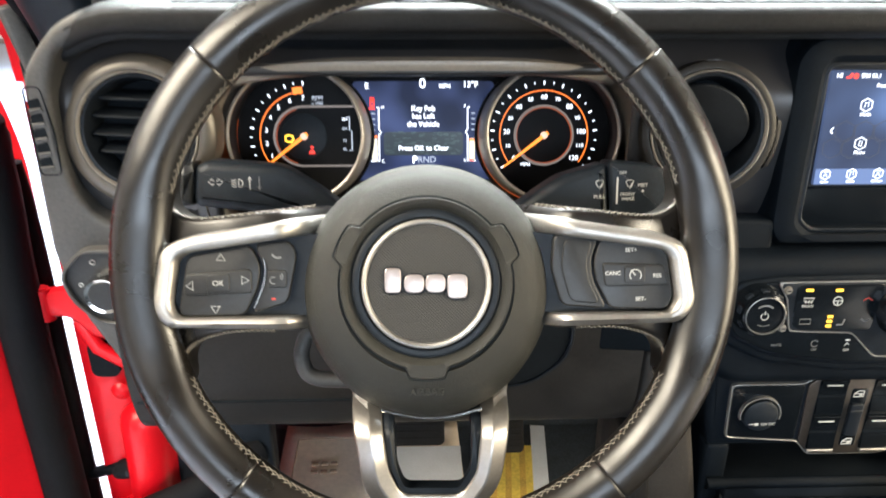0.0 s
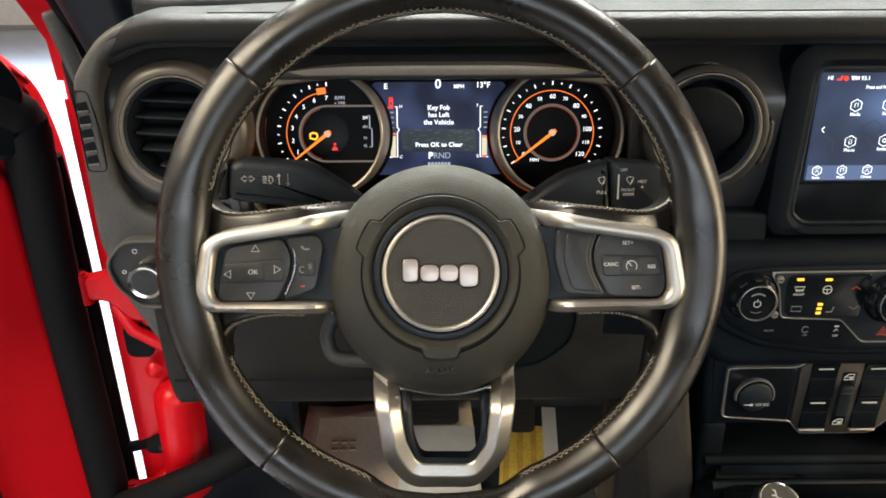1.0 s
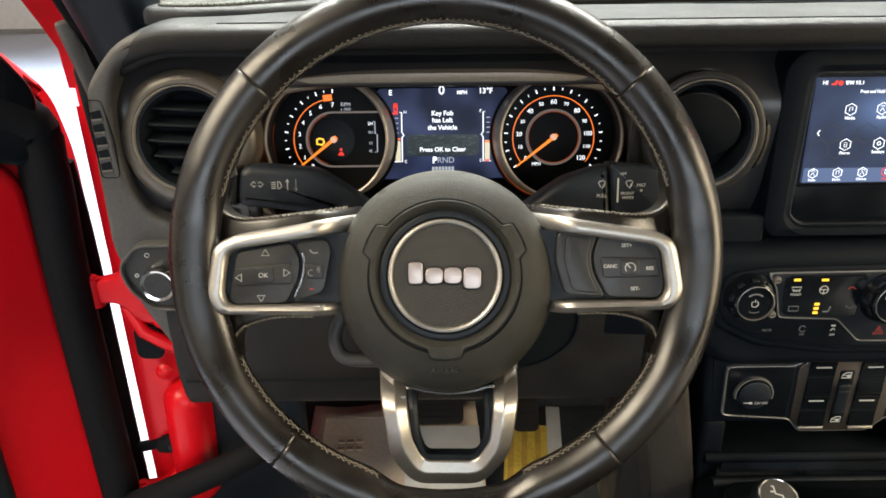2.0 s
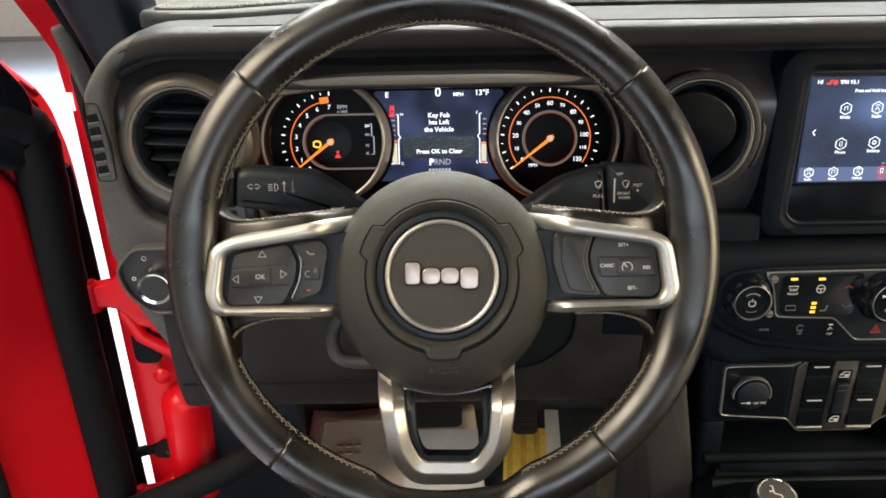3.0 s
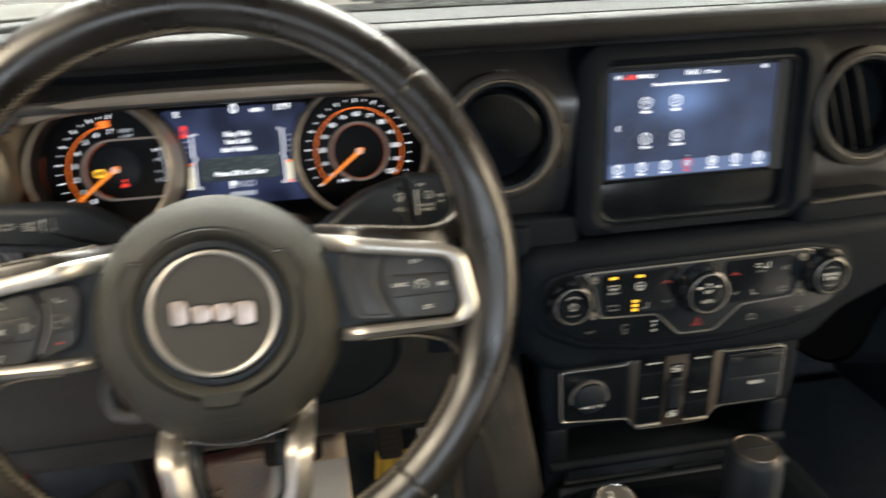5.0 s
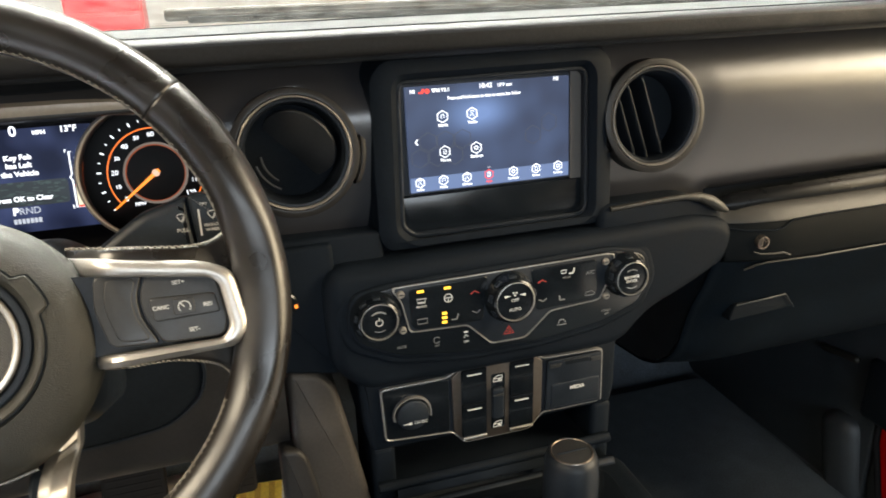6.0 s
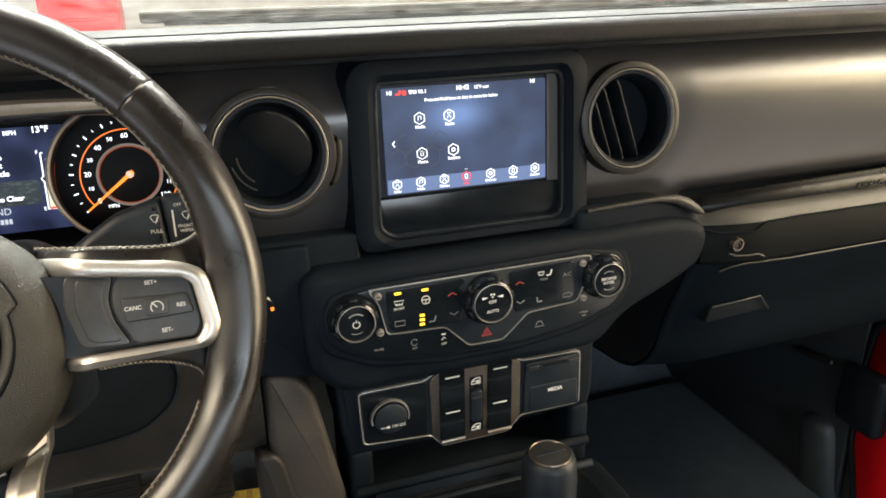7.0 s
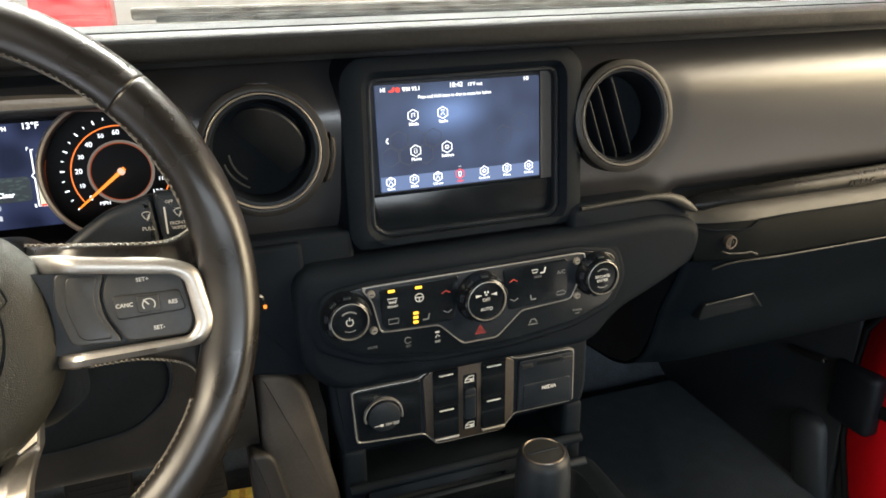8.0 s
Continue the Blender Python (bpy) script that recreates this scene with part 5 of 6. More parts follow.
# ---- touchscreen ----
S = facing(0.3985, 0.520, 1.302, 4)
screen = thing("touchscreen", "lit blue touchscreen in a thick black dash frame", "touchscreen", S)
HO = rpoly([(-0.112, 0.058), (-0.098, 0.0735), (0.103, 0.0745), (0.119, 0.060), (0.120, -0.082), (0.108, -0.096), (-0.104, -0.096), (-0.113, -0.082)], 0.014, 6)
HI = rpoly([(-0.086, 0.0475), (-0.082, 0.0535), (0.090, 0.0545), (0.0945, 0.047), (0.0950, -0.079), (0.086, -0.0855), (-0.077, -0.0855), (-0.0895, -0.075)], 0.006, 5)
part("housing", frame_prism(HO, HI, -0.03, 0.014, 0.011, 0.002, -0.015, 200), SOFT, screen)
skirt = bmesh.new()
loft(skirt, [[(x, y, 0.005) for x, y in offset(HO, -0.002)], [(x, y, -0.006) for x, y in offset(HO, 0.004)], [(x, y, -0.030) for x, y in offset(HO, 0.013)]])
part("housing_skirt", skirt, SOFT, screen)
part("recess_edge", frame_prism(offset(HI, 0.0005), offset(HI, -0.004), -0.01, 0.0085, 0.003, 0.002, -0.015, 160), BLACK, screen)
part("recess_floor", prism(offset(HI, 0.002), -0.012, -0.003), BLACK, screen)
part("lower_sill", prism(rpoly([(-0.087, -0.048), (0.092, -0.048), (0.092, -0.078), (0.084, -0.083), (-0.077, -0.083), (-0.087, -0.072)], 0.004), -0.004, 0.0005, 0.002), GLOSS, screen)
part("side_net", prism(rect(0.0138, 0.100, 0.001, 0.0865, 0.001), -0.004, 0.0003), NET, screen)
pane = part("pane", prism(rect(0.1545, 0.0925, 0.001, 0.0008, 0.0003), -0.003, 0.0004), SCREEN, screen, "lit dark blue screen picture")
W2, Z2 = 0.0004, 0.00055


def hexagon(x, y, r, w, m, name="hex_sign"):
    part(name, ribbon([(x + r * math.cos(radians(30 + 60 * i)), y + r * math.sin(radians(30 + 60 * i))) for i in range(6)], w, W2, Z2, closed=True), m, pane)


for x, y in ((-0.058, -0.0015), (-0.042, -0.0015), (-0.026, -0.0015), (-0.050, -0.0155), (-0.034, -0.0155), (-0.066, -0.0155), (0.042, -0.004), (0.058, 0.006)):
    hexagon(x, y, 0.0085, 0.0007, L_HEX, "hex_picture")
for x, y, s in ((-0.0438, 0.0195, "Media"), (-0.0163, 0.0200, "Radio"), (-0.0430, -0.0115, "Phone"), (-0.0135, -0.0107, "Settings")):
    hexagon(x, y, 0.0052, 0.0008, L_WHITE)
    lettering(s, 0.0037, x + 0.0004, y - 0.0075, W2, L_WHITE, pane, bold=0.00008)
for i, (x, s) in enumerate(((-0.0675, "Radio"), (-0.0456, "Media"), (-0.0233, "Climate"), (-0.0020, "Apps"), (0.0219, "Controls"), (0.0447, "Phone"), (0.0670, "Settings"))):
    y = -0.0372 + 0.0003 * i
    hexagon(x, y, 0.0044, 0.0008, L_RED if i == 3 else L_WHITE)
    lettering(s, 0.0030, x, y - 0.0063, W2, L_RED if i == 3 else L_WHITE, pane, bold=0.00006)
for x, y, k in ((-0.0438, 0.0195, 0), (-0.0456, -0.0369, 0), (-0.0163, 0.0200, 1), (-0.0675, -0.0372, 1), (-0.0430, -0.0115, 2), (0.0447, -0.0357, 2), (-0.0135, -0.0107, 3), (0.0670, -0.0354, 3), (0.0219, -0.0360, 3), (-0.0233, -0.0366, 1), (-0.0020, -0.0363, 2)):
    if k == 0:
        part("note_sign", ribbon([(x - 0.0012, y - 0.0016), (x - 0.0012, y + 0.0016), (x + 0.0014, y + 0.002), (x + 0.0014, y - 0.001)], 0.0006, W2, Z2), L_WHITE, pane)
    elif k == 1:
        part("mast_sign", ribbon([(x - 0.0018, y - 0.0022), (x, y + 0.0008), (x + 0.0018, y - 0.0022)], 0.0006, W2, Z2), L_WHITE, pane)
        part("mast_sign", ribbon(arc(0.0018, 20, 160, 6, x, y + 0.0008), 0.0005, W2, Z2), L_WHITE, pane)
    elif k == 2:
        part("phone_sign", ribbon(rect(0.0022, 0.0040, 0.0004, x, y, 2), 0.0005, W2, Z2, closed=True), L_WHITE, pane)
    else:
        part("gear_sign", ribbon(disc(0.0015, x, y, 14), 0.0008, W2, Z2, closed=True), L_WHITE, pane)
for s, size, x, y, m_ in (("HI", 0.0048, -0.0698, 0.0425, L_WHITE), ("FM 93.1", 0.0046, -0.0435, 0.0422, L_WHITE), ("10:42", 0.0058, -0.0030, 0.0432, L_WHITE), ("12\u00b0F out", 0.0040, 0.0150, 0.0428, L_WHITE), ("HI", 0.0050, 0.0650, 0.0445, L_WHITE),
                        ("Press and Hold icons to drag to menu bar below", 0.0040, -0.0040, 0.0348, L_WHITE)):
    lettering(s, size, x, y, W2, m_, pane, wide=0.87 if s.startswith("Press") else 1, bold=0.00008)
part("seat_sign", prism(rpoly([(-0.0645, 0.0405), (-0.0600, 0.0405), (-0.0590, 0.0445), (-0.0610, 0.0445), (-0.0620, 0.0420), (-0.0645, 0.0420)], 0.0006, 2), W2, Z2), L_RED, pane)
part("seat_sign", prism(disc(0.0022, -0.0565, 0.0422, 14), W2, Z2), L_RED, pane)
part("heart_sign", prism([(-0.0525, 0.0440), (-0.0500, 0.0440), (-0.0512, 0.0405)], W2, Z2), L_WHITE, pane)
part("arrow_sign", ribbon([(-0.0675, 0.0015), (-0.0695, -0.0010), (-0.0675, -0.0035)], 0.0010, W2, Z2), L_WHITE, pane)
part("page_dots", prism(rect(0.003, 0.0007, 0.0002, -0.002, -0.0295, 2), W2, Z2), L_SOFT, pane)
part("menu_band", prism(rect(0.154, 0.0130, 0.0003, 0.0008, -0.0390, 2), 0.0002, 0.00044), lit("lit_band_blue", (0.085, 0.135, 0.27), 1.0), pane)

# ---- climate controls ----
H = facing(0.3985, 0.482, 1.150, 4)
climate = thing("climate_panel", "black climate control panel with three knobs and lit amber lamps", "control panel", H)


def rel(pts, cx, cz):
    return [(x - cx, z - cz) for x, z in pts]


HOUT = rel([(0.2555, 1.183), (0.288, 1.1885), (0.505, 1.1920), (0.545, 1.184), (0.5525, 1.155), (0.540, 1.1285), (0.50, 1.1140), (0.434, 1.1060), (0.36, 1.1060), (0.294, 1.1150), (0.2555, 1.1340), (0.2485, 1.160)], 0.3985, 1.150)
part("base", prism(rpoly(HOUT, 0.012, 6), -0.012, 0.003, 0.003), SOFT, climate)
part("panel_lip", prism(rpoly(offset(HOUT, 0.0085), 0.012, 5), -0.016, -0.0005, 0.006, steps=5), SOFT, climate, "soft rounded rim")
part("gloss_face", prism(rpoly(offset(HOUT, -0.004), 0.010, 6), 0.0, 0.0042, 0.0012), GLOSS, climate)
PLT = rel([(0.2890, 1.1845), (0.5090, 1.1865), (0.5095, 1.172), (0.494, 1.1405), (0.4420, 1.1375), (0.4160, 1.1150), (0.3815, 1.1150), (0.3590, 1.1375), (0.3045, 1.1395), (0.2985, 1.170)], 0.3985, 1.150)
part("plate_edge", frame_prism(rpoly(PLT, 0.004, 4), rpoly(offset(PLT, -0.0011), 0.004, 4), 0.003, 0.0056, 0.0004, 0, 0.006, 220), TRIM, climate, "thin bright outline")
part("plate", prism(rpoly(offset(PLT, -0.0011), 0.004, 4), 0.003, 0.0049, 0.0004), BLACK, climate)
part("key_block", prism(rpoly(rel([(0.306, 1.1815), (0.380, 1.1825), (0.374, 1.1405), (0.312, 1.1415), (0.3065, 1.147)], 0.3985, 1.15), 0.004), 0.004, 0.0056, 0.0006), GLOSS, climate)
part("key_block", prism(rpoly(rel([(0.4225, 1.1820), (0.490, 1.1825), (0.4905, 1.150), (0.484, 1.1430), (0.428, 1.1405)], 0.3985, 1.15), 0.004), 0.004, 0.0056, 0.0006), GLOSS, climate)
for x, z in ((0.2985, 1.1775), (0.2985, 1.1435), (0.4995, 1.1785), (0.5005, 1.1435)):
    sc = part("screw", lathe([(0, 0.0075), (0.0026, 0.0075), (0.0034, 0.0062), (0.0036, 0.0045)], 20, x - 0.3985, z - 1.15), VENTRIM, climate)
    part("screw_slot", prism(rect(0.0036, 0.0008, 0.0002, x - 0.3985, z - 1.15, 2), 0.007, 0.0078), VOID, sc)


def control_knob(x, z, r, tall):
    cx, cy = x - 0.3985, z - 1.15
    k = part("knob", lathe([(r * 0.80, 0.003 + tall), (r * 0.86, 0.0042 + tall), (r * 0.93, 0.0030 + tall), (r * 0.95, tall - 0.001), (r * 1.0, tall - 0.003), (r * 1.07, 0.009), (r * 1.12, 0.005), (r * 1.16, 0.003)], 60, cx, cy), GLOSS, climate, "round black control knob")
    part("knob_face", prism(disc(r * 0.82, cx, cy), 0.006, 0.0022 + tall, 0.0006), GLOSS, k)
    part("knob_ring", lathe([(r * 0.80, 0.0026 + tall), (r * 0.82, 0.0046 + tall), (r * 0.845, 0.0044 + tall), (r * 0.86, 0.0034 + tall)], 60, cx, cy), TRIM, k, "bright ring")
    for i in range(9):
        a = radians(40 * i + 90)
        part("knob_grip", prism(rpoly([(cx + r * 0.93 * math.cos(a + d), cy + r * 0.93 * math.sin(a + d)) for d in (-0.19, 0.19)] + [(cx + r * 1.05 * math.cos(a + d), cy + r * 1.05 * math.sin(a + d)) for d in (0.15, -0.15)], 0.0010, 3), 0.004, tall - 0.001, 0.0009), BLACK, k)
    return k, cx, cy, 0.0023 + tall


k, cx, cy, n = control_knob(0.2755, 1.1610, 0.0195, 0.016)
part("power_sign", ribbon(arc(0.0030, 120, 420, 16, cx, cy - 0.001), 0.0007, n, n + 0.0002), MARK, k)
part("power_sign", ribbon([(cx, cy + 0.0005), (cx, cy + 0.0035)], 0.0007, n, n + 0.0002), MARK, k)
part("volume_mark", ribbon(arc(0.0095, 50, 130, 12, cx, cy - 0.001), 0.0014, n, n + 0.0002), MARKDIM, k)
part("volume_mark", ribbon(arc(0.0095, 240, 300, 10, cx, cy), 0.0006, n, n + 0.0002), MARKDIM, k)
k, cx, cy, n = control_knob(0.4010, 1.1590, 0.0220, 0.016)
lettering("OFF", 0.0044, cx, cy + 0.0010, n, MARK, k)
lettering("AUTO", 0.0042, cx, cy - 0.0080, n, MARK, k)
for a in (20, 140, 260):
    part("fan_sign", prism([(cx + d * math.cos(radians(a + e)), cy + 0.0074 + d * math.sin(radians(a + e))) for d, e in ((0.0004, 0), (0.0022, -26), (0.0027, 8), (0.0021, 40))], n, n + 0.0002), MARK, k)
for s in (-1, 1):
    part("fan_mark", prism([(cx + s * 0.004, cy + 0.0058), (cx + s * 0.010, cy + 0.0040), (cx + s * 0.0105, cy + 0.0068)], n, n + 0.0002), MARK, k)
k, cx, cy, n = control_knob(0.5205, 1.1625, 0.0195, 0.016)
lettering("BROWSE", 0.0040, cx, cy + 0.0012, n, MARK, k)
lettering("ENTER", 0.0040, cx, cy - 0.0028, n, MARK, k)
for a in (90, 270):
    part("knob_mark", ribbon(arc(0.0092, a - 35, a + 35, 10, cx, cy - 0.0006), 0.0009, n, n + 0.0002), MARKDIM, k)
N5 = 0.0057
for x, z, w, h in ((0.3165, 1.1775, 0.0062, 0.0023), (0.3415, 1.1772, 0.0062, 0.0023), (0.3378, 1.1535, 0.0046, 0.0024), (0.3376, 1.1493, 0.0046, 0.0024), (0.3374, 1.1450, 0.0046, 0.0024)):
    part("lamp", prism(rect(w, h, 0.0005, x - 0.3985, z - 1.15, 2), 0.005, N5 + 0.0003), L_AMBER, climate, "lit amber lamp")


def sign(pts, m_=MARK, w=0.0007, closed=False, n=N5):
    part("sign", ribbon([(x - 0.3985, z - 1.15) for x, z in pts], w, n - 0.0002, n + 0.0002, closed), m_, climate)


lettering("FRONT", 0.0030, 0.3170 - 0.3985, 1.1630 - 1.15, N5, MARK, climate)
sign([(0.3125, 1.1705), (0.3215, 1.1705), (0.3200, 1.1670), (0.3140, 1.1670)], closed=True)
for i in range(3):
    sign([(0.3145 + i * 0.0025, 1.1655), (0.3150 + i * 0.0025, 1.1685)], w=0.0005)
sign(arc(0.0038, 0, 360, 16, 0.3418, 1.1675))
sign([(0.3385, 1.1678), (0.3450, 1.1678)])
sign([(0.3418, 1.1675), (0.3418, 1.1640)])
sign([(0.3125, 1.1515), (0.3215, 1.1515), (0.3215, 1.1470), (0.3125, 1.1470)], MARKDIM, closed=True)
sign([(0.3440, 1.1460), (0.3490, 1.1460), (0.3505, 1.1510)], MARKDIM, 0.0012)
for x, z, s, m_ in ((0.3670, 1.1690, 1, MARKRED), (0.3680, 1.1500, -1, MARKDIM), (0.4335, 1.1690, 1, MARKRED), (0.4340, 1.1500, -1, MARKDIM)):
    sign([(x - 0.004, z - 0.0012 * s), (x, z + 0.0012 * s), (x + 0.004, z - 0.0012 * s)], m_, 0.0009)
sign([(0.4525, 1.1765), (0.4585, 1.1765), (0.4575, 1.1735), (0.4535, 1.1735)], closed=True)
sign([(0.4610, 1.1725), (0.4650, 1.1725), (0.4665, 1.1775)], w=0.0013)
lettering("MODE", 0.0028, 0.4585 - 0.3985, 1.1690 - 1.15, N5, MARKDIM, climate)
lettering("A/C", 0.0054, 0.4830 - 0.3985, 1.1700 - 1.15, N5, MARKDIM, climate)
sign([(0.4510, 1.1520), (0.4515, 1.1475), (0.4565, 1.1475)], MARKDIM, 0.0013)
sign([(0.4780, 1.1475), (0.4790, 1.1510), (0.4850, 1.1515), (0.4885, 1.1490), (0.4875, 1.1475)], MARKDIM, closed=True)
sign([(0.3947, 1.1225), (0.4043, 1.1225), (0.3995, 1.1302)], MARKRED, 0.0010, True, 0.005)
sign([(0.3975, 1.1240), (0.4015, 1.1240), (0.3995, 1.1275)], MARKRED, 0.0008, True, 0.005)
lettering("MUTE", 0.0034, 0.2965 - 0.3985, 1.1268 - 1.15, 0.0043, MARKDIM, climate)
sign(arc(0.0030, 30, 330, 12, 0.3295, 1.1280), MARKDIM, 0.0006, False, 0.0043)
lettering("OFF", 0.0028, 0.3295 - 0.3985, 1.1222 - 1.15, 0.0043, MARKDIM, climate)
sign([(0.3555, 1.1310), (0.3595, 1.1310)], MARK, 0.0014, False, 0.0043)
sign([(0.3555, 1.1255), (0.3575, 1.1285), (0.3595, 1.1262)], MARK, 0.0007, False, 0.0043)
lettering("OFF", 0.0030, 0.3575 - 0.3985, 1.1215 - 1.15, 0.0043, MARK, climate)
sign([(0.4490, 1.1215), (0.4590, 1.1215)], MARKDIM, 0.0007, False, 0.0043)
sign([(0.4505, 1.1232), (0.4520, 1.1265), (0.4560, 1.1265), (0.4580, 1.1232)], MARKDIM, 0.0009, False, 0.0043)
lettering("SCREEN", 0.0028, 0.5015 - 0.3985, 1.1280 - 1.15, 0.0043, MARKDIM, climate)
lettering("OFF", 0.0028, 0.5020 - 0.3985, 1.1245 - 1.15, 0.0043, MARKDIM, climate)

# ---- window switch panel ----
P = facing(0.3985, 0.5065, 1.0365, 0)
switches = thing("window_switch_panel", "black switch panel with silver frame and power socket", "switch panel", P)


def px_(pts):
    return [(x - 0.3985, z - 1.0365) for x, z in pts]


OUT = px_([(0.279, 1.0700), (0.3455, 1.0700), (0.3590, 1.0782), (0.4375, 1.0782), (0.4500, 1.0715), (0.5165, 1.0700), (0.5180, 1.0060), (0.4495, 1.0060), (0.4345, 0.9900), (0.3630, 0.9900), (0.3505, 1.0050), (0.2815, 1.0105)])
part("frame", frame_prism(rpoly(OUT, 0.004, 4), rpoly(offset(OUT, -0.0014), 0.004, 4), -0.002, 0.0036, 0.0007, 0, 0, 240), TRIM, switches, "satin silver outline")
part("base", prism(rpoly(offset(OUT, -0.0012), 0.004, 4), -0.003, 0.0022), BLACK, switches)
MID = px_([(0.3505, 1.0690), (0.3610, 1.0770), (0.4360, 1.0770), (0.4475, 1.0700), (0.4475, 1.0075), (0.4335, 0.9912), (0.3645, 0.9912), (0.3520, 1.0060)])
mid = part("silver_plate", prism(rpoly(MID, 0.003, 4), 0.0, 0.0042, 0.0008), DARKMETAL, switches, "dark satin metal switch plate")
part("socket_face", prism(rpoly(px_([(0.2815, 1.0682), (0.3480, 1.0682), (0.3480, 1.0075), (0.2840, 1.0120)]), 0.004), 0.001, 0.0032, 0.0006), GLOSS, switches)
sock = part("socket", lathe([(0, 0.009), (0.014, 0.009), (0.016, 0.0078), (0.017, 0.003)], 48, 0.3095 - 0.3985, 1.0380 - 1.0365), BLACK, switches, "round power socket cover")
part("socket_rim", lathe([(0.0172, 0.003), (0.0180, 0.0066), (0.0192, 0.0066), (0.0196, 0.003)], 60, 0.3095 - 0.3985, 1.0380 - 1.0365, -15, 195), TRIM, sock, "silver half ring")
lettering("12V DC", 0.0042, 0.3165 - 0.3985, 1.0300 - 1.0365, 0.0091, MARK, sock)
part("plug_sign", prism(rect(0.0032, 0.0026, 0.0004, 0.3060 - 0.3985, 1.0300 - 1.0365, 2), 0.009, 0.0093), MARK, sock)
part("plug_sign", prism(rect(0.0060, 0.0007, 0.0002, 0.3015 - 0.3985, 1.0300 - 1.0365, 2), 0.009, 0.0093), MARK, sock)
for x, wx in ((0.3735, 0.0250), (0.4245, 0.0250)):
    cx = x - 0.3985
    part("switch_well", prism(rect(wx + 0.0018, 0.0790, 0.004, cx, -0.0005), 0.002, 0.0045), VOID, mid)
    for z in (1.0562, 1.0165):
        cy = z - 1.0365
        ro = bmesh.new()
        prof = [(-0.0190, 0.002), (-0.0188, 0.0058), (-0.0150, 0.0066), (0.0, 0.0044), (0.0120, 0.0052), (0.0180, 0.0070), (0.0190, 0.0062), (0.0190, 0.002)]
        loft(ro, [[(cx - wx / 2, cy + a, b) for a, b in prof], [(cx + wx / 2, cy + a, b) for a, b in prof]], closed=False)
        ro.faces.new([v for v in ro.verts][:len(prof)])
        ro.faces.new([v for v in ro.verts][len(prof):])
        r_ = part("window_switch", ro, GLOSS, mid, "black rocker window switch")
        part("switch_mark", prism(rect(0.0150, 0.0012, 0.0003, cx, cy + 0.0130, 2), 0.0050, 0.0064), MARK, r_)
    part("lower_sill", prism(rect(wx + 0.001, 0.0036, 0.001, cx, -0.0402), 0.003, 0.0074, 0.0014), SILVER, mid)
part("lock_well", prism(rect(0.0150, 0.0640, 0.002, 0.0008, -0.0040), 0.002, 0.0046, 0.0004), GLOSS, mid)
lk = part("lock_switch", prism(rect(0.0125, 0.0350, 0.003, 0, -0.0050), 0.004, 0.0078, 0.0014), BLACK, mid)
part("lock_ridge", prism(rect(0.0120, 0.0022, 0.0006, 0, 0.0050, 2), 0.007, 0.0085, 0.0005), BUTTON, lk)
for z in (1.0590, 1.0055):
    y = z - 1.0365
    part("window_sign", ribbon([(-0.0048, y - 0.003), (-0.0040, y + 0.0005), (-0.0005, y + 0.0032), (0.0046, y + 0.0032), (0.0046, y - 0.003)], 0.0009, 0.0045, 0.0049, True), MARK, mid)
    part("window_sign", ribbon([(-0.0035, y + 0.0001), (0.0042, y + 0.0001)], 0.0007, 0.0045, 0.0049), MARK, mid)
    part("window_sign", prism(rect(0.003, 0.0016, 0.0003, 0.002, y - 0.0013, 2), 0.0045, 0.0049), MARK, mid)
med = part("media_door", prism(rpoly(px_([(0.4530, 1.0675), (0.5148, 1.0675), (0.5160, 1.0080), (0.4512, 1.0085)]), 0.003), 0.001, 0.0056, 0.0012), BLACK, switches, "flip door over the media sockets")
part("media_step", prism(rpoly(px_([(0.4580, 1.0395), (0.5125, 1.0395), (0.5135, 1.0115), (0.4570, 1.0115)]), 0.003), 0.005, 0.0062, 0.0010), BLACK, med)
part("slot_lip", prism(rect(0.0300, 0.0012, 0.0004, 0.4860 - 0.3985, 1.0650 - 1.0365, 2), 0.005, 0.0066, 0.0003), BUTTON, med)
for x in (0.4615, 0.5075):
    part("slot_end", prism(rect(0.0125, 0.0046, 0.0010, x - 0.3985, 1.0612 - 1.0365), 0.005, 0.0066, 0.0006), BUTTON, med)
part("media_slot", prism(rect(0.0270, 0.0044, 0.0010, 0.4860 - 0.3985, 1.0620 - 1.0365), 0.005, 0.0059), VOID, med)
lettering("MEDIA", 0.0056, 0.4868 - 0.3985, 1.0318 - 1.0365, 0.0063, MARK, med, bold=0.00012)

# ---- shifter and transfer lever ----
shifter = thing("gear_shifter", "black leather gear knob with a silver ringed top", "gear lever", pose(0.4405, 0.420, 0.938))
part("knob", lathe([(0.0204, 0.0800), (0.0228, 0.0785), (0.0250, 0.0720), (0.0264, 0.0520), (0.0262, 0.0300), (0.0255, 0.0120), (0.0185, 0.0000), (0.017, -0.01)], 56), BLACK, shifter, "", None, 60)
part("top_ring", lathe([(0.0186, 0.0804), (0.0192, 0.0813), (0.0199, 0.0810), (0.0206, 0.0795)], 56), DARKMETAL, shifter, "thin dull metal ring")
part("top_cap", prism(disc(0.0192, n=48), 0.074, 0.0806, 0.001), BUTTON, shifter)
part("cap_ridge", box(-0.015, 0.015, -0.0012, 0.0012, 0.080, 0.0816, 0.0005), BLACK, shifter)
part("boot", lathe([(0.016, 0.004), (0.024, 0.0), (0.042, -0.004)], 40), RUBBER, shifter)
lever = thing("transfer_lever", "short transfer lever with a black and silver knob", "gear lever", pose(0.2985, 0.426, 0.944) @ pose(0, 0, 0, 24, 0, 0))
part("stem", lathe([(0.0085, 0.0), (0.0075, 0.03)], 24), BLACK, lever)
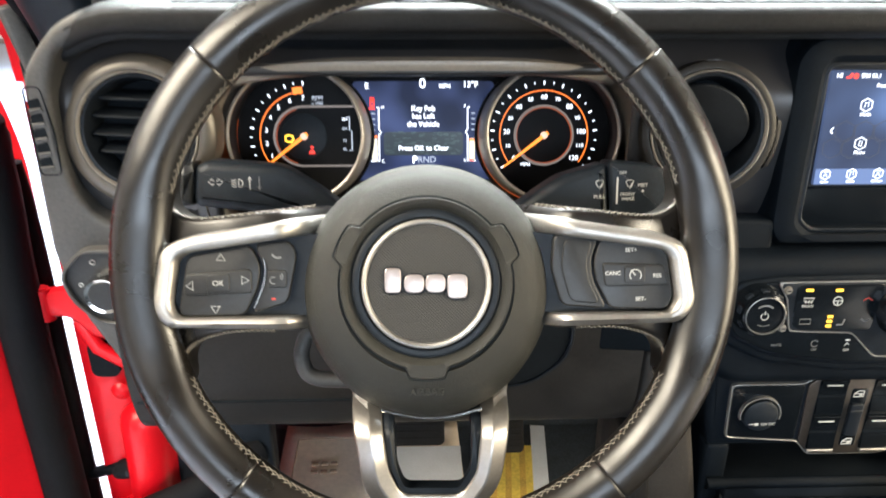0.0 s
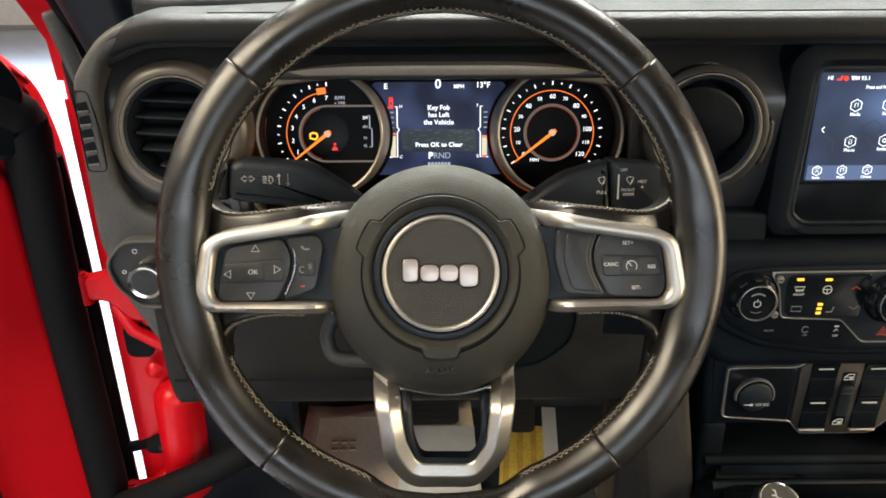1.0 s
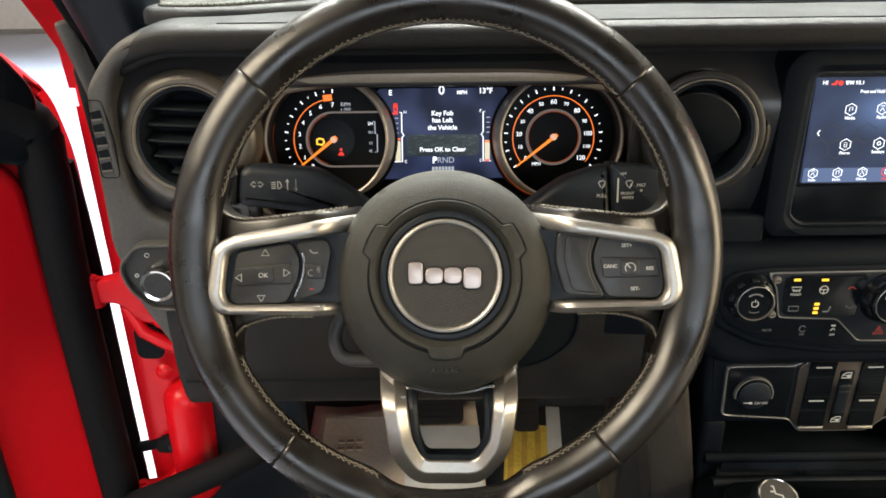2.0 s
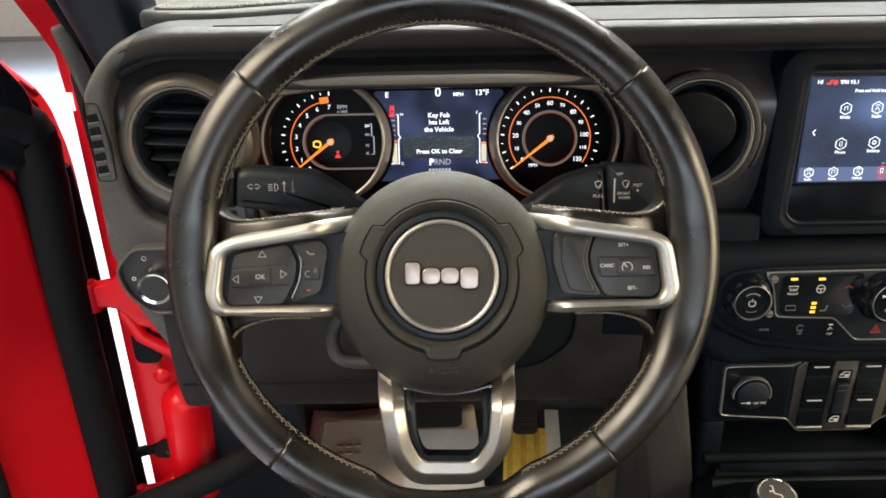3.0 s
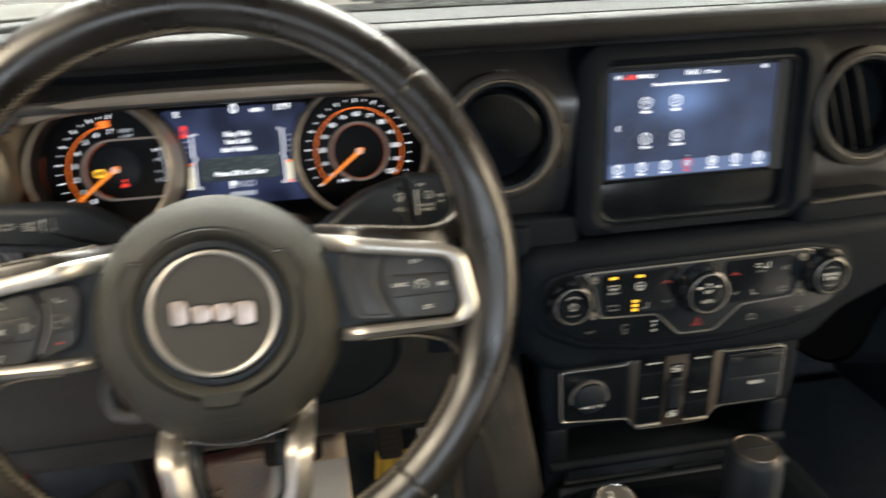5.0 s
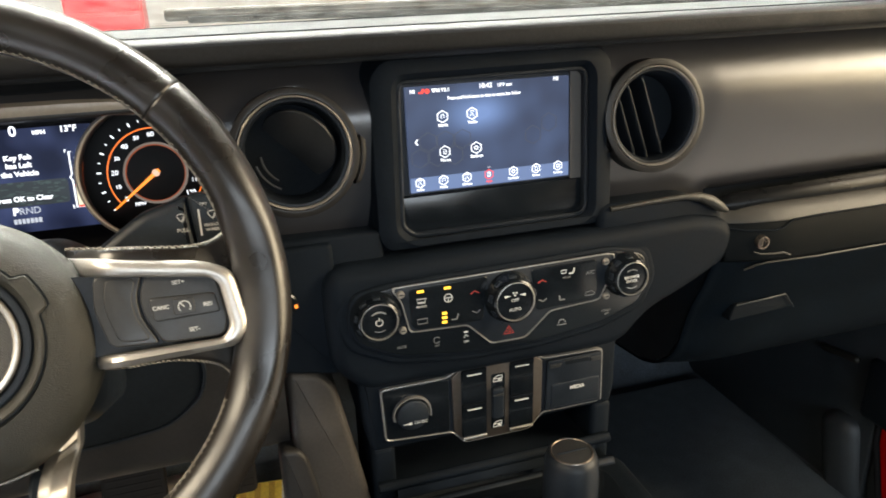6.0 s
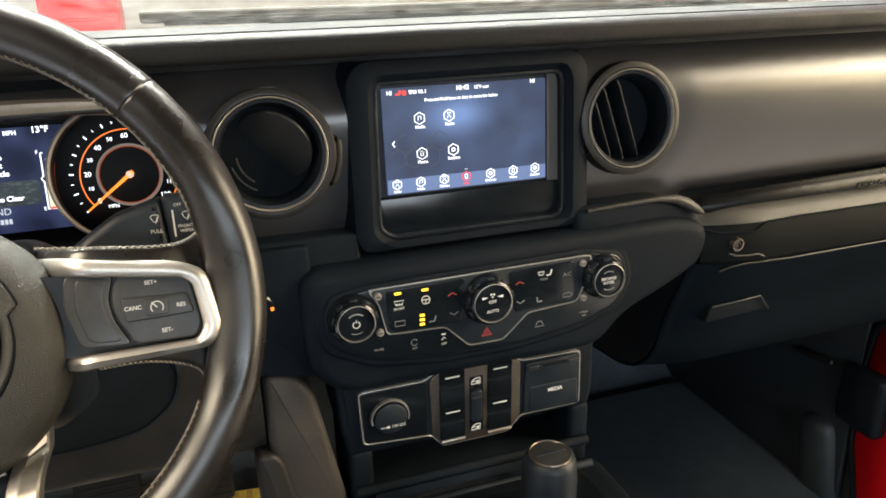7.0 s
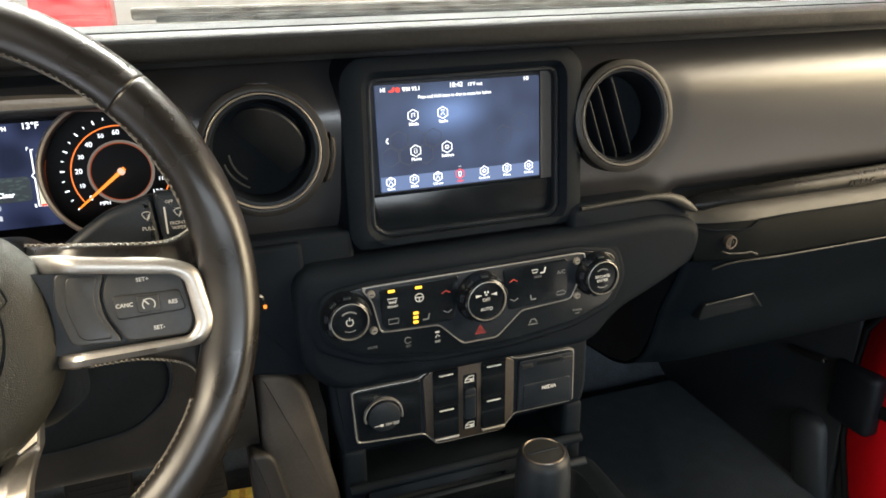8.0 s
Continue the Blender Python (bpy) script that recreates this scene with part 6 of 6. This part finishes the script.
part("knob", lathe([(0.0001, 0.0600), (0.0165, 0.0598), (0.0195, 0.0570), (0.0205, 0.0500), (0.0180, 0.0360), (0.0110, 0.0270), (0.0075, 0.0265)], 48), BLACK, lever, "", None, 60)
part("knob_ring", lathe([(0.0150, 0.0600), (0.0160, 0.0610), (0.0172, 0.0606), (0.0180, 0.0592)], 48), CHROME, lever, "silver ring")
part("pattern_disc", prism(disc(0.0152), 0.058, 0.0606), PANEL, lever)
part("shift_pattern", ribbon([(-0.004, 0.009), (-0.002, 0.009), (-0.002, 0.002), (0.004, 0.000), (0.004, -0.008)], 0.0013, 0.0604, 0.0610), MARK, lever)
part("shift_pattern", ribbon([(-0.006, 0.004), (-0.002, 0.004)], 0.0013, 0.0604, 0.0610), MARK, lever)
part("boot", lathe([(0.010, 0.012), (0.022, 0.004), (0.036, -0.022)], 32), RUBBER, lever)

# small lit start button beside the column
starter = thing("start_button", "black start button with a small orange lamp", "button", facing(0.200, 0.4945, 1.178, 0))
part("body", lathe([(0, 0.0036), (0.010, 0.0036), (0.0115, 0.002), (0.012, -0.004)], 36), GLOSS, starter)
part("lamp", prism(rect(0.0030, 0.0030, 0.001, 0.0095, -0.0015), 0.003, 0.0048), L_NEEDLE, starter, "small orange lamp")


# ---- footwell ----
plain("cabin_floor", box(-0.36, 1.16, -1.6, 1.08, 0.50, 0.595), CARPET, "dark carpeted cabin floor", "carpet")
toe = bmesh.new()
loft(toe, [[(x, y, z) for y, z in smooth_line([(1.06, 0.590), (1.10, 0.60), (1.15, 0.66), (1.24, 0.84), (1.28, 1.10), (1.28, 1.36)], 5)] for x in (-0.36, 1.16)], closed=False)
plain("toe_board", toe, CARPET, "dark carpeted sloping toe board", "carpet")
tagged(part("floor_mat", prism(rpoly([(0.60, 0.20), (1.075, 0.20), (1.075, 0.60), (1.085, 1.05), (0.62, 1.05)], 0.03), 0.593, 0.606, 0.005), mat("blue_black_mat", (0.075, 0.094, 0.112), 0.9, grain=0.8, grain_scale=500)), "dark blue-black carpet floor mat in the footwell", "floor mat")
paper = thing("paper_mat", "tan printed paper floor mat lying in the footwell", "paper mat", pose(-0.105, 0.90, 0.597, 0, 0, 2))
sheet = bmesh.new()
loft(sheet, [[(-0.14 + 0.31 * i / 12, -0.22 + 0.385 * j / 12, 0.02 + 0.003 * math.sin(i * 1.1 + j * 0.7)) for i in range(13)] for j in range(13)], closed=False)
sh = part("sheet", sheet, PAPER, paper)
sh.modifiers.new("thick", "SOLIDIFY").thickness = 0.0012
part("print_line", tube([(-0.115, 0.120, 0.0245), (0.12, 0.120, 0.0245)], 0.0011, 4), INK, paper)
part("print_line", tube([(-0.115, 0.120, 0.0245), (-0.115, -0.19, 0.0245)], 0.0011, 4), INK, paper)
for i in range(6):
    part("print_bar", box(-0.085 + (i % 3) * 0.016, -0.074 + (i % 3) * 0.016, 0.030 + (i // 3) * 0.02, 0.037 + (i // 3) * 0.02, 0.0225, 0.0252), INK, paper)
tagged(part("white_sheet", box(-0.068, 0.062, 0.76, 0.980, 0.6285, 0.6305), WHITEPAPER), "bluish white paper sheet on the footwell floor", "paper")
yl = thing("yellow_sheet", "yellow and white printed paper in the footwell", "paper", pose(0.145, 0.90, 0.60, 0, 0, -6))
part("sheet", box(-0.042, 0.034, -0.20, 0.105, 0.010, 0.012), YELLOW, yl)
part("white_edge", box(0.034, 0.060, -0.20, 0.165, 0.0098, 0.0115), WHITEPAPER, yl)
for i in range(3):
    part("stripe", box(-0.036 + i * 0.024, -0.026 + i * 0.024, -0.20, 0.103, 0.0120, 0.0124), mat("ochre_print", (0.72, 0.46, 0.09), 0.8), yl)


def pedal(name, label, x, y, z, w, h, tilt):
    p = thing(name, label, "pedal", facing(x, y, z, tilt))
    part("pad", prism(rect(w, h, 0.010), -0.012, 0.006, 0.004), PEDAL, p)
    for i in range(5):
        part("rib", prism(rect(w * 0.86, h * 0.05, 0.001, 0, h * (-0.32 + 0.16 * i), 2), 0.005, 0.0068, 0.0006), PEDAL, p)
    part("arm", beam((0, h * 0.2, -0.012), (0, 0.34, -0.08), 0.016, 0.03, 0.003, (1, 0, 0)), BLACK, p)


pedal("brake_pedal", "black ribbed rubber brake pedal", -0.013, 0.84, 0.781, 0.084, 0.060, 30)
pedal("accelerator_pedal", "black rubber accelerator pedal", 0.131, 0.86, 0.746, 0.040, 0.056, 30)

# ---- passenger footwell side ----
kick = thing("kick_panel", "black plastic kick panel beside the passenger footwell", "panel", kind="structure")
part("panel", box(1.094, 1.105, 0.640, 1.28, 0.50, 1.20, 0.004), KICK, kick)
part("panel_edge", box(1.112, 1.120, 0.45, 0.70, 0.42, 1.22, 0.003), KICK, kick)
part("bulge", beam((1.105, 0.655, 0.50), (1.10, 0.700, 0.735), 0.06, 0.07, 0.025), KICK, kick)
part("fastener", beam((1.088, 0.685, 0.840), (1.09, 0.760, 0.828), 0.012, 0.012, 0.005), LEDGE, kick)
jamb = thing("passenger_door_jamb", "red painted door jamb with black seal and check strap", "car body", kind="structure")
jb = bmesh.new()
loft(jb, [[(1.107, 0.570, 0.45), (1.107, 0.598, 0.60), (1.107, 0.630, 0.72), (1.107, 0.638, 0.82), (1.107, 0.628, 0.92), (1.107, 0.60, 0.97)], [(1.13, 0.50, 0.45), (1.13, 0.51, 0.60), (1.13, 0.52, 0.72), (1.13, 0.52, 0.82), (1.13, 0.515, 0.92), (1.13, 0.50, 0.97)]], closed=False)
jp = part("jamb_plate", jb, RED, jamb)
jp.modifiers.new("thick", "SOLIDIFY").thickness = 0.01
part("seal", tube([(1.10, 0.576, 0.45), (1.10, 0.604, 0.60), (1.10, 0.636, 0.72), (1.10, 0.644, 0.82), (1.10, 0.634, 0.92), (1.10, 0.60, 0.975)], 0.006, 8), RUBBER, jamb)
part("strap", beam((1.100, 0.62, 0.800), (1.130, 0.50, 0.796), 0.014, 0.022, 0.004), RUBBER, jamb, "black door check strap")
part("strap_block", box(1.082, 1.118, 0.588, 0.668, 0.752, 0.858, 0.012), BLACK, jamb)

# ---- driver's door opening ----
body_red = thing("car_body", "red painted car body round the open doorway", "car body", kind="structure")
part("cowl_side", box(-0.432, -0.335, 0.752, 1.30, 0.40, 1.312, 0.010), RED, body_red)
# unseen front and underside panels from here on, added to block stray light
part("wing_front", box(-0.432, -0.335, 1.30, 2.20, 0.40, 1.16, 0.010), RED, body_red)
part("wing_side", box(1.135, 1.232, 0.752, 1.30, 0.40, 1.312, 0.010), RED, body_red)
part("wing_front", box(1.135, 1.232, 1.30, 2.20, 0.40, 1.16, 0.010), RED, body_red)
part("front_panel", box(-0.334, 1.134, 2.14, 2.20, 0.40, 1.16, 0.010), RED, body_red)
part("cowl_top", box(-0.334, 1.134, 0.815, 1.30, 1.316, 1.330, 0.003), BLACK, body_red)
part("cowl_front", box(-0.334, 1.134, 1.284, 1.300, 1.10, 1.314, 0.003), BLACK, body_red)
part("floor_pan", box(-0.432, 1.232, -1.60, 2.20, 0.34, 0.398, 0.010), BLACK, body_red)
jl = bmesh.new()
loft(jl, [[(-0.431, 0.750, z), (-0.395, 0.738, z), (-0.350, 0.745 + 0.01 * math.sin(z * 9), z), (-0.315, 0.775, z), (-0.30, 0.82, z)] for z in (0.45, 0.6, 0.7, 0.8, 0.87, 0.93, 1.0, 1.1, 1.2, 1.28)], closed=False)
part("jamb_plate", jl, RED, body_red)
part("jamb_bulge", beam((-0.358, 0.745, 0.70), (-0.352, 0.743, 0.905), 0.085, 0.06, 0.028), RED, body_red)
part("jamb_ridge", tube([(-0.415, 0.735, 1.02), (-0.395, 0.728, 0.985), (-0.365, 0.728, 0.965), (-0.335, 0.735, 0.945)], 0.009, 10), RED, body_red)
part("kick_panel", box(-0.352, -0.20, 0.735, 0.765, 0.50, 1.06, 0.006), BLACK, body_red, "black plastic kick panel")
for z, x in ((1.000, -0.372), (0.921, -0.380), (0.7665, -0.380), (0.70, -0.36)):
    part("jamb_bolt", lathe([(0, 0.006), (0.006, 0.0055), (0.009, 0.003), (0.012, 0.0)], 20), RED, body_red, "", facing(x, 0.730, z))
part("jamb_slot", prism(rect(0.035, 0.05, 0.012), -0.002, 0.003), VOID, body_red, "", facing(-0.395, 0.7365, 0.965))
hinge = thing("door_hinge", "red painted bolt-on door hinge", "hinge")
part("leaf", prism(rpoly([(-0.455, 1.030), (-0.455, 1.058), (-0.42, 1.066), (-0.40, 1.088), (-0.36, 1.085), (-0.36, 0.995), (-0.395, 1.000), (-0.42, 1.028)], 0.008, 5), 0.0, 0.018, 0.005), RED, hinge, "", facing(0, 0.742, 0))
part("knuckle", tube([(-0.448, 0.730, 1.024), (-0.448, 0.730, 1.064)], 0.009, 16), RED, hinge)
part("pin_cap", tube([(-0.448, 0.730, 1.064), (-0.448, 0.730, 1.067)], 0.006, 14), RED, hinge)
copy_thing(hinge, Matrix.Translation((0.005, 0, -0.335)))
check = thing("check_strap", "black door check strap with a rounded end", "strap")
part("strap", tube([(-0.470, 0.765, 0.762), (-0.44, 0.757, 0.775), (-0.405, 0.742, 0.795)], 0.008, 10), RUBBER, check)
part("eye", tube([(-0.408, 0.735, 0.789), (-0.398, 0.732, 0.798), (-0.382, 0.730, 0.8035), (-0.372, 0.730, 0.803)], [0.008, 0.0135, 0.014, 0.009], 14), RUBBER, check)
part("eye_bolt", lathe([(0, 0.004), (0.005, 0.003), (0.006, 0)], 16), BLACK, check, "", facing(-0.383, 0.7165, 0.804))
part("wiring_boot", tube([(-0.45, 0.70, 0.715), (-0.395, 0.68, 0.752), (-0.348, 0.675, 0.778), (-0.30, 0.68, 0.798), (-0.257, 0.70, 0.812), (-0.22, 0.74, 0.82)], 0.019, 14), RUBBER, check, "black wiring boot")

door = thing("driver_door", "open red car door with black rubber seal", "car door", pose(-0.4475, 0.752, 0.008, 0, 0, 0) @ Matrix.Rotation(radians(180 + 37), 4, "Z"))
# local x runs away from the hinge, local y is the thickness, positive towards the cabin
DO = rpoly([(-0.011, 0.40), (0.95, 0.40), (0.95, 1.20), (0.50, 1.27), (0.11, 1.345), (0.055, 1.345), (0.006, 1.285), (-0.011, 1.20)], 0.03, 6)
dm = Matrix(((1, 0, 0, 0), (0, 0, 1, 0), (0, 1, 0, 0), (0, 0, 0, 1)))
shell = prism(DO, -0.05, 0.0, 0.036, steps=8)
for v in shell.verts:
    v.co.z *= 2
    if v.co.x < 0.024 and v.co.z > -0.08:
        v.co.z = -1.55 * (0.024 - v.co.x)
part("shell", shell, RED, door, "", dm)
part("inner_skin", prism(rpoly([(0.056, 0.45), (0.90, 0.45), (0.90, 1.10), (0.50, 1.18), (0.10, 1.24), (0.062, 1.20)], 0.03), -0.004, 0.020, 0.012), RED, door, "red inner door skin", dm)
# seal is widened to cover part of the shaded door edge
SEAL = [(0.038, 0.42), (0.040, 0.73), (0.0415, 0.95), (0.040, 1.08), (0.036, 1.20), (0.046, 1.265), (0.15, 1.28), (0.5, 1.205), (0.9, 1.14)]
part("seal", tube([(x, 0.008, z) for x, z in smooth_line(SEAL, 6)], 0.0275, 16), RUBBER, door, "thick black rubber door seal")
# added black cord that darkens the red door edge like shade
part("edge_shade", tube([(x, -0.020, z) for x, z in smooth_line([(0.005, 0.42), (0.006, 0.80), (0.006, 1.10), (0.010, 1.20)], 6)], 0.0125, 14), RUBBER, door, "black cord standing in for shade on the red door edge")
part("mirror_base", prism(rpoly([(0.0494, 1.2192), (0.0648, 1.2157), (0.0769, 1.222), (0.30, 1.19), (0.32, 1.375), (0.10, 1.370), (0.0529, 1.3400), (0.033, 1.3060), (0.0290, 1.2884), (0.0346, 1.2566)], 0.008), -0.05, 0.030, 0.006), GLOSS, door, "black mirror base", dm)
part("door_card", prism(rpoly([(0.1615, 0.43), (0.93, 0.43), (0.93, 1.13), (0.30, 1.15), (0.1615, 1.06)], 0.03), 0.01, 0.045, 0.012), BLACK, door, "black inner door trim", dm)

# ---- pillars, glass, bonnet ----
pillar = thing("pillar_trim", "black plastic windscreen pillar trim", "pillar", kind="structure")
tr = bmesh.new()
rows = []
for z, y, xl, xr in ((1.315, 0.66, -0.350, -0.292), (1.345, 0.655, -0.352, -0.286), (1.38, 0.640, -0.358, -0.284), (1.43, 0.610, -0.362, -0.280), (1.55, 0.530, -0.375, -0.285), (1.80, 0.38, -0.40, -0.30)):
    rows.append([(x, y + yy, z) for x, yy in rpoly([(xl, 0.05), (xl, 0.0), (xl + 0.02, -0.018), (xr - 0.01, -0.018), (xr, 0.0), (xr, 0.05)], 0.010, 4)])
loft(tr, rows, cap0=True, cap1=True)
part("trim", tr, BLACK, pillar)
part("handle_end", beam((-0.318, 0.578, 1.432), (-0.328, 0.50, 1.53), 0.05, 0.03, 0.010), BLACK, pillar, "black grab handle end")
part("lower_trim", beam((-0.391, 0.680, 1.385), (-0.374, 0.690, 1.30), 0.012, 0.018, 0.005), PANEL, pillar)
part("door_seal", beam((-0.398, 0.722, 1.335), (-0.386, 0.726, 1.095), 0.026, 0.024, 0.009), RUBBER, pillar, "black door opening seal")
part("door_seal", beam((-0.372, 0.715, 1.330), (-0.345, 0.722, 1.10), 0.040, 0.020, 0.008), BLACK, pillar)
part("seal", tube([(-0.385, 0.60, 1.50), (-0.380, 0.675, 1.40), (-0.375, 0.70, 1.36), (-0.385, 0.73, 1.31), (-0.405, 0.748, 1.28)], 0.010, 10), RUBBER, body_red)
fr = bmesh.new()
loft(fr, [[(x, y + yy, z) for x, yy in ((-0.437, 0.0), (-0.34, 0.0), (-0.34, 0.06), (-0.437, 0.06))] for z, y in ((1.300, 0.755), (1.345, 0.750), (1.377, 0.722), (1.437, 0.664), (1.85, 0.32))], cap0=True, cap1=True)
part("windscreen_frame", fr, RED, body_red)
fr2 = bmesh.new()
loft(fr2, [[(x, y + yy, z) for x, yy in ((1.22, 0.0), (1.10, 0.0), (1.10, 0.06), (1.22, 0.06))] for z, y in ((1.345, 0.750), (1.377, 0.722), (1.437, 0.664), (1.85, 0.32))], cap0=True, cap1=True)
part("windscreen_frame", fr2, RED, body_red)
glass = thing("windscreen", "dusty car windscreen with a dotted black edge", "windscreen", kind="structure")
TOPY, TOPZ, BOTY, BOTZ = 0.42, 1.85, 0.825, 1.365
gl = bmesh.new()
loft(gl, [[(-0.35, BOTY, BOTZ), (1.12, BOTY, BOTZ), (1.12, BOTY + 0.004, BOTZ), (-0.35, BOTY + 0.004, BOTZ)], [(-0.35, TOPY, TOPZ), (1.12, TOPY, TOPZ), (1.12, TOPY + 0.004, TOPZ), (-0.35, TOPY + 0.004, TOPZ)]], cap0=True, cap1=True)
pg = part("glass", gl, GLASS, glass)
pg.visible_shadow = False


def on_glass(x, s):
    return (x, BOTY + (TOPY - BOTY) * s - 0.003, BOTZ + (TOPZ - BOTZ) * s)


band = bmesh.new()
loft(band, [[on_glass(-0.35, 0.0), on_glass(1.12, 0.0)], [on_glass(-0.35, 0.046), on_glass(1.12, 0.046)]], closed=False)
part("black_edge", band, mat("brown_black_frit", (0.028, 0.022, 0.018), 0.5), glass)
dots = bmesh.new()
for j in range(3):
    for i in range(560):
        x, s = -0.34 + (i + 0.5 * (j % 2)) * 0.0026, 0.050 + j * 0.005
        k = 0.0009 - j * 0.0002
        vs = [dots.verts.new(Vector(on_glass(x, s)) + Vector((math.cos(a) * k, -0.0004 + math.sin(a) * k * -0.64, math.sin(a) * k * 0.77))) for a in (0.4, 1.4, 2.5, 3.5, 4.5, 5.6)]
        dots.faces.new(vs)
tagged(part("edge_dots", dots, BLACK, glass), kind="stuff")
bonnet = thing("bonnet", "red car bonnet lying ahead of the windscreen", "car bonnet", kind="structure")
bn = bmesh.new()
loft(bn, [[(-0.43 + 1.66 * i / 40, y, 1.170 + (0.082 - 0.03 * (y - 1.29)) * math.sin(math.pi * i / 40) ** 0.4) for i in range(41)] for y in (1.302, 1.45, 1.6, 1.9, 2.1, 2.2)], closed=False)
b_ = part("panel", bn, RED, bonnet)
b_.modifiers.new("thick", "SOLIDIFY").thickness = 0.01
wp = thing("windscreen_wiper", "black wiper arm lying below the windscreen", "wiper")
WIPERMETAL = mat("dusty_wiper_metal", (0.026, 0.020, 0.014), 0.6, vary=0.3, scale=80)
part("arm", beam((0.124, 0.862, 1.3995), (1.06, 0.862, 1.3955), 0.012, 0.0145, 0.004), WIPERMETAL, wp)
part("blade", beam((0.150, 0.850, 1.3935), (0.98, 0.850, 1.3840), 0.004, 0.0075, 0.0015), RUBBER, wp)
part("rib", beam((0.135, 0.8545, 1.4035), (1.04, 0.8545, 1.3998), 0.0018, 0.0016, 0.0005), WIPERMETAL, wp)
part("rib", beam((0.135, 0.8545, 1.3985), (1.04, 0.8545, 1.3945), 0.0018, 0.0016, 0.0005), WIPERMETAL, wp)
# unseen roof and side walls, which keep outside lamps off the dash
plain("car_roof", box(-0.36, 1.16, -1.62, 0.42, 1.83, 1.87, 0.01), HEADLINER, "grey headliner roof over the cabin", "roof")
plain("cabin_side_left", box(-0.40, -0.36, -1.6, -0.55, 0.5, 1.85), HEADLINER, "plain dark unseen wall closing the cabin at the side", "wall")
plain("cabin_side_right", box(1.16, 1.20, -1.6, -0.55, 0.5, 1.85), HEADLINER, "plain dark unseen wall closing the cabin at the side", "wall")
pdoor = thing("passenger_door", "open red passenger door with dark trim panel", "car door", pose(1.20, 0.58, 0, 0, 0, 62))
part("shell", box(0.0, 0.055, -1.10, 0.0, 0.42, 1.16, 0.02), RED, pdoor)
part("trim_panel", box(-0.03, 0.004, -1.05, -0.06, 0.46, 1.12, 0.012), BLACK, pdoor)
part("armrest", box(-0.085, -0.024, -0.85, -0.35, 0.86, 0.92, 0.02), SOFT, pdoor)
plain("sill_left", box(-0.40, -0.36, -0.62, 0.70, 0.40, 0.66, 0.01), BLACK, "black plastic door sill", "sill")
# unseen; its height sets how much rear light gets in
plain("cabin_back", box(-0.36, 1.16, -1.65, -1.6, 0.5, 1.12), HEADLINER, "plain dark unseen wall closing the cabin behind", "wall")
